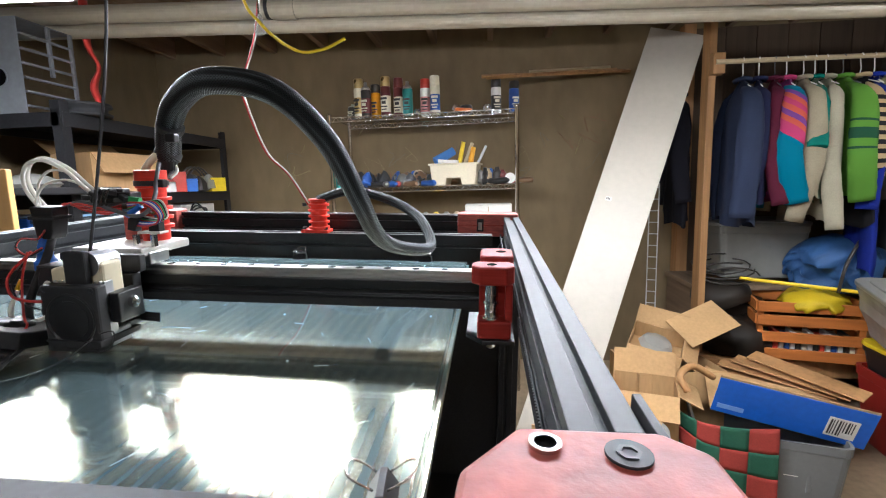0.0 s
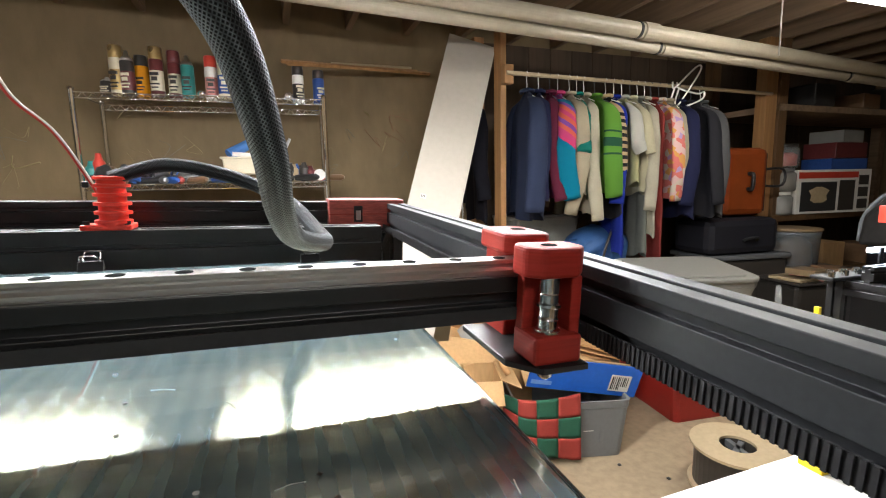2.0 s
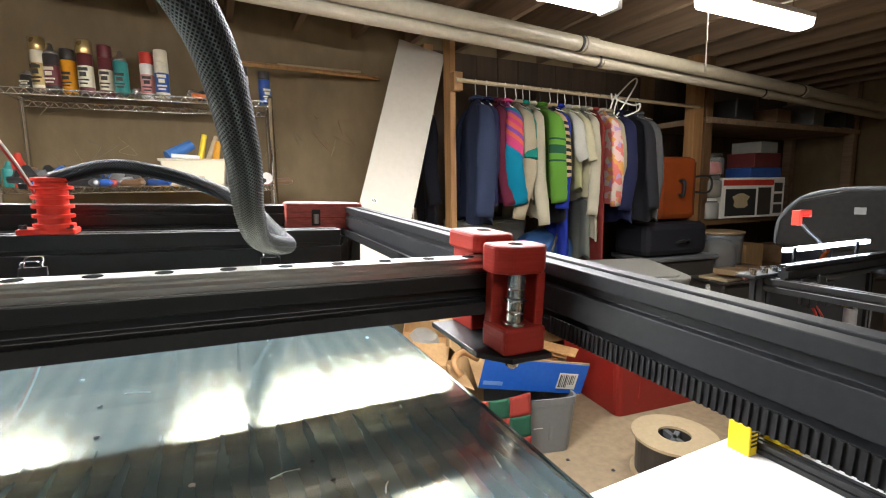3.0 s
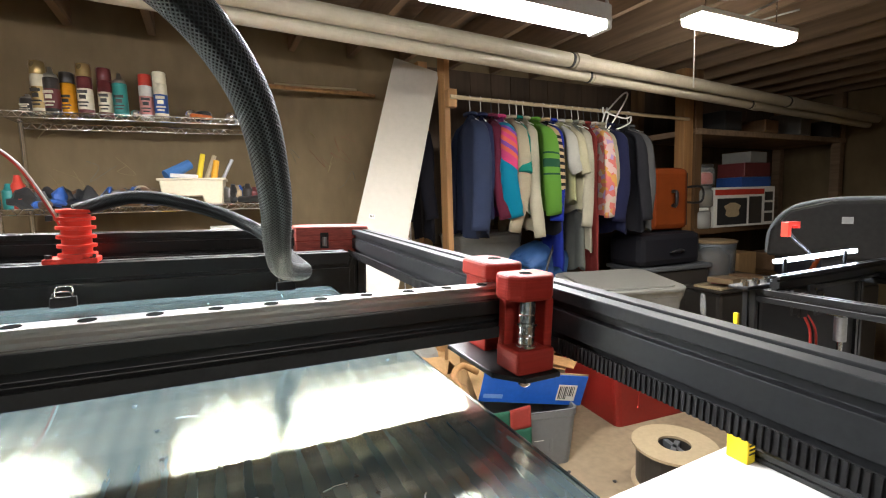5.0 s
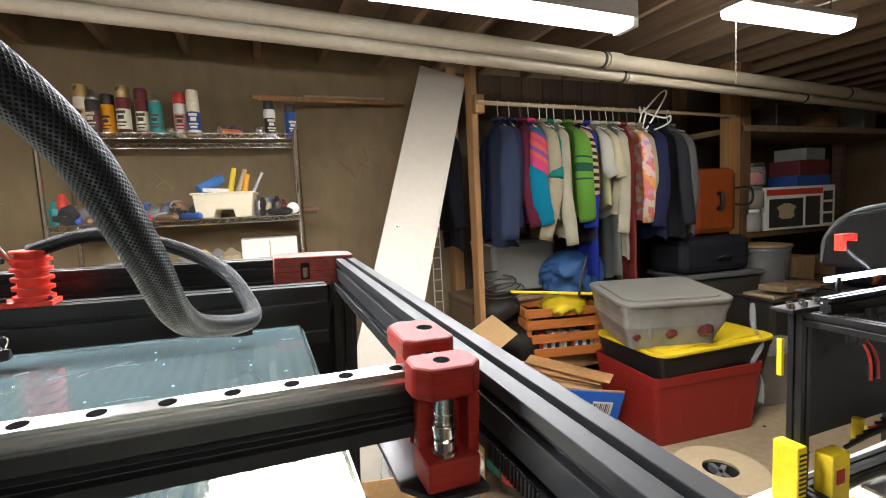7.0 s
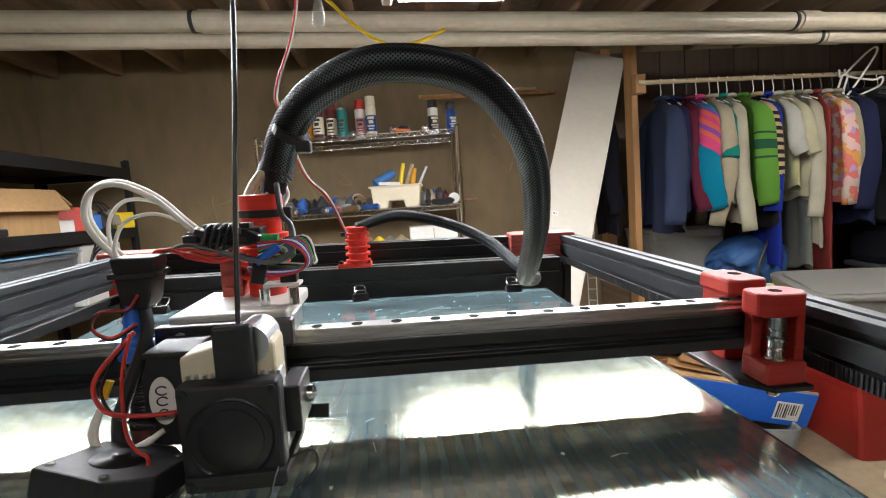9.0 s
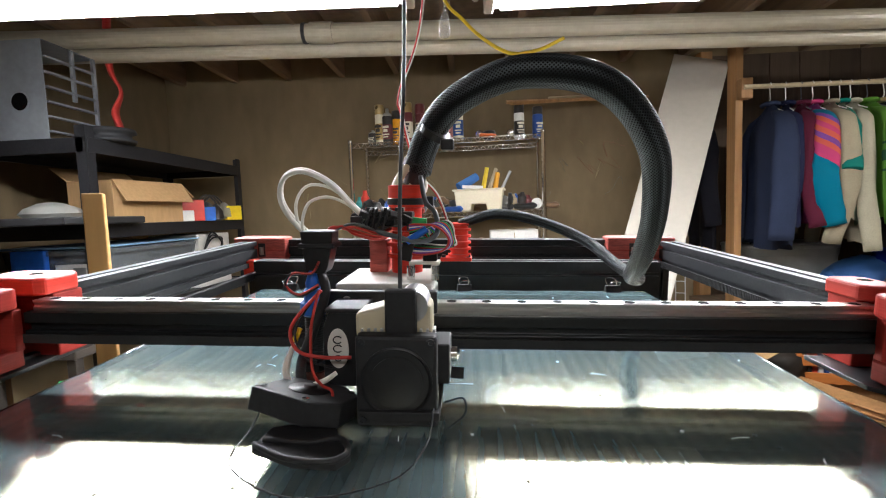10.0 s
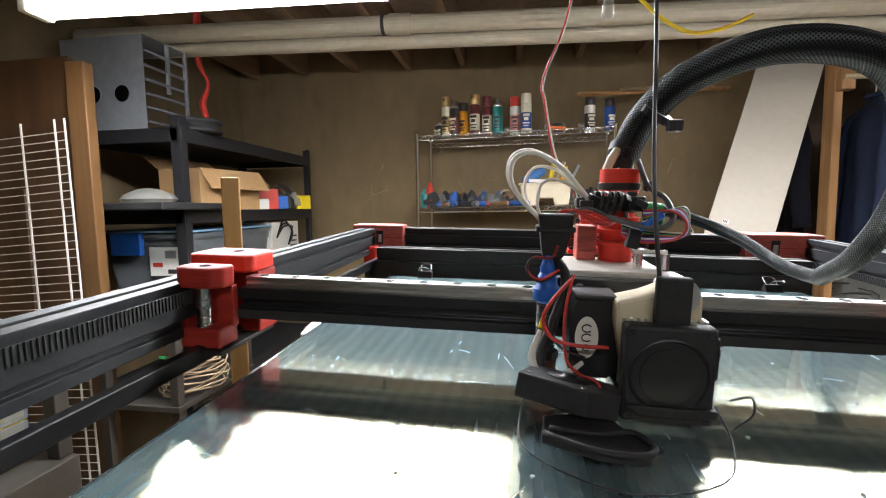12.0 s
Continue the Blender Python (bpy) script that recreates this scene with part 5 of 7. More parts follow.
GALV = paint("galvanised_steel", (0.27, 0.285, 0.30), 0.5, 0.2, grain=30, vary=0.15, bump=0.03)
pc = thing("computer_case", pose(-1.88, 1.66, 1.726), "open grey steel computer case without cover", "computer case")
part("side_sheet", box(B(), -0.21, 0.20, -0.17, -0.166, 0, 0.40, 0.001), GALV, pc)
part("base_sheet", box(B(), -0.21, 0.20, -0.166, 0.10, 0, 0.004, 0.001), GALV, pc)
part("top_sheet", box(B(), -0.21, 0.20, -0.166, 0.10, 0.396, 0.40, 0.001), GALV, pc)
for x in (-0.056, 0.087):
    part("fan_hole", disc(0.042, 0.037, 0, 0.003, 24), GALV, pc, m=pose(x, -0.1705, 0.155, 90, 0, 0))
    part("hole_shade", cyl(B(), (x, -0.1712, 0.155), (x, -0.1695, 0.155), 0.036, seg=24), HOLE_SHADE, pc)
for k in range(6):
    part("bay", box(B(), 0.185, 0.205, -0.16, 0.09, 0.03 + k * 0.06, 0.038 + k * 0.06, 0.001), GALV, pc)
part("bay_frame", box(B(), 0.190, 0.203, 0.085, 0.10, 0.0, 0.40, 0.001), GALV, pc)
part("bay_frame", box(B(), 0.190, 0.203, -0.03, -0.015, 0.18, 0.40, 0.001), GALV, pc)
reel = thing("cable_reel", pose(-1.56, 1.66, 1.726), "round black reel lying on the top shelf", "reel")
part("drum", lathe(B(), [(0.10, 0), (0.105, 0.012), (0.085, 0.02), (0.085, 0.04), (0.105, 0.045), (0.10, 0.06)], 24), MATT, reel)
hang = thing("red_hanging_strap", pose(-1.655, 1.83, 1.80), "crumpled translucent red strap hanging from the ceiling", "strap")
part("strap", sweep(B(), smooth_line([(0.03, 0.0, 0.0), (0.0, 0.0, 0.10), (0.03, 0.01, 0.20), (-0.01, 0, 0.32), (0.0, 0.0, 0.60)], 6), lambda s: 0.030 + 0.010 * math.sin(s * 9), 9, 0.4), colour("red_film", (0.6, 0.05, 0.04), 0.4), hang)


def carton_box(m, w, d, h, label, flaps=True, mat=None, angles=(55, 35, 40)):
    """A cardboard box of board with thickness, with its flaps."""
    mat = mat or CARD
    t = thing("cardboard_box", m, label, "cardboard box", "cardboard boxes")
    e = 0.004
    part("panel", box(B(), -w, w, -d, -d + e, 0, h, 0.0008), mat, t)
    part("panel", box(B(), -w, w, d - e, d, 0, h, 0.0008), mat, t)
    part("panel", box(B(), -w, -w + e, -d + e, d - e, 0, h, 0.0008), mat, t)
    part("panel", box(B(), w - e, w, -d + e, d - e, 0, h, 0.0008), mat, t)
    part("base", box(B(), -w + e, w - e, -d + e, d - e, 0, e), mat, t)
    if flaps:
        f = d * 0.95
        part("flap", box(B(), -w, w, -f, 0, 0, e, 0.0008), mat, t, m=pose(0, -d, h) @ pose(0, 0, 0, angles[0], 0, 0))
        part("flap", box(B(), -w, w, 0, f, 0, e, 0.0008), mat, t, m=pose(0, d, h) @ pose(0, 0, 0, angles[1], 0, 0))
        part("flap", box(B(), 0, f * 0.9, -d, d, 0, e, 0.0008), mat, t, m=pose(w, 0, h) @ pose(0, 0, 0, 0, angles[2], 0))
    return t


def tote(name, m, w, d, h, body, lid, label, lidlabel, taper=0.88, latch=None, ribs=True):
    """A moulded storage bin: tapered body with rim, lid with raised edge."""
    t = thing(name, m, label, "storage bin", "storage bins")
    bm = B()
    rings = []
    for z, s, o in ((0, taper, 0), (0.012, taper + 0.01, 0), (h * 0.85, 0.985, 0), (h * 0.86, 1.0, 0), (h * 0.985, 1.01, 0), (h * 0.985, 0.965, 1), (h * 0.5, 0.94, 1), (0.012, taper - 0.02, 1)):
        ring = []
        c = 0.035
        for sx, sy in ((1, -1), (1, 1), (-1, 1), (-1, -1)):
            for j in range(4):
                q = (math.atan2(sy, sx) - math.pi / 4) + j * math.pi / 6
                ring.append(bm.verts.new(((w - c) * s * sx + c * math.cos(q), (d - c) * s * sy + c * math.sin(q), z)))
        rings.append(ring)
    n = len(rings[0])
    for p, q in zip(rings, rings[1:]):
        for k in range(n):
            bm.faces.new((p[k], p[(k + 1) % n], q[(k + 1) % n], q[k]))
    bm.faces.new(rings[0][::-1])
    bm.faces.new(rings[-1])
    part("body", bm, body, t)
    if ribs:
        for sx in (-0.5, 0.5):
            part("rib", box(B(), sx * w - 0.01, sx * w + 0.01, -d * 0.955, -d * 0.91, h * 0.25, h * 0.8, 0.004), body, t)
    if lid is not None:
        bm = B()
        outline = []
        for sx, sy in ((1, -1), (1, 1), (-1, 1), (-1, -1)):
            for j in range(4):
                q = (math.atan2(sy, sx) - math.pi / 4) + j * math.pi / 6
                outline.append(((w - 0.065) * sx + 0.085 * math.cos(q), (d - 0.065) * sy + 0.085 * math.sin(q)))
        prism(bm, outline, h * 0.985, h * 0.985 + 0.022, "z", 0.006)
        prism(bm, [(x * 0.86, y * 0.84) for x, y in outline], h * 0.985 + 0.019, h * 0.985 + 0.032, "z", 0.008)
        part("lid", bm, lid, t, lidlabel)
    if latch is not None:
        part("latch", box(B(), -0.05, 0.05, -d * 1.06, -d * 1.0, h * 0.80, h * 1.01, 0.006), latch, t)
    return t


carton_box(pose(-1.68, 1.90, 1.371, 0, 0, 80), 0.20, 0.13, 0.20, "open brown cardboard box on the black shelf")
single("plastic_film", lathe(B(), [(0.10, 0), (0.12, 0.015), (0.10, 0.035), (0.05, 0.055), (0.02, 0.06)], 9, pose(-1.62, 1.40, 1.402) @ Matrix.Diagonal((1, 0.8, 1, 1))), FROST, "crumpled white plastic film on the shelf", "plastic film")
single("rubber_mat", box(B(), -0.22, 0.22, -0.22, 0.20, 0, 0.03, 0.006), RUBBER, "black rubber mat folded on the shelf", "mat", m=pose(-1.66, 1.48, 1.371))
BLUEBOX = colour("blue_carton", (0.03, 0.14, 0.5))
for nm, x, y, w, d, h, mt, lb in (("red_carton", -1.60, 2.25, 0.06, 0.10, 0.12, CANRED, "red and white carton on the shelf"), ("blue_carton", -1.54, 2.30, 0.05, 0.06, 0.08, BLUEBOX, "small blue carton on the shelf"), ("yellow_case", -1.56, 2.60, 0.05, 0.09, 0.09, YELLOWPL, "yellow tool case on the shelf"), ("white_carton", -1.58, 2.15, 0.06, 0.04, 0.06, WHITEPL, "small white carton on the shelf")):
    t = thing(nm, pose(x, y, 1.371, 0, 0, 12 * x + 30 * y), lb, "box", "boxes on the shelf")
    part("body", box(B(), -w, w, -d, d, 0, h, 0.004), mt, t)
    part("label", box(B(), w, w + 0.001, -d * 0.6, d * 0.6, h * 0.3, h * 0.7), WHITEPL, t)
for k in range(7):
    single("parts_bag", lathe(B(), [(0.02, 0), (0.05, 0.01), (0.045, 0.06), (0.02, 0.09), (0.008, 0.10)], 8, pose(-1.60 + 0.03 * (k % 3), 2.36 + 0.035 * k, 1.371 + 0.012 * (k % 2), 0, 0, 50 * k)), (FROST, GREYMETAL, DARKC, FROST, CLUT[2], FROST, TAN)[k], "small clear bag of hardware", "bag", "bags on the shelf")
for k in range(3):
    single("cable_coil", sweep(B(), [(0.07 * math.cos(q * 0.5) + 0.005 * k, 0.02 * math.sin(q), 0.09 + 0.07 * math.sin(q * 0.5)) for q in range(14)], 0.006, 6), DARKC, "black cable coil standing on the shelf", "cable", "coils on the shelf", m=pose(-1.62, 2.48 + 0.03 * k, 1.371, 0, 0, 60))
BINCLEAR = paint("smoky_clear_plastic", (0.20, 0.22, 0.235), 0.25, grain=20, vary=0.15, bump=0.03, alpha=0.6)
lb_ = tote("clear_latch_bin", pose(-1.76, 1.86, 0.984, 0, 0, 0), 0.23, 0.34, 0.262, BINCLEAR, BINCLEAR, "clear plastic storage bin with blue latches and white label", "clear lid with blue rim", ribs=False)
part("rim", box(B(), -0.24, 0.24, -0.352, 0.352, 0.286, 0.295, 0.004), colour("pale_blue_rim", (0.25, 0.42, 0.6)), lb_, "pale blue seal strip")
part("label", box(B(), 0.015, 0.160, -0.3365, -0.3345, 0.09, 0.22), WHITEPL, lb_, "white paper label with drawings")
part("label_bars", box(B(), 0.03, 0.08, -0.3375, -0.3366, 0.13, 0.15), CANRED, lb_)
part("label_bars", box(B(), 0.095, 0.15, -0.3375, -0.3366, 0.17, 0.205), CLUT[2], lb_)
part("label_bars", box(B(), 0.105, 0.15, -0.3375, -0.3366, 0.10, 0.12), DARKC, lb_)
part("latch", box(B(), -0.15, 0.0, -0.372, -0.345, 0.185, 0.284, 0.004), BLUEPL, lb_, "bright blue plastic latch")
grey = thing("grey_appliance", pose(-1.69, 2.40, 0.984), "pale grey metal appliance box with black cord", "appliance")
part("body", box(B(), -0.15, 0.15, -0.17, 0.17, 0, 0.31, 0.006), WHITEPL, grey)
for k in range(6):
    part("vent", box(B(), 0.1495, 0.151, 0.05, 0.14, 0.06 + k * 0.03, 0.07 + k * 0.03), DARKC, grey)
for k in range(3):
    single("power_cord", sweep(B(), smooth_line([(-1.525, 2.26, 1.20), (-1.515, 2.32, 1.30 - 0.02 * k), (-1.515, 2.40, 1.27), (-1.525, 2.46, 1.21 + 0.02 * k), (-1.525, 2.40, 1.15)], 5), 0.005, 6), BLACK, "black power cord draped over the appliance", "cord", "cords")
cup = thing("yellow_cup", pose(-1.30, 1.14, 0.985), "yellow plastic cup holding a white brush", "cup")
part("body", lathe(B(), [(0.036, 0), (0.045, 0.11), (0.042, 0.11), (0.034, 0.006)], 18), YELLOWPL, cup)
part("brush", cyl(B(), (0, 0, 0.01), (0.0, 0.03, 0.17), 0.008, seg=8), WHITEPL, cup)
side = thing("side_stand", pose(-1.32, 1.20, 0), "dark stand beside the shelf with coils of wire", "stand")
part("top", box(B(), -0.18, 0.13, -0.22, 0.22, 0.955, 0.985, 0.004), DARKC, side)
for sx, sy in ((-0.16, -0.2), (0.11, -0.2), (-0.16, 0.2), (0.11, 0.2)):
    part("leg", box(B(), sx - 0.015, sx + 0.015, sy - 0.015, sy + 0.015, 0, 0.955, 0.002), DARKC, side)
part("shelf", box(B(), -0.18, 0.13, -0.22, 0.22, 0.70, 0.72, 0.003), DARKC, side)
WIRETAN = colour("tan_wire", (0.36, 0.27, 0.17))
coil = thing("wire_coil", pose(-1.27, 1.16, 0.72), "loose coil of tan wire on the dark stand", "wire coil")
random.seed(3)
for k in range(9):
    rx, ry, ph = random.uniform(0.08, 0.13), random.uniform(0.09, 0.14), random.uniform(0, 6)
    part("turn", sweep(B(), [(rx * math.cos(ph + q * 0.42), ry * math.sin(ph + q * 0.42), 0.01 + 0.013 * k + 0.01 * math.sin(q + k)) for q in range(16)], 0.003, 5), WIRETAN, coil)
single("green_strip", box(B(), -0.06, 0.06, -0.008, 0.008, 0, 0.006, 0.001), GREENWIRE, "green plastic strip on the dark stand", "strip", m=pose(-1.22, 1.03, 0.87, 0, 10, 40))
single("blue_carton", box(B(), -0.09, 0.09, -0.12, 0.12, 0, 0.10, 0.003), colour("dull_blue_box", (0.05, 0.16, 0.25)), "dull blue carton under the stand", "box", m=pose(-1.18, 1.10, 0.0, 0, 0, 10))
for k in range(5):
    single("yellow_cable_loop", sweep(B(), [(-0.50 + 0.06 * math.cos(q * 0.45 + k) + 0.012 * k, 0.64 + 0.01 * k, 0.93 + 0.09 * math.sin(q * 0.45 + k)) for q in range(15)], 0.0035, 6), YELLOWPL, "loop of yellow network cable behind the machine", "cable", "yellow cable loops")
box_w = thing("junction_box", pose(-0.50, 0.68, 0), "pale metal box behind the machine", "box")
part("body", box(B(), -0.10, 0.08, 0.01, 0.14, 0.0, 1.08, 0.004), colour("brown_carton", (0.30, 0.19, 0.10), 0.8), box_w)
part("plate", box(B(), -0.08, 0.10, -0.06, 0.10, 1.082, 1.09, 0.002), WHITEPL, box_w, m=pose(0, 0, 0, 0, 0, 12))

stick = single("wooden_stick", prism(B(), [(-0.013, -0.013), (0.013, -0.013), (0.013, 0.013), (-0.013, 0.013)], 0, 1.412, "z", 0.002), PALEWOOD, "bare pine stick standing upright behind the machine", "wooden stick", m=pose(-0.537, 0.338, 0, 0, 0, 32))

# ---- plywood partition with wire grid ----
EDGEWOOD = paint("stained_edge_wood", (0.13, 0.07, 0.03), 0.6, grain=40, stretch=(1, 1, 0.05), blotch=6, vary=0.3)
panel = thing("wood_partition", pose(-1.675, 1.06, 0), "brown plywood partition with a pine edge post", "partition")
part("sheet", box(B(), -0.60, 0.064, 0.02, 0.04, 0, 1.90, 0.002), PLY, panel)
part("post", box(B(), 0.067, 0.140, 0.0, 0.04, 0, 1.875, 0.004), paint("varnished_pine", (0.12, 0.06, 0.02), 0.5, grain=40, stretch=(1, 1, 0.05), blotch=6, vary=0.3), panel)
for x in (-0.18, -0.5):
    part("batten", box(B(), x, x + 0.04, 0.0, 0.02, 0, 1.45, 0.002), PLY, panel)
grid = thing("wire_grid", pose(-1.491, 0.965, 0.0, -2.6, -3.9, 0), "white coated wire shelf leaning against the partition", "wire shelf")
WHITECOAT = paint("white_vinyl_coat", (0.58, 0.56, 0.52), 0.4, grain=60, vary=0.06, bump=0.03)
for k in range(58):
    part("wire", cyl(B(), (-0.36, 0.0, 0.02 + k * 0.0285), (0.0, 0.0, 0.02 + k * 0.0285), 0.0016, seg=5), WHITECOAT, grid)
for x in (-0.355, -0.180, -0.043, -0.003):
    part("rod", cyl(B(), (x, 0.004, 0.0), (x, 0.004, 1.69), 0.0035 if x != 0.085 else 0.0045, seg=6), WHITECOAT, grid)
bag = thing("plastic_bag", pose(-1.435, 0.94, 0.905), "crumpled clear bag with green label hanging on the grid", "bag")
part("film", lathe(B(), [(0.05, 0), (0.06, 0.04), (0.05, 0.12), (0.03, 0.17), (0.012, 0.185)], 9, Matrix.Diagonal((0.8, 0.4, 1, 1))), FROST, bag)
part("label", box(B(), -0.02, 0.015, -0.027, -0.024, 0.06, 0.17, 0.002), GREENWIRE, bag)
orgs = thing("parts_organiser", pose(-1.45, 0.58, 0.0), "orange framed parts organiser with pale drawers on dark shelf", "organiser")
part("frame", box(B(), -0.10, 0.05, -0.02, 0.10, 0.70, 0.86, 0.004), YELLOWPL, orgs)
for k in range(4):
    part("drawer", box(B(), 0.05, 0.062, -0.015, 0.095, 0.705 + k * 0.038, 0.737 + k * 0.038, 0.003), BINCLEAR, orgs)
part("stand", box(B(), -0.16, 0.16, -0.10, 0.14, 0.0, 0.70, 0.004), DARKC, orgs)
part("upright", box(B(), 0.10, 0.14, 0.10, 0.14, 0.70, 0.98, 0.003), DARKC, orgs)

# ---- closet corner ----
for nm, x0, x1, y0, y1 in (("closet_post", 1.516, 1.556, 2.385, 2.475), ("closet_post", 3.78, 3.90, 2.36, 2.45)):
    single(nm, box(B(), x0, x1, y0, y1, 0, CEIL + 0.03, 0.004), WOOD, "reddish pine post from floor to joists", "post", "closet posts")
single("back_stud", box(B(), 1.62, 1.70, 3.00, 3.09, 0, CEIL + 0.03, 0.004), WOOD, "pine stud against the concrete wall", "stud")
back = tagged(new("closet_back_wall"), "dark stained board wall behind the clothes", "wall", kind="structure")
back.empty_display_size = 0.05
plank = mesh("plank", box(B(), -0.098, 0.098, WALL_Y - 0.024, WALL_Y - 0.002, 0.0, 2.385, 0.003), paint("dark_wall_board", (0.075, 0.05, 0.032), 0.8, grain=30, stretch=(1, 1, 0.06), vary=0.35, per_object=0.25))
for k in range(24):
    part("plank", plank, None, back, m=pose(1.83 + 0.2 * k, 0, 0))
rod = thing("clothes_rod", pose(1.53, 2.335, 1.985), "pale closet rod on wooden brackets", "rod")
part("rod", cyl(B(), (0.0, 0, 0), (2.30, 0.02, -0.015), 0.013, seg=16), TAN, rod)
part("bracket", box(B(), -0.012, 0.05, 0.0, 0.05, -0.06, 0.05, 0.003), WOOD, rod)


def cloth(name, c, second=None, rough=0.9):
    c = tuple(0.64 * v for v in c)
    second = None if second is None else tuple(0.64 * v for v in second)
    return paint(name, c, rough, grain=220, vary=0.2, bump=0.4, blotch=7, second=second, spec=0.2)


def banded(name, stops, slant=0.0):
    """Woven cloth with coloured bands along a sleeve."""
    m = cloth(name, (0.1, 0.1, 0.1))
    nt = m.node_tree
    tc, sep, ramp = nt.nodes.new("ShaderNodeTexCoord"), nt.nodes.new("ShaderNodeSeparateXYZ"), nt.nodes.new("ShaderNodeValToRGB")
    mul, add = nt.nodes.new("ShaderNodeMath"), nt.nodes.new("ShaderNodeMath")
    mul.operation, add.operation = "MULTIPLY", "MULTIPLY_ADD"
    mul.inputs[1].default_value, add.inputs[1].default_value = 1.35, slant
    nt.links.new(tc.outputs["UV"], sep.inputs[0])
    nt.links.new(sep.outputs[1], mul.inputs[0])
    nt.links.new(sep.outputs[0], add.inputs[0])
    nt.links.new(mul.outputs[0], add.inputs[2])
    nt.links.new(add.outputs[0], ramp.inputs[0])
    ramp.color_ramp.interpolation = "CONSTANT"
    for k, (at, c) in enumerate(stops):
        e = ramp.color_ramp.elements[k] if k < 2 else ramp.color_ramp.elements.new(at)
        e.position, e.color = at, (*(0.8 * v for v in c), 1)
    nt.links.new(ramp.outputs[0], nt.nodes["Principled BSDF"].inputs["Base Color"])
    return m


def floral(name):
    """Cotton printed with small blossoms on a pale ground."""
    m = cloth(name, (0.4, 0.3, 0.3))
    nt = m.node_tree
    tc, v, ramp = nt.nodes.new("ShaderNodeTexCoord"), nt.nodes.new("ShaderNodeTexVoronoi"), nt.nodes.new("ShaderNodeValToRGB")
    v.inputs["Scale"].default_value = 26
    nt.links.new(tc.outputs["Object"], v.inputs["Vector"])
    sep = nt.nodes.new("ShaderNodeSeparateColor")
    nt.links.new(v.outputs["Color"], sep.inputs[0])
    nt.links.new(sep.outputs[0], ramp.inputs[0])
    ramp.color_ramp.interpolation = "CONSTANT"
    for k, (at, c) in enumerate(((0, (0.45, 0.12, 0.10)), (0.3, (0.40, 0.34, 0.28)), (0.5, (0.45, 0.22, 0.06)), (0.65, (0.30, 0.20, 0.36)), (0.8, (0.45, 0.30, 0.28)))):
        e = ramp.color_ramp.elements[k] if k < 2 else ramp.color_ramp.elements.new(at)
        e.position, e.color = at, (*c, 1)
    nt.links.new(ramp.outputs[0], nt.nodes["Principled BSDF"].inputs["Base Color"])
    return m


LIME, INK, MAG, COR, PUR, AQUA = (0.085, 0.21, 0.026), (0.012, 0.06, 0.03), (0.42, 0.04, 0.13), (0.50, 0.09, 0.05), (0.16, 0.05, 0.25), (0.0, 0.14, 0.22)


def wrinkle(bm, seed):
    """Creases at two scales."""
    for v in bm.verts:
        q = v.co + Vector((seed, 0, seed * 0.7))
        v.co += Vector((1, 0.5, 0)) * (0.010 * noise.noise(Vector((q.x * 14, q.y * 14, q.z * 5))) + 0.006 * noise.noise(q * 32))


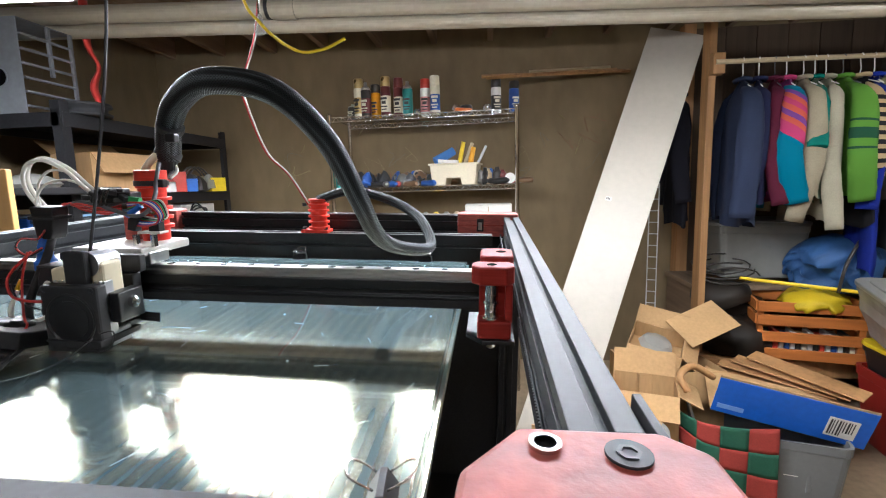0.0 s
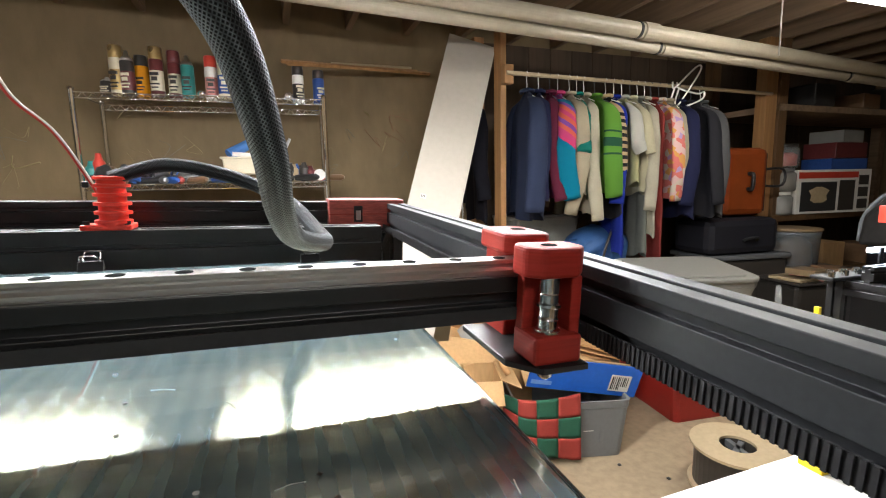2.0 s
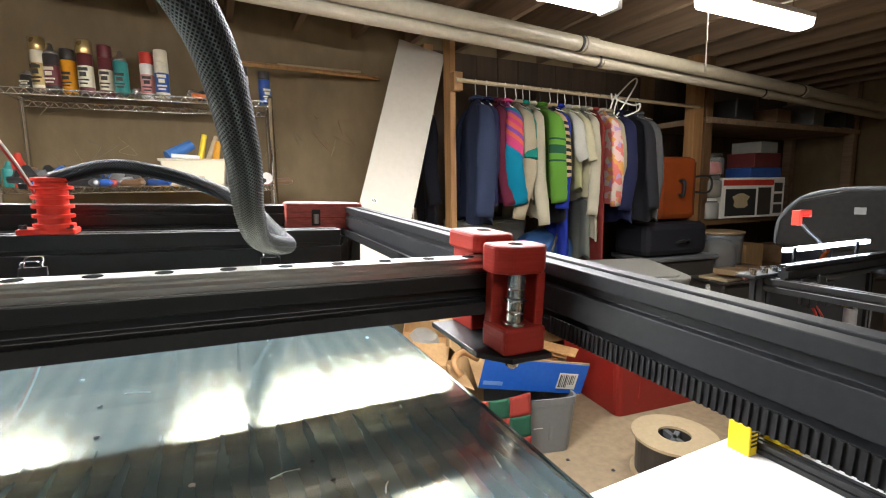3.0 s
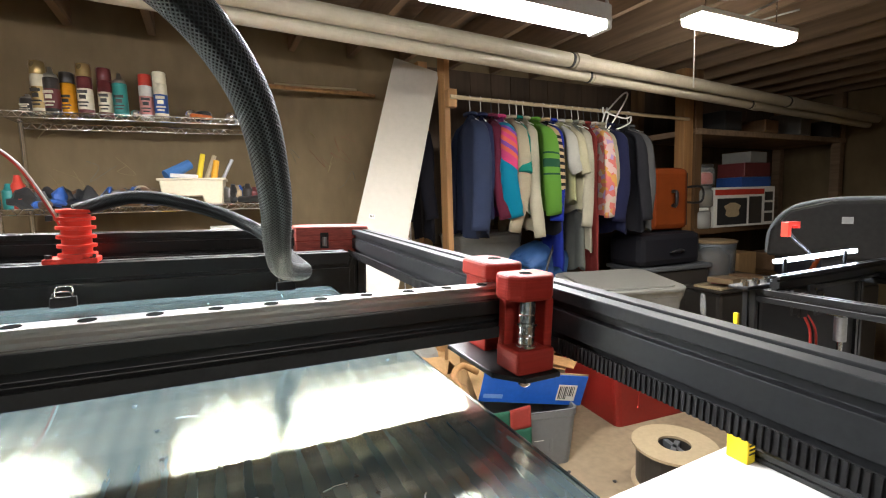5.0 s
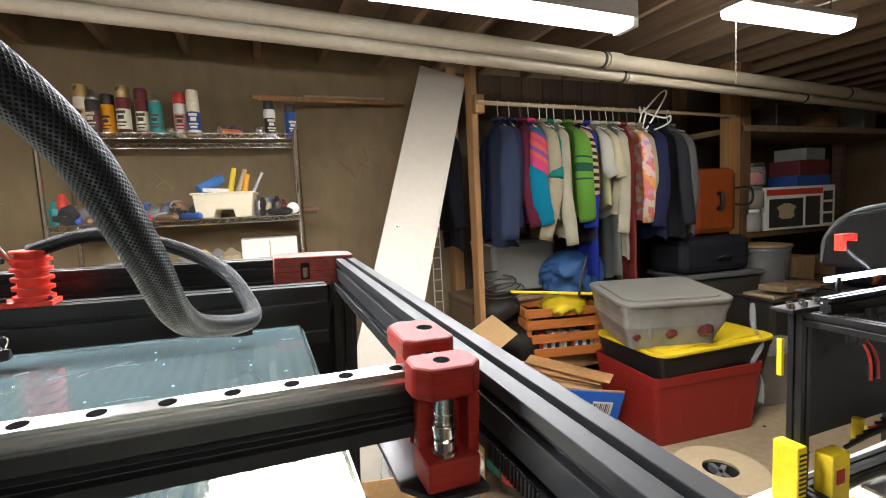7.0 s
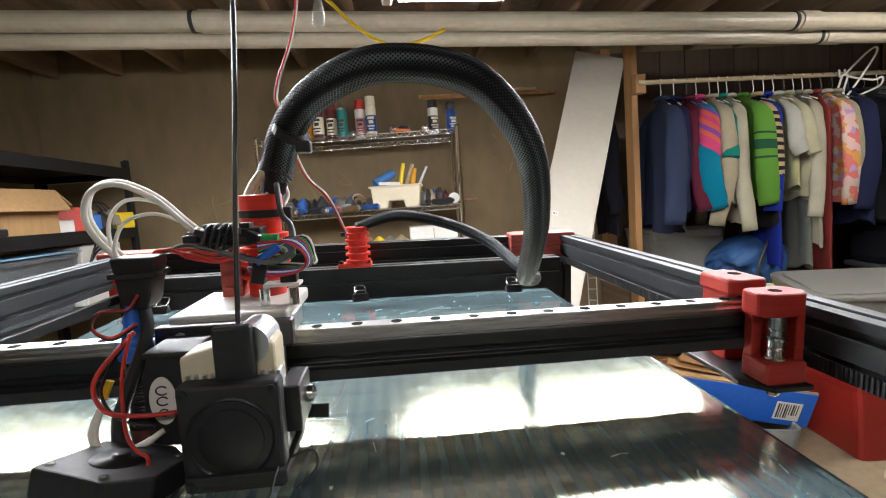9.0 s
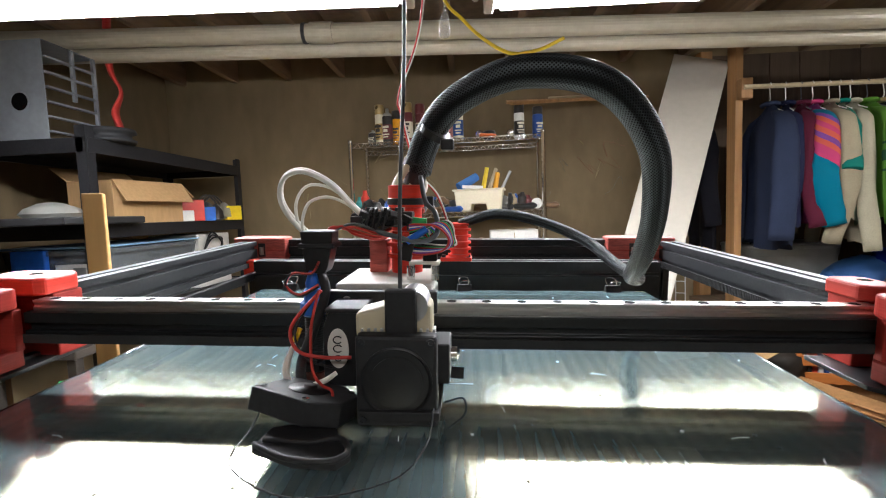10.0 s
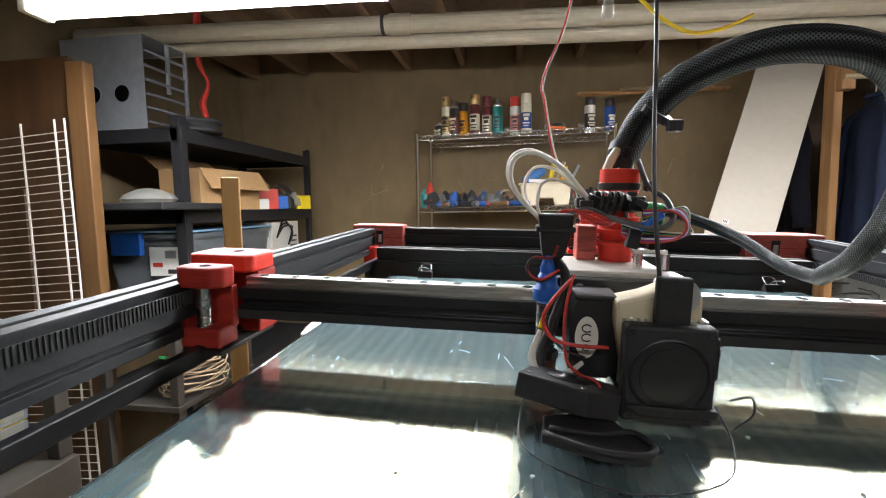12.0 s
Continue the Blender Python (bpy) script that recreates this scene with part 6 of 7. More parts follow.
def garment(x, length, half, mat, label, sleeve=0.5, trim=None, turn=0.0, puff=1.0, hood=False, z=1.872, y=2.335):
    """A garment hanging from a rod: body with folds, two sleeves, hanger."""
    t = thing("hanging_garment", pose(x, y, z, 0, 0, turn), label, "clothes", "clothes on the rod")
    rnd = random.Random(int(x * 1000))
    ph = rnd.uniform(0, 6)
    seg, rows = 36, 20
    bm = B()
    rings = []
    for j in range(rows + 1):
        s = j / rows
        d = s * length
        w = (0.055 + (half - 0.055) * min(1, d / 0.11)) * (1 + 0.16 * max(0, s - 0.2))
        th = (0.012 + 0.030 * min(1, d / 0.12)) * puff
        ring = []
        for k in range(seg):
            q = 2 * math.pi * k / seg
            fold = 1 + (0.12 + 0.42 * s) * math.sin(6 * q + ph + 1.2 * s) * abs(math.sin(q)) + 0.16 * s * math.sin(11 * q + 2 * ph)
            zz = -d + (0.020 * math.sin(3 * q + ph) if j == rows else 0)
            ring.append(bm.verts.new((th * math.sin(q) * fold, w * math.cos(q), zz)))
        rings.append(ring)
    for p, q in zip(rings, rings[1:]):
        for k in range(seg):
            bm.faces.new((p[k], q[k], q[(k + 1) % seg], p[(k + 1) % seg])).smooth = True
    bm.faces.new(rings[0])
    wrinkle(bm, ph)
    part("body", bm, mat, t)
    if sleeve:
        for s in (-1, 1):
            bm = B()
            line = smooth_line([(0.0, s * 0.07, -0.035), (-0.012, s * (half - 0.01), -0.125), (-0.030, s * (half + 0.050), -0.20 - sleeve * 0.42), (-0.022 + rnd.uniform(-0.06, 0.04), s * (half + 0.05 + rnd.uniform(-0.05, 0.05)), -0.16 - sleeve * rnd.uniform(0.92, 1.06))], 8)

            def girth(u):
                return (0.018 + 0.036 * math.sin(math.pi * 0.62 * u ** 0.8) - 0.006 * u) * puff
            sweep(bm, line, girth, 16, 0.45, uv=True)
            wrinkle(bm, ph + s)
            part("sleeve", bm, trim or mat, t)
    part("collar", sweep(B(), [(0.035 * math.sin(q), 0.055 * math.cos(q), 0.012) for q in (k * 0.7 for k in range(9))], 0.012, 6), trim or mat, t)
    if hood:
        part("hood", lathe(B(), [(0.02, -0.10), (0.07, -0.06), (0.075, 0.0), (0.05, 0.03), (0.02, 0.04)], 12, pose(0.03, 0, 0)), trim or mat, t)
    hk = sweep(B(), smooth_line([(0, -0.16, -0.05), (0, 0, 0.01), (0, 0.0, 0.05), (0, 0.012, 0.108), (0, 0.0, 0.128), (0, -0.015, 0.116)], 5), 0.0028, 6)
    part("hanger", hk, WHITEPL if rnd.random() < 0.6 else GREYWIRE, t)
    return t


DNAVY = cloth("navy_wool", (0.014, 0.017, 0.053))
GAR = (
    (1.50, 0.78, 0.22, cloth("black_coat", (0.009, 0.009, 0.014)), "long dark coat on a hanger", 0.5, None, 0, 1.0),
    (1.67, 0.72, 0.24, cloth("blue_grey_jacket", (0.026, 0.036, 0.072)), "slate blue jacket on a hanger", 0.56, None, -12, 1.25),
    (1.75, 0.66, 0.22, DNAVY, "navy jacket on a hanger", 0.52, None, -6, 1.0),
    (1.83, 0.55, 0.20, cloth("maroon_knit", (0.105, 0.012, 0.031)), "maroon knitted top on a hanger", 0.48, None, 4, 0.9),
    (1.89, 0.62, 0.23, cloth("pink_shell", (0.46, 0.05, 0.12), (0.22, 0.05, 0.26)), "pink, purple and teal nylon ski jacket", 0.50, banded("ski_sleeve", ((0, MAG), (0.26, AQUA), (0.38, PUR), (0.42, COR), (0.46, MAG), (0.50, COR), (0.54, PUR), (0.58, COR), (0.62, MAG), (0.70, AQUA)), 0.25), -10, 1.15),
    (1.975, 0.64, 0.21, cloth("cream_knit", (0.384, 0.329, 0.223)), "cream knitted sweater on a hanger", 0.56, None, -8, 1.0),
    (2.03, 0.60, 0.20, cloth("sage_fleece", (0.143, 0.205, 0.130)), "sage green fleece on a hanger", 0.20, cloth("jade_trim", (0.006, 0.174, 0.136)), 0, 1.0),
    (2.085, 0.74, 0.19, cloth("off_white_cotton", (0.44, 0.40, 0.29)), "off-white cotton sweatshirt on a hanger", 0.66, None, 5, 0.85),
    (2.17, 0.60, 0.23, cloth("lime_fleece", (0.099, 0.248, 0.031)), "lime green pullover with dark stripes", 0.50, banded("lime_sleeve", ((0, LIME), (0.40, INK), (0.415, LIME), (0.46, INK), (0.53, LIME), (0.58, INK), (0.595, LIME))), -6, 1.25),
    (2.255, 0.72, 0.19, cloth("dark_striped", (0.012, 0.012, 0.015)), "black cardigan with pale stripes", 0.48, banded("striped_sleeve", tuple((0.16 + 0.03 * k, (0.012, 0.012, 0.015) if k % 2 else (0.42, 0.30, 0.16)) for k in range(24))), 0, 0.9),
    (2.32, 1.05, 0.20, cloth("royal_blue", (0.012, 0.028, 0.279)), "long royal blue robe on a hanger", 0.55, None, 0, 0.95),
    (2.385, 0.55, 0.19, cloth("pale_yellow", (0.422, 0.409, 0.211)), "pale yellow blouse on a hanger", 0.20, cloth("white_blouse", (0.434, 0.422, 0.372)), 5, 1.0),
    (2.455, 0.60, 0.19, cloth("ivory_shirt", (0.45, 0.41, 0.27)), "ivory shirt on a hanger", 0.22, None, -5, 0.9),
    (2.515, 1.08, 0.15, cloth("grey_trousers", (0.186, 0.192, 0.161)), "grey-green trousers folded over a hanger", 0, None, 0, 0.8),
    (2.575, 0.86, 0.18, cloth("cream_dress", (0.409, 0.372, 0.279)), "cream dress on a hanger", 0.60, None, 4, 0.85),
    (2.63, 1.06, 0.15, cloth("red_trousers", (0.248, 0.037, 0.031)), "red trousers on a hanger", 0, None, 0, 0.75),
    (2.70, 0.66, 0.20, floral("floral_print"), "floral patterned jacket in pink and pale blue", 0.52, None, -4, 1.0),
    (2.775, 0.56, 0.19, cloth("cream_blouse", (0.397, 0.341, 0.236)), "cream blouse on a hanger", 0.42, None, 6, 0.9),
    (2.88, 0.80, 0.22, DNAVY, "navy coat on a hanger", 0.54, None, 0, 1.1),
    (2.99, 0.78, 0.22, cloth("charcoal_coat", (0.022, 0.022, 0.027)), "charcoal coat on a hanger", 0.54, None, 0, 1.1),
    (3.08, 0.74, 0.22, cloth("grey_coat", (0.10, 0.10, 0.10)), "pale grey lined coat on a hanger", 0.50, None, 0, 0.9),
)
for i, (x, ln, hf, mt, lb, sl, tr, tn, pf) in enumerate(GAR):
    g = garment(x, ln * (1 + 0.05 * math.sin(i * 2.3)), hf, mt, lb, sl, tr, tn - 12 + 11 * math.sin(i * 1.7), pf, y=2.72 if i == 0 else 2.335, z=1.872 - 0.02 * abs(math.sin(i * 3.1)))
for k in range(2):
    hg = thing("empty_hanger", pose(2.80 + 0.04 * k, 2.32, 1.985), "white plastic hanger hung askew on the rod", "hanger", "empty hangers")
    part("frame", sweep(B(), smooth_line([(0.0, 0.0, 0.012), (0.01, -0.01, -0.03), (0.12, -0.06, 0.09 - 0.16 * k), (0.16, -0.08, 0.11 - 0.17 * k), (0.15, -0.07, 0.05 - 0.16 * k), (0.02, -0.02, -0.16), (-0.02, -0.01, -0.13), (0.01, -0.01, -0.03)], 5), 0.006, 7), WHITEPL, hg)

tote("clear_tote", pose(1.96, 2.72, 0.76, 0, 0, -4), 0.25, 0.20, 0.32, FROST, FROST, "frosted clear storage tote behind the clothes", "frosted lid")
BLUEBAGM = cloth("blue_tarp", (0.05, 0.13, 0.32), rough=0.5)
bm = lathe(B(), [(0.17, 0), (0.20, 0.02), (0.21, 0.05), (0.22, 0.09), (0.22, 0.13), (0.215, 0.17), (0.20, 0.21), (0.18, 0.25), (0.15, 0.28), (0.11, 0.30), (0.05, 0.31)], 72)
bmesh.ops.subdivide_edges(bm, edges=[e for e in bm.edges if abs(e.verts[0].co.z - e.verts[1].co.z) > 0.004], cuts=2)
for v_ in bm.verts:
    q_ = v_.co.copy()
    v_.co += Vector((1, 0.8, 0.6)) * (0.060 * noise.noise(q_ * 7) + 0.045 * (0.3 - abs(noise.noise(q_ * 15))) + 0.022 * (0.3 - abs(noise.noise(q_ * 34))))
    v_.co = Vector((v_.co.x * 1.08, v_.co.y * 0.85, v_.co.z * 0.95))
bb = thing("blue_bag", pose(2.26, 2.42, 0.72), "crumpled blue tarpaulin carrier bag", "bag")
part("body", bm, BLUEBAGM, bb)
part("handle", sweep(B(), smooth_line([(-0.1, -0.2, 0.02), (-0.09, -0.22, 0.16), (-0.03, -0.2, 0.27), (0.02, -0.16, 0.30)], 5), 0.009, 6), DARKC, bb)
bench = thing("low_platform", pose(2.0, 2.62, 0), "low rough wooden platform under the clothes", "platform")
part("deck", box(B(), -0.55, 2.0, -0.32, 0.42, 0.30, 0.345, 0.004), WOOD, bench)
part("front_board", box(B(), -0.55, 0.75, -0.36, -0.322, 0.24, 0.345, 0.004), WOOD, bench)
for x in (-0.5, 0.7, 1.9):
    part("leg", box(B(), x, x + 0.08, -0.3, 0.3, 0, 0.30, 0.004), WOOD, bench)
part("shelf_frame", box(B(), -0.45, 0.55, -0.12, 0.38, 0.69, 0.72, 0.004), JOIST, bench)
for x in (-0.44, 0.5):
    part("leg", box(B(), x, x + 0.04, -0.1, 0.36, 0.345, 0.69, 0.003), JOIST, bench)

CRATEM = paint("orange_stained_wood", (0.45, 0.145, 0.03), 0.5, grain=50, stretch=(0.08, 1, 1), vary=0.25)
crate = thing("slatted_crate", pose(2.07, 2.36, 0.345, 0, 0, -14), "orange stained slatted wooden crate full of small boxes", "crate")
for zc in (0.045, 0.14, 0.235, 0.31):
    for y in (-0.15, 0.15):
        part("slat", box(B(), -0.25, 0.25, y - 0.008, y + 0.008, zc - 0.03, zc + 0.028, 0.003), CRATEM, crate)
    for x in (-0.25, 0.25):
        part("slat", box(B(), x - 0.008, x + 0.008, -0.14, 0.14, zc - 0.03, zc + 0.028, 0.003), CRATEM, crate)
for sx in (-1, 1):
    for sy in (-1, 1):
        part("corner_post", box(B(), sx * 0.232 - 0.016, sx * 0.232 + 0.016, sy * 0.132 - 0.010, sy * 0.132 + 0.010, 0, 0.335, 0.003), CRATEM, crate)
part("base", box(B(), -0.24, 0.24, -0.14, 0.14, 0.012, 0.022), CRATEM, crate)
CART = (WHITEPL, DARKC, CANRED, WHITEPL, NAVY, WHITEPL, DARKC, IVORY)
for k in range(16):
    single("small_carton", box(B(), -0.011, 0.011, -0.05, 0.05, 0, 0.10 + 0.02 * (k % 3), 0.001), CART[k % 8], "small boxed part packed in the crate", "carton", "cartons in the crate", m=pose(2.07, 2.36, 0.369, 0, 0, -14) @ pose(-0.20 + 0.027 * k, -0.07, 0))
bm = lathe(B(), [(0.05, 0), (0.13, 0.0), (0.165, 0.01), (0.17, 0.03), (0.15, 0.05), (0.12, 0.065), (0.08, 0.075), (0.03, 0.085)], 40)
for v_ in bm.verts:
    v_.co += Vector((1, 1, 0.7)) * (0.03 * noise.noise(v_.co * 14) + 0.022 * noise.noise(v_.co * 33))
single("yellow_cloth", bm, cloth("yellow_raincloth", (0.78, 0.56, 0.02), rough=0.45), "crumpled yellow plastic cloth lying on the crate", "cloth", m=pose(2.10, 2.30, 0.655, 8, 0, 0) @ Matrix.Diagonal((1.0, 0.8, 1, 1)))
single("yellow_stick", cyl(B(), (1.72, 2.34, 0.80), (2.42, 2.16, 0.73), 0.010, seg=10), YELLOWPL, "long yellow stick lying across the crate", "stick")
single("white_tube", sweep(B(), smooth_line([(2.30, 2.16, 0.70), (2.31, 2.06, 0.60), (2.28, 2.02, 0.30), (2.24, 2.0, 0.02)], 6), 0.008, 8), WHITEPL, "thin white tube hanging over the crate", "tube")
for k, (x, y, z, s) in enumerate(((1.72, 2.42, 0.345, 0.20), (1.80, 2.60, 0.50, 0.18), (1.70, 2.50, 0.60, 0.16))):
    bm = lathe(B(), [(0.5 * s, 0), (s, 0.05), (0.95 * s, 0.75 * s), (0.5 * s, s), (0.1 * s, 1.05 * s)], 16)
    for v_ in bm.verts:
        v_.co += Vector((1, 1, 0.7)) * 0.05 * noise.noise(v_.co * 8 + Vector((k, 0, 0)))
    single("dark_bag", bm, cloth("dark_leather", (0.035, 0.028, 0.022), rough=0.5), "slumped dark leather bag under the clothes", "bag", "dark bags", m=pose(x, y, z))
for k in range(4):
    single("dark_wire_loop", sweep(B(), [(1.70 + 0.16 * math.cos(q * 0.5 + k), 2.40 + 0.05 * k, 0.80 + 0.02 * k + 0.05 * math.sin(q * 0.5 + k)) for q in range(12)], 0.005, 5), DARKC, "loop of dark cable on the heap", "cable", "dark cable loops")
lad = thing("wire_ladder", pose(1.30, 2.62, 0.0, -6, 0, -20), "white coated narrow wire shelf standing by the post", "wire shelf")
for x in (0, 0.055):
    part("rod", cyl(B(), (x, 0, 0), (x, 0, 1.35), 0.004, seg=6), WHITECOAT, lad)
for k in range(18):
    part("rung", cyl(B(), (0, 0, 0.05 + k * 0.075), (0.055, 0, 0.05 + k * 0.075), 0.003, seg=5), WHITECOAT, lad)

# ---- bins in the middle of the floor ----
CLOUDY = paint("cloudy_clear_plastic", (0.36, 0.35, 0.32), 0.25, grain=9, vary=0.25, bump=0.04, alpha=0.72)
REDBIN = paint("red_bin_plastic", (0.30, 0.02, 0.015), 0.42, grain=60, vary=0.1, bump=0.08)
GREYLID = paint("grey_lid_plastic", (0.20, 0.195, 0.175), 0.45, grain=60, vary=0.08, bump=0.08)
GREYBIN = paint("grey_bin_plastic", (0.16, 0.165, 0.165), 0.45, grain=60, vary=0.08, bump=0.08)
tote("red_bin", pose(2.53, 1.80, 0, 0, 0, -7), 0.37, 0.28, 0.40, REDBIN, None, "large red plastic storage bin on the floor", "")
tote("black_bin", pose(2.58, 1.79, 0.27, 0, 0, -4), 0.41, 0.27, 0.245, BLACK, YELLOWPL, "black storage bin with yellow lid nested in the red bin", "bright yellow lid")
tote("clear_tote", pose(2.37, 1.80, 0.555, 5, 0, -18), 0.305, 0.24, 0.255, CLOUDY, GREYLID, "clear storage tote with grey lid full of toys", "grey plastic lid", taper=0.78)
for k in range(10):
    r = 0.026 + 0.012 * (k % 3)
    single("toy", lathe(B(), [(0.5 * r, 0), (r, 0.6 * r), (0.9 * r, 1.3 * r), (0.3 * r, 1.8 * r)], 10, pose(2.36, 1.76, 0.585, 5, 0, -18) @ pose(-0.22 + 0.048 * k, -0.16 + 0.05 * (k % 4), 0.02)), (MAROON, TEAL, TAN, NAVY, MAROON, PINKISH, TAN, TEAL, MAROON, WHITEPL)[k], "coloured plastic toy inside the clear tote", "toy", "toys in the tote")
film = single("plastic_wrap", sweep(B(), smooth_line([(2.86, 1.55, 0.72), (2.80, 1.50, 0.60), (2.86, 1.49, 0.50), (2.80, 1.51, 0.38), (2.86, 1.49, 0.28), (2.87, 1.50, 0.14)], 6), lambda s: 0.012 + 0.005 * math.sin(14 * s), 8, 0.2), CLEARPL, "twisted strip of clear plastic wrap on the bin", "plastic wrap")
can = thing("paint_can", pose(2.98, 1.80, 0), "old paint can splashed with paint", "paint can")
part("body", lathe(B(), [(0.08, 0), (0.084, 0.005), (0.084, 0.185), (0.087, 0.19), (0.08, 0.195)], 22), TIN, can)
part("label", lathe(B(), [(0.0848, 0.03), (0.0852, 0.035), (0.0852, 0.16), (0.0848, 0.165)], 22), TAN, can)
tote("clear_tote", pose(3.30, 1.80, 0, 0, 0, -12), 0.26, 0.20, 0.34, FROST, FROST, "frosted clear tote on the floor", "frosted lid")

gt = tote("grey_bin", pose(1.51, 1.715, 0, 0, 0, -16), 0.28, 0.215, 0.30, GREYBIN, None, "grey plastic storage bin with cloth and blue box", "")
part("price_label", box(B(), 0.05, 0.10, -0.2045, -0.1985, 0.14, 0.22), WHITEPL, gt, "white and blue price label")
QG, QR = cloth("green_knit", (0.03, 0.12, 0.07)), cloth("red_knit", (0.42, 0.06, 0.045))
quilt = thing("checked_blanket", pose(1.51, 1.715, 0, 0, 0, -16), "red and green checked knitted blanket draped over the bin", "blanket")


def drape(u, v):
    """A point of the hanging blanket: u along the bin, v down from the rim."""
    bend = max(0.0, -0.25 - u)
    low = 0.16 - 0.13 * min(1, (u + 0.42) / 0.40)
    return Vector((u + 0.4 * bend, -0.236 - 0.012 * math.sin(u * 21) * v + 1.5 * bend * bend - 0.02 * v, 0.345 + 0.02 * math.sin(u * 9) + (low - 0.345) * v))


for i in range(4):
    for j in range(3):
        bm, n = B(), 6
        front = [[bm.verts.new(drape(-0.40 + 0.105 * (i + p / n), (j + q / n) / 3)) for q in range(n + 1)] for p in range(n + 1)]
        back = [[bm.verts.new(w_.co + Vector((0, 0.008, 0))) for w_ in row] for row in front]
        for p in range(n):
            for q in range(n):
                bm.faces.new((front[p][q], front[p][q + 1], front[p + 1][q + 1], front[p + 1][q])).smooth = True
                bm.faces.new((back[p][q], back[p + 1][q], back[p + 1][q + 1], back[p][q + 1])).smooth = True
        rim = [(p, 0) for p in range(n)] + [(n, q) for q in range(n)] + [(p, n) for p in range(n, 0, -1)] + [(0, q) for q in range(n, 0, -1)]
        for (p, q), (p2, q2) in zip(rim, rim[1:] + rim[:1]):
            bm.faces.new((front[p][q], front[p2][q2], back[p2][q2], back[p][q]))
        part("knit_square", bm, QG if (i + j) % 2 == 0 else QR, quilt)
BLUECARD = colour("blue_printed_card", (0.015, 0.115, 0.52), 0.5)
bx = thing("blue_box", pose(1.59, 1.725, 0.405, 14, 9, -16) @ Matrix.Scale(0.92, 4), "opened blue cardboard box standing in the grey bin", "box")
part("panel", box(B(), -0.30, 0.30, -0.20, -0.196, -0.06, 0.13, 0.001), BLUECARD, bx)
part("panel", box(B(), -0.30, 0.30, -0.195, -0.191, 0.125, 0.14, 0.001), CARD, bx)
part("panel", box(B(), -0.30, 0.30, -0.196, 0.15, -0.064, -0.06, 0.001), CARD, bx)
lbl = part("label", box(B(), 0.14, 0.25, -0.2022, -0.2002, -0.03, 0.07), WHITEPL, bx, "white label with bar codes")
for k in range(9):
    part("bar", box(B(), 0.148 + 0.0105 * k, 0.148 + 0.0105 * k + (0.004 if k % 3 else 0.007), -0.2030, -0.2023, -0.02 if k < 5 else 0.0, 0.06), DARKC, lbl)
part("print_bars", box(B(), -0.28, -0.17, -0.2012, -0.2002, -0.035, -0.01), colour("pale_blue_print", (0.2, 0.35, 0.7)), bx)
for k in range(5):
    single("wood_scrap", box(B(), -0.24, 0.24, -0.05, 0.05, 0, 0.008, 0.002), WOOD, "thin orange wooden board scrap on the heap", "wood scrap", "wood scraps", m=pose(1.60 + 0.05 * k, 2.00 - 0.03 * k, 0.33 + 0.022 * k, 4 * k - 8, 6, -18 - 9 * k))
bag2 = single("brown_handle", sweep(B(), smooth_line([(1.16, 1.62, 0.44), (1.14, 1.66, 0.50), (1.22, 1.72, 0.52), (1.32, 1.74, 0.46)], 5), 0.016, 8), WOOD, "curved brown wooden handle in the heap", "handle")
carton_box(pose(1.02, 1.76, 0.22, 0, 0, -17), 0.14, 0.12, 0.20, "open brown cardboard box on a stack", angles=(48, 70, 25))
carton_box(pose(1.18, 2.10, 0.44, 18, 10, -24), 0.13, 0.11, 0.10, "small open cardboard box with bubble wrap")
single("bubble_wrap", lathe(B(), [(0.06, 0), (0.09, 0.02), (0.07, 0.05), (0.02, 0.06)], 9, pose(1.18, 2.10, 0.47, 18, 10, 0)), FROST, "crumpled clear bubble wrap in the box", "bubble wrap")
carton_box(pose(1.22, 2.06, 0.0, 0, 0, 8), 0.22, 0.18, 0.42, "tall brown cardboard box on the floor", flaps=False)
single("board_flap", box(B(), -0.15, 0.15, -0.10, 0.10, 0, 0.005, 0.001), CARD, "loose flap of brown cardboard", "cardboard", m=pose(1.43, 2.12, 0.60, 30, -18, 18))
single("support_box", box(B(), -0.15, 0.15, -0.17, 0.13, 0, 0.218, 0.003), CARD, "closed brown cardboard box on the floor", "cardboard box", m=pose(1.02, 1.80, 0, 0, 0, -17))
tote("clear_tote", pose(0.813, 1.462, 0, 0, 0, -17), 0.185, 0.122, 0.335, FROST, FROST, "low clear tote with lid under paper scraps", "pale translucent lid", latch=NAVY)
single("yellow_envelope", box(B(), -0.11, 0.11, -0.07, 0.07, 0, 0.006, 0.002), YELLOWPL, "yellow padded envelope on the tote", "envelope", m=pose(0.86, 1.50, 0.366, 2, 0, 20))
single("card_scrap", box(B(), -0.09, 0.09, -0.06, 0.06, 0, 0.004, 0.001), CARD, "scrap of cardboard on the tote", "cardboard", m=pose(0.90, 1.47, 0.376, -3, 4, -25))
amz = carton_box(pose(0.60, 1.07, 0.0, 0, 0, -14), 0.19, 0.15, 0.33, "opened brown shipping box with dark printed tape", angles=(55, 92, 52))
part("tape", box(B(), -0.18, 0.16, 0.1415, 0.1455, 0.335, 0.375), DARKC, amz, "dark printed packing tape")
for k in range(4):
    part("tape_print", box(B(), -0.18 + 0.07 * k, -0.15 + 0.07 * k, 0.1405, 0.1412, 0.343, 0.365), BLUEPL, amz)
orange = single("orange_case", box(B(), -0.02, 0.02, -0.10, 0.10, 0, 0.14, 0.006), colour("orange_case", (0.8, 0.22, 0.02)), "orange plastic case on the floor", "case", m=pose(0.30, 1.05, 0, 0, 0, 0))
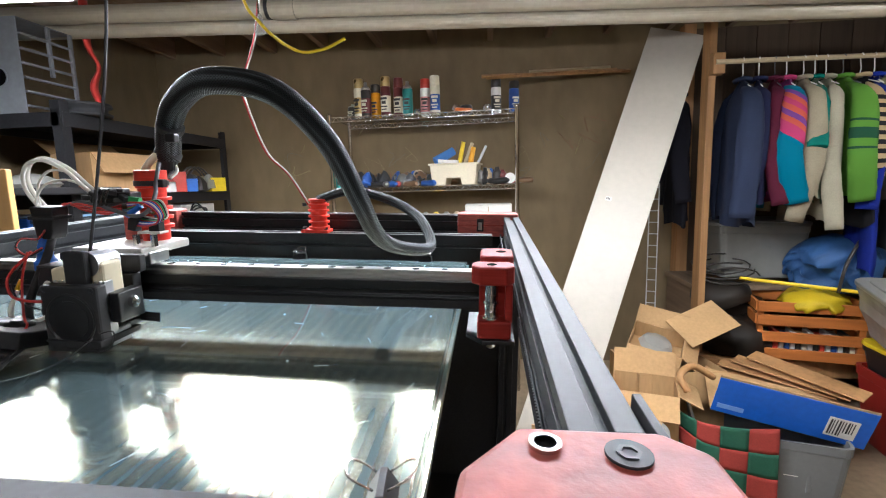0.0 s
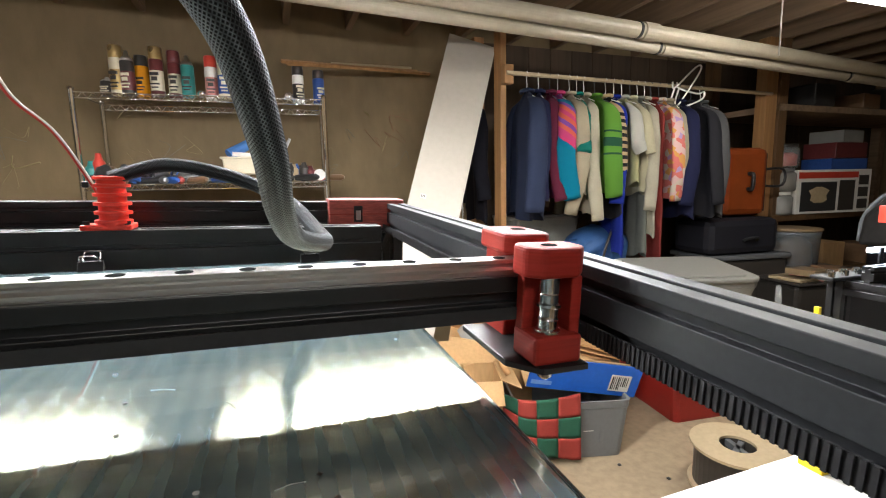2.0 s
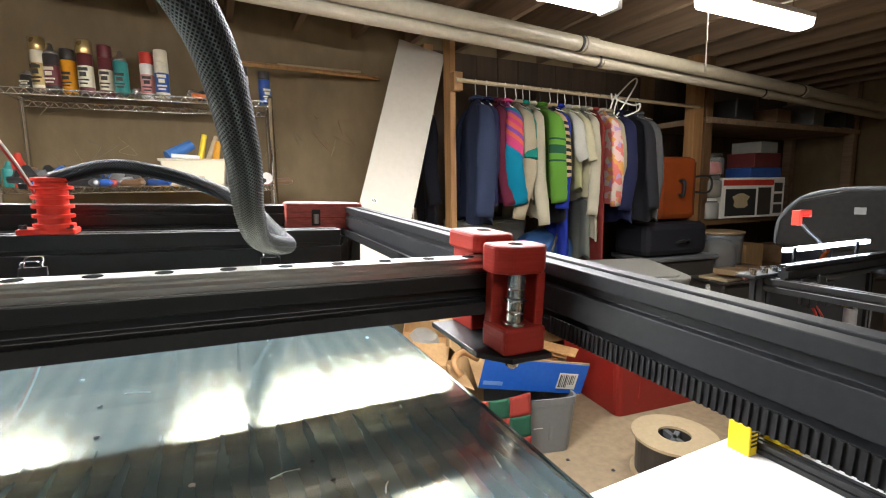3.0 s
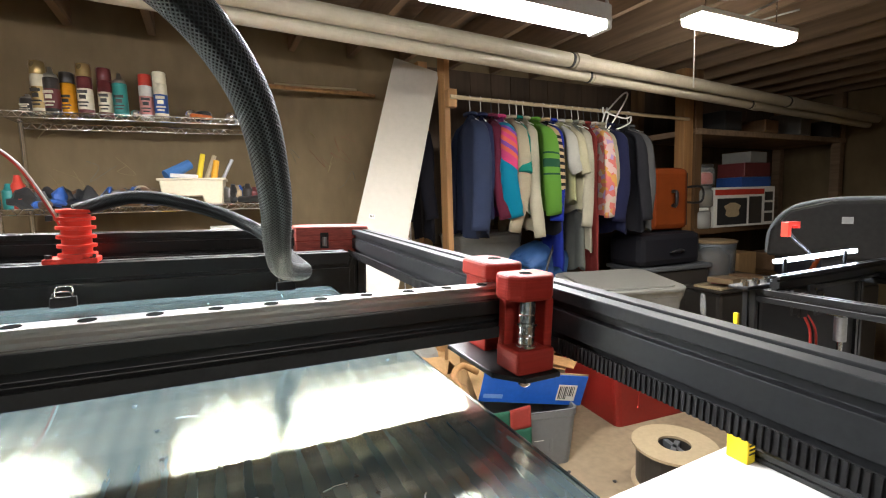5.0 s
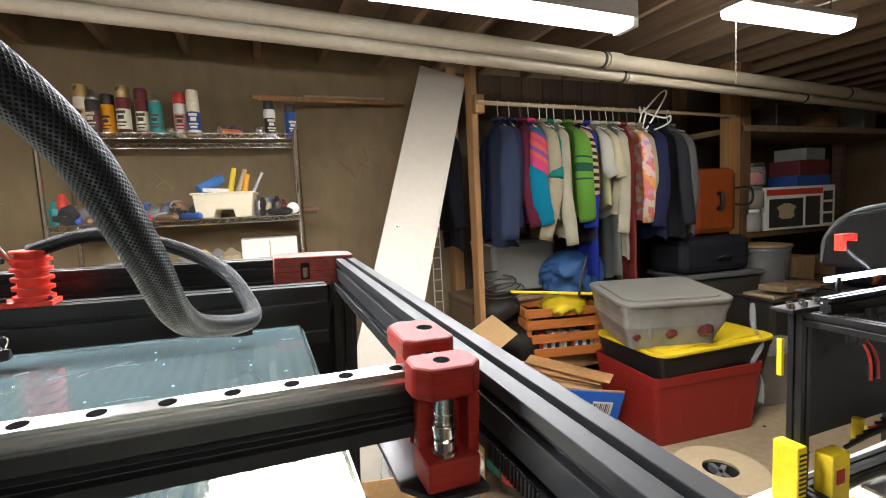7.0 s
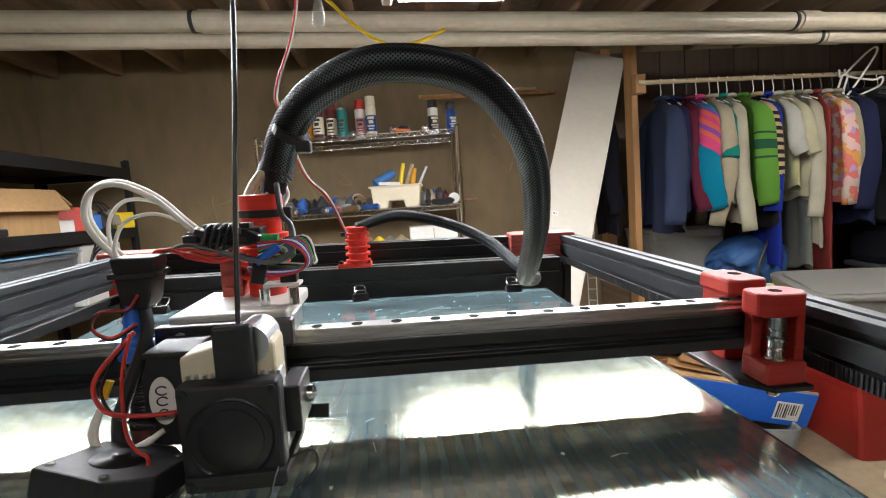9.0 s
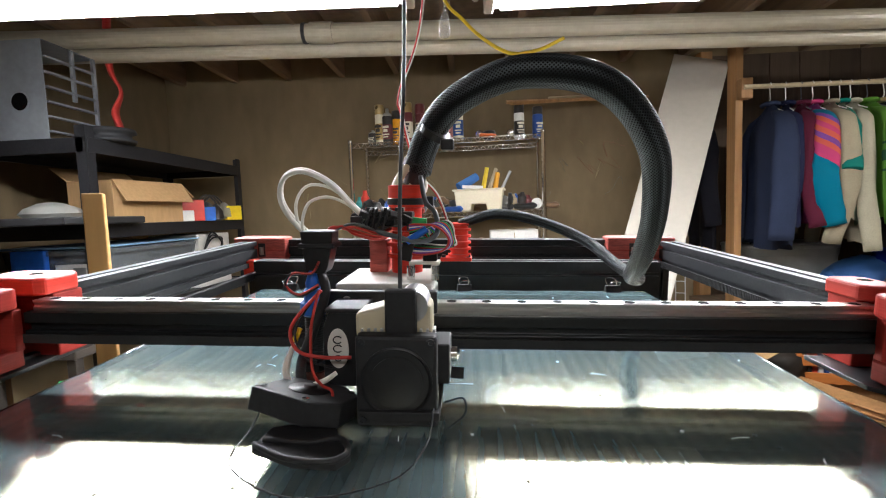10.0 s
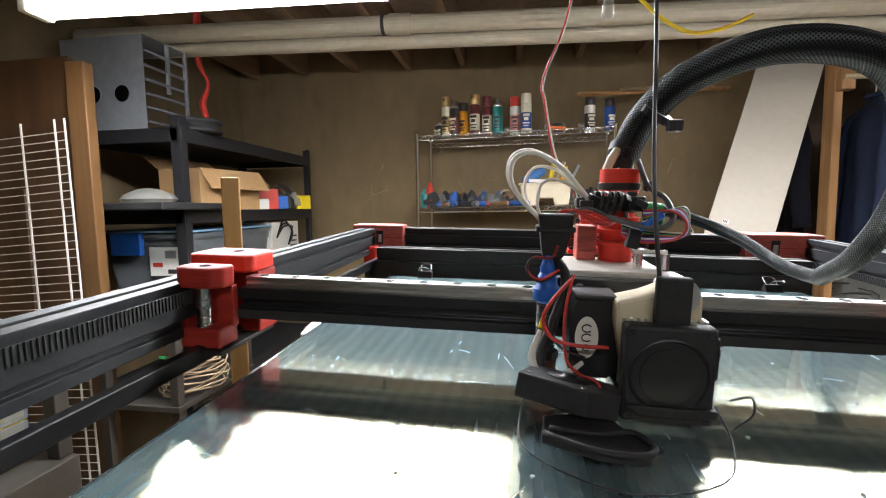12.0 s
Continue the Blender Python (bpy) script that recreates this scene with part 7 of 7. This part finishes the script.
cord = single("black_plug_cord", sweep(B(), smooth_line([(0.42, 0.80, 0.012), (0.52, 0.82, 0.013), (0.62, 0.84, 0.012), (0.74, 0.84, 0.012), (0.9, 0.9, 0.012), (1.1, 1.1, 0.012), (1.35, 1.05, 0.012)], 6), 0.011, 8), BLACK, "thick black cable lying on the floor", "cable")

SPOOLM = paint("tan_spool_board", (0.46, 0.36, 0.22), 0.6, grain=50, vary=0.1, bump=0.06)
sp = thing("cable_spool", pose(1.985, 1.09, 0), "large tan spool of dark cable lying on its side", "spool")


part("flange", disc(0.185, 0.070, 0.185, 0.197), SPOOLM, sp)
part("flange", disc(0.185, 0.070, 0.0, 0.012), SPOOLM, sp)
part("winding", disc(0.165, 0.072, 0.012, 0.185), DARKC, sp)
part("hub_bar", box(B(), -0.070, 0.070, -0.012, 0.012, 0.15, 0.18, 0.002), GREYWIRE, sp, m=pose(0, 0, 0, 0, 0, 25))
part("hub_bar", box(B(), -0.068, 0.068, -0.012, 0.012, 0.15, 0.18, 0.002), GREYWIRE, sp, m=pose(0.01, 0.01, 0, 0, 0, 75))
random.seed(11)
for k in range(10):
    single("floor_crumb", lathe(B(), [(0.006, 0), (0.011, 0.004), (0.004, 0.010)], 6, pose(random.uniform(1.5, 2.9), random.uniform(0.95, 1.5), 0, 0, 0, k * 40)), DARKC, "small dark crumb of debris on the floor", "debris", "floor debris")

# ---- storage beyond the closet ----
far = thing("timber_shelves", pose(4.9, 2.62, 0), "rough timber shelves loaded with boxes and jars", "shelving unit")
for z in (0.55, 1.03, 1.90):
    part("shelf_board", box(B(), -0.98, 1.6, -0.28, 0.42, z - 0.05, z, 0.004), JOIST if z > 1.5 else EDGEWOOD, far)
for x in (-0.98, 1.50):
    for y in (-0.27, 0.33):
        part("post", box(B(), x, x + 0.09, y, y + 0.09, 0, CEIL + 0.03, 0.004), EDGEWOOD if x < 0 else JOIST, far)
ORANGE = cloth("orange_nylon", (0.30, 0.06, 0.012), rough=0.6)
sc = thing("suitcase", pose(3.46, 2.36, 1.055, 0, 0, -6), "upright orange fabric suitcase with black trim", "suitcase")
part("shell", box(B(), -0.19, 0.21, -0.13, 0.14, 0, 0.50, 0.05), ORANGE, sc)
part("handle", sweep(B(), smooth_line([(0.02, -0.135, 0.20), (0.02, -0.17, 0.20), (0.02, -0.175, 0.30), (0.02, -0.135, 0.31)], 4), 0.014, 8), BLACK, sc)
part("trim", box(B(), 0.212, 0.222, -0.10, 0.11, 0.03, 0.46, 0.004), BLACK, sc)
part("pull_bar", sweep(B(), smooth_line([(0.22, -0.05, 0.34), (0.40, -0.08, 0.34), (0.40, -0.08, 0.22), (0.22, -0.05, 0.22)], 4), 0.010, 6), BLACK, sc)
ds = thing("dark_suitcase", pose(3.36, 2.30, 0.785, 0, 0, -6), "dark fabric suitcase lying flat", "suitcase")
part("shell", box(B(), -0.30, 0.33, -0.16, 0.20, 0, 0.26, 0.05), cloth("black_nylon", (0.02, 0.02, 0.026), rough=0.6), ds)
part("handle", sweep(B(), smooth_line([(0.0, -0.16, 0.10), (0.02, -0.19, 0.12), (0.10, -0.19, 0.12), (0.12, -0.16, 0.10)], 4), 0.010, 6), BLACK, ds)
stack = thing("dark_bin", pose(3.42, 2.32, 0.0, 0, 0, -8), "dark plastic bin stacked under the suitcases", "storage bin")
part("body", box(B(), -0.30, 0.36, -0.18, 0.22, 0, 0.74, 0.02), DARKC, stack)
part("lid", box(B(), -0.32, 0.38, -0.20, 0.24, 0.742, 0.78, 0.012), GREYWIRE, stack)
for k in range(3):
    j = thing("food_jar", pose(4.06 + 0.02 * k, 2.42, 1.03 + 0.19 * k), "squat plastic jar with orange contents", "jar", "jars on the timber shelf")
    part("body", lathe(B(), [(0.10, 0), (0.115, 0.01), (0.115, 0.14), (0.095, 0.16)], 20), CLEARPL if k == 2 else FROST, j)
    part("lid", lathe(B(), [(0.098, 0.16), (0.10, 0.163), (0.10, 0.185), (0.09, 0.188)], 20), (WHITEPL, CLUT[2], DARKC)[k], j)
    part("contents", lathe(B(), [(0.09, 0.012), (0.10, 0.02), (0.10, 0.10), (0.07, 0.12)], 16), (WHITEPL, TAN, CLUT[5])[k], j)
ka = thing("appliance_box", pose(4.60, 2.44, 1.03, 0, 0, -6), "white appliance carton with red lettering and photos", "box")
part("body", box(B(), -0.40, 0.40, -0.14, 0.16, 0, 0.36, 0.004), WHITEPL, ka)
part("red_band", box(B(), -0.39, 0.25, -0.1425, -0.1405, 0.29, 0.34), CANRED, ka)
part("photo", box(B(), -0.36, 0.02, -0.1425, -0.1405, 0.02, 0.26), CLUT[3], ka)
part("photo_shape", lathe(B(), [(0.05, 0), (0.09, 0.02), (0.08, 0.06), (0.11, 0.10), (0.03, 0.13)], 18, pose(-0.17, -0.1445, 0.09) @ Matrix.Diagonal((1.0, 0.012, 1, 1))), TAN, ka)
part("photo", box(B(), 0.05, 0.22, -0.1425, -0.1405, 0.02, 0.27), DARKC, ka)
for k in range(3):
    part("photo", box(B(), 0.26, 0.37, -0.1425, -0.1405, 0.03 + 0.10 * k, 0.11 + 0.10 * k), DARKC, ka)
for k, (w, h, mt) in enumerate(((0.20, 0.09, NAVY), (0.20, 0.13, MAROON), (0.15, 0.10, FROST))):
    single("game_box", box(B(), -w, w, -0.14, 0.12, 0, h, 0.004), mt, "flat coloured carton stacked on the appliance box", "box", "stacked cartons", m=pose(4.80, 2.46, 1.392 + (0, 0.092, 0.224)[k], 0, 0, -6 + 5 * k))
for k in range(8):
    single("storage_item", box(B(), -0.13, 0.13, -0.14, 0.14, 0, 0.12 + 0.05 * (k % 3), 0.01), (TAN, CLUT[3], CARD, CLUT[1], CLUT[1], CLUT[2], CLUT[3], DARKC)[k], "box or bag stored on the timber shelf", "box", "boxes on the timber shelves", m=pose(4.10 + 0.30 * k, 2.46, (0.55, 1.90)[k % 2], 0, 0, 10 * math.sin(k * 3)))
bucket = thing("clear_bucket", pose(3.95, 2.20, 0.62), "round clear bucket full of wrapped things", "bucket")
part("body", lathe(B(), [(0.14, 0), (0.17, 0.02), (0.18, 0.28), (0.185, 0.30), (0.17, 0.305)], 24), BINCLEAR, bucket)
part("contents", lathe(B(), [(0.10, 0.01), (0.14, 0.04), (0.13, 0.20), (0.06, 0.26)], 14), CLUT[4], bucket)
part("lid", lathe(B(), [(0.185, 0.306), (0.19, 0.31), (0.19, 0.325), (0.15, 0.33)], 24), CLUT[4], bucket)
hold = thing("dark_bin", pose(3.95, 2.05, 0.0, 0, 0, -8), "large dark plastic bin on the floor", "storage bin")
part("body", box(B(), -0.45, 0.45, -0.30, 0.30, 0, 0.60, 0.03), DARKC, hold)
part("lid", box(B(), -0.47, 0.47, -0.32, 0.32, 0.60, 0.62, 0.008), DARKC, hold)
for k, (w, d, h, mt) in enumerate(((0.15, 0.11, 0.02, TAN), (0.13, 0.10, 0.03, PINKISH), (0.16, 0.10, 0.015, WHITEPL), (0.12, 0.09, 0.04, CLUT[4]), (0.14, 0.11, 0.012, CLUT_PALE), (0.10, 0.08, 0.03, CLUT[1]))):
    single("magazine", box(B(), -w, w, -d, d, 0, h, 0.003), mt, "untidy paper or folder lying on the dark bin", "paper", "papers on the dark bin", m=pose(3.62 + 0.13 * (k % 3), 1.92 - 0.06 * (k // 3), 0.622 + 0.042 * (k // 3), 0, 3 * (k // 3), 23 * math.sin(k * 2.2)))
bm = lathe(B(), [(0.20, 0), (0.26, 0.05), (0.25, 0.20), (0.16, 0.30), (0.05, 0.33)], 20)
for v_ in bm.verts:
    v_.co += Vector((1, 1, 0.7)) * 0.05 * noise.noise(v_.co * 7)
orb = thing("orange_trimmed_bag", pose(4.15, 1.52, 0.68), "dark bag with orange trim on the pile", "bag")
part("body", bm, cloth("dark_canvas", (0.02, 0.02, 0.028), rough=0.6), orb)
part("trim", sweep(B(), smooth_line([(-0.26, -0.06, 0.05), (-0.22, -0.12, 0.22), (-0.08, -0.16, 0.31), (0.08, -0.14, 0.31)], 6), 0.016, 7), ORANGE, orb)
base = thing("dark_bin", pose(4.15, 1.52, 0.0, 0, 0, -14), "dark bin under the trimmed bag", "storage bin")
part("body", box(B(), -0.30, 0.30, -0.22, 0.22, 0, 0.66, 0.02), DARKC, base)
part("lid", box(B(), -0.31, 0.31, -0.23, 0.23, 0.66, 0.68, 0.008), DARKC, base)

# ---- traces on wall, glass and floor ----
CHALK = [colour("yellow_chalk", (0.29, 0.235, 0.11), 0.95), colour("blue_chalk", (0.16, 0.17, 0.145), 0.95), colour("red_chalk", (0.27, 0.135, 0.08), 0.95)]
random.seed(21)
scribble = thing("chalk_drawing", pose(0, WALL_Y - 0.002, 0), "faint coloured chalk scribbles on the concrete wall", "chalk drawing")
for k in range(26):
    x0, z0 = random.choice(((-1.15, 1.5), (-0.55, 1.55), (0.0, 1.6), (0.75, 1.65), (1.1, 1.55)))
    x0, z0 = x0 + random.uniform(-0.25, 0.25), z0 + random.uniform(-0.2, 0.25)
    pts = [(x0 + random.uniform(-0.07, 0.07) + 0.02 * q, 0, z0 + random.uniform(-0.08, 0.08)) for q in range(4)]
    part("stroke", sweep(B(), smooth_line(pts, 5), 0.0035, 4, 0.25), CHALK[k % 3 if k % 4 else 0], scribble)
DUST = paint("pale_scratch", (0.6, 0.62, 0.6), 0.8, vary=0.2)
marks = thing("bed_scratches", PRINTER, "fine pale scratches and specks on the glass", "scratches")
for k in range(90):
    x, y = random.uniform(-0.25, 0.25), random.uniform(-0.22, 0.30)
    a_, l_ = random.uniform(-0.6, 2.2), random.uniform(0.002, 0.012) if k % 5 else random.uniform(0.02, 0.035)
    part("scratch", sweep(B(), [(x + l_ * q * math.cos(a_), y + l_ * q * math.sin(a_) + 0.001 * math.sin(q * 3), -0.0598) for q in (0, 0.5, 1)], 0.00028, 4, 0.5), DUST, marks)
for k in range(45):
    x, y = random.uniform(-0.25, 0.25), random.uniform(-0.22, 0.30)
    part("speck", lathe(B(), [(0.0008, 0), (0.0012, 0.0003), (0.0004, 0.0007)], 6), DUST if k % 3 else DARKC, marks, m=pose(x, y, -0.0599))
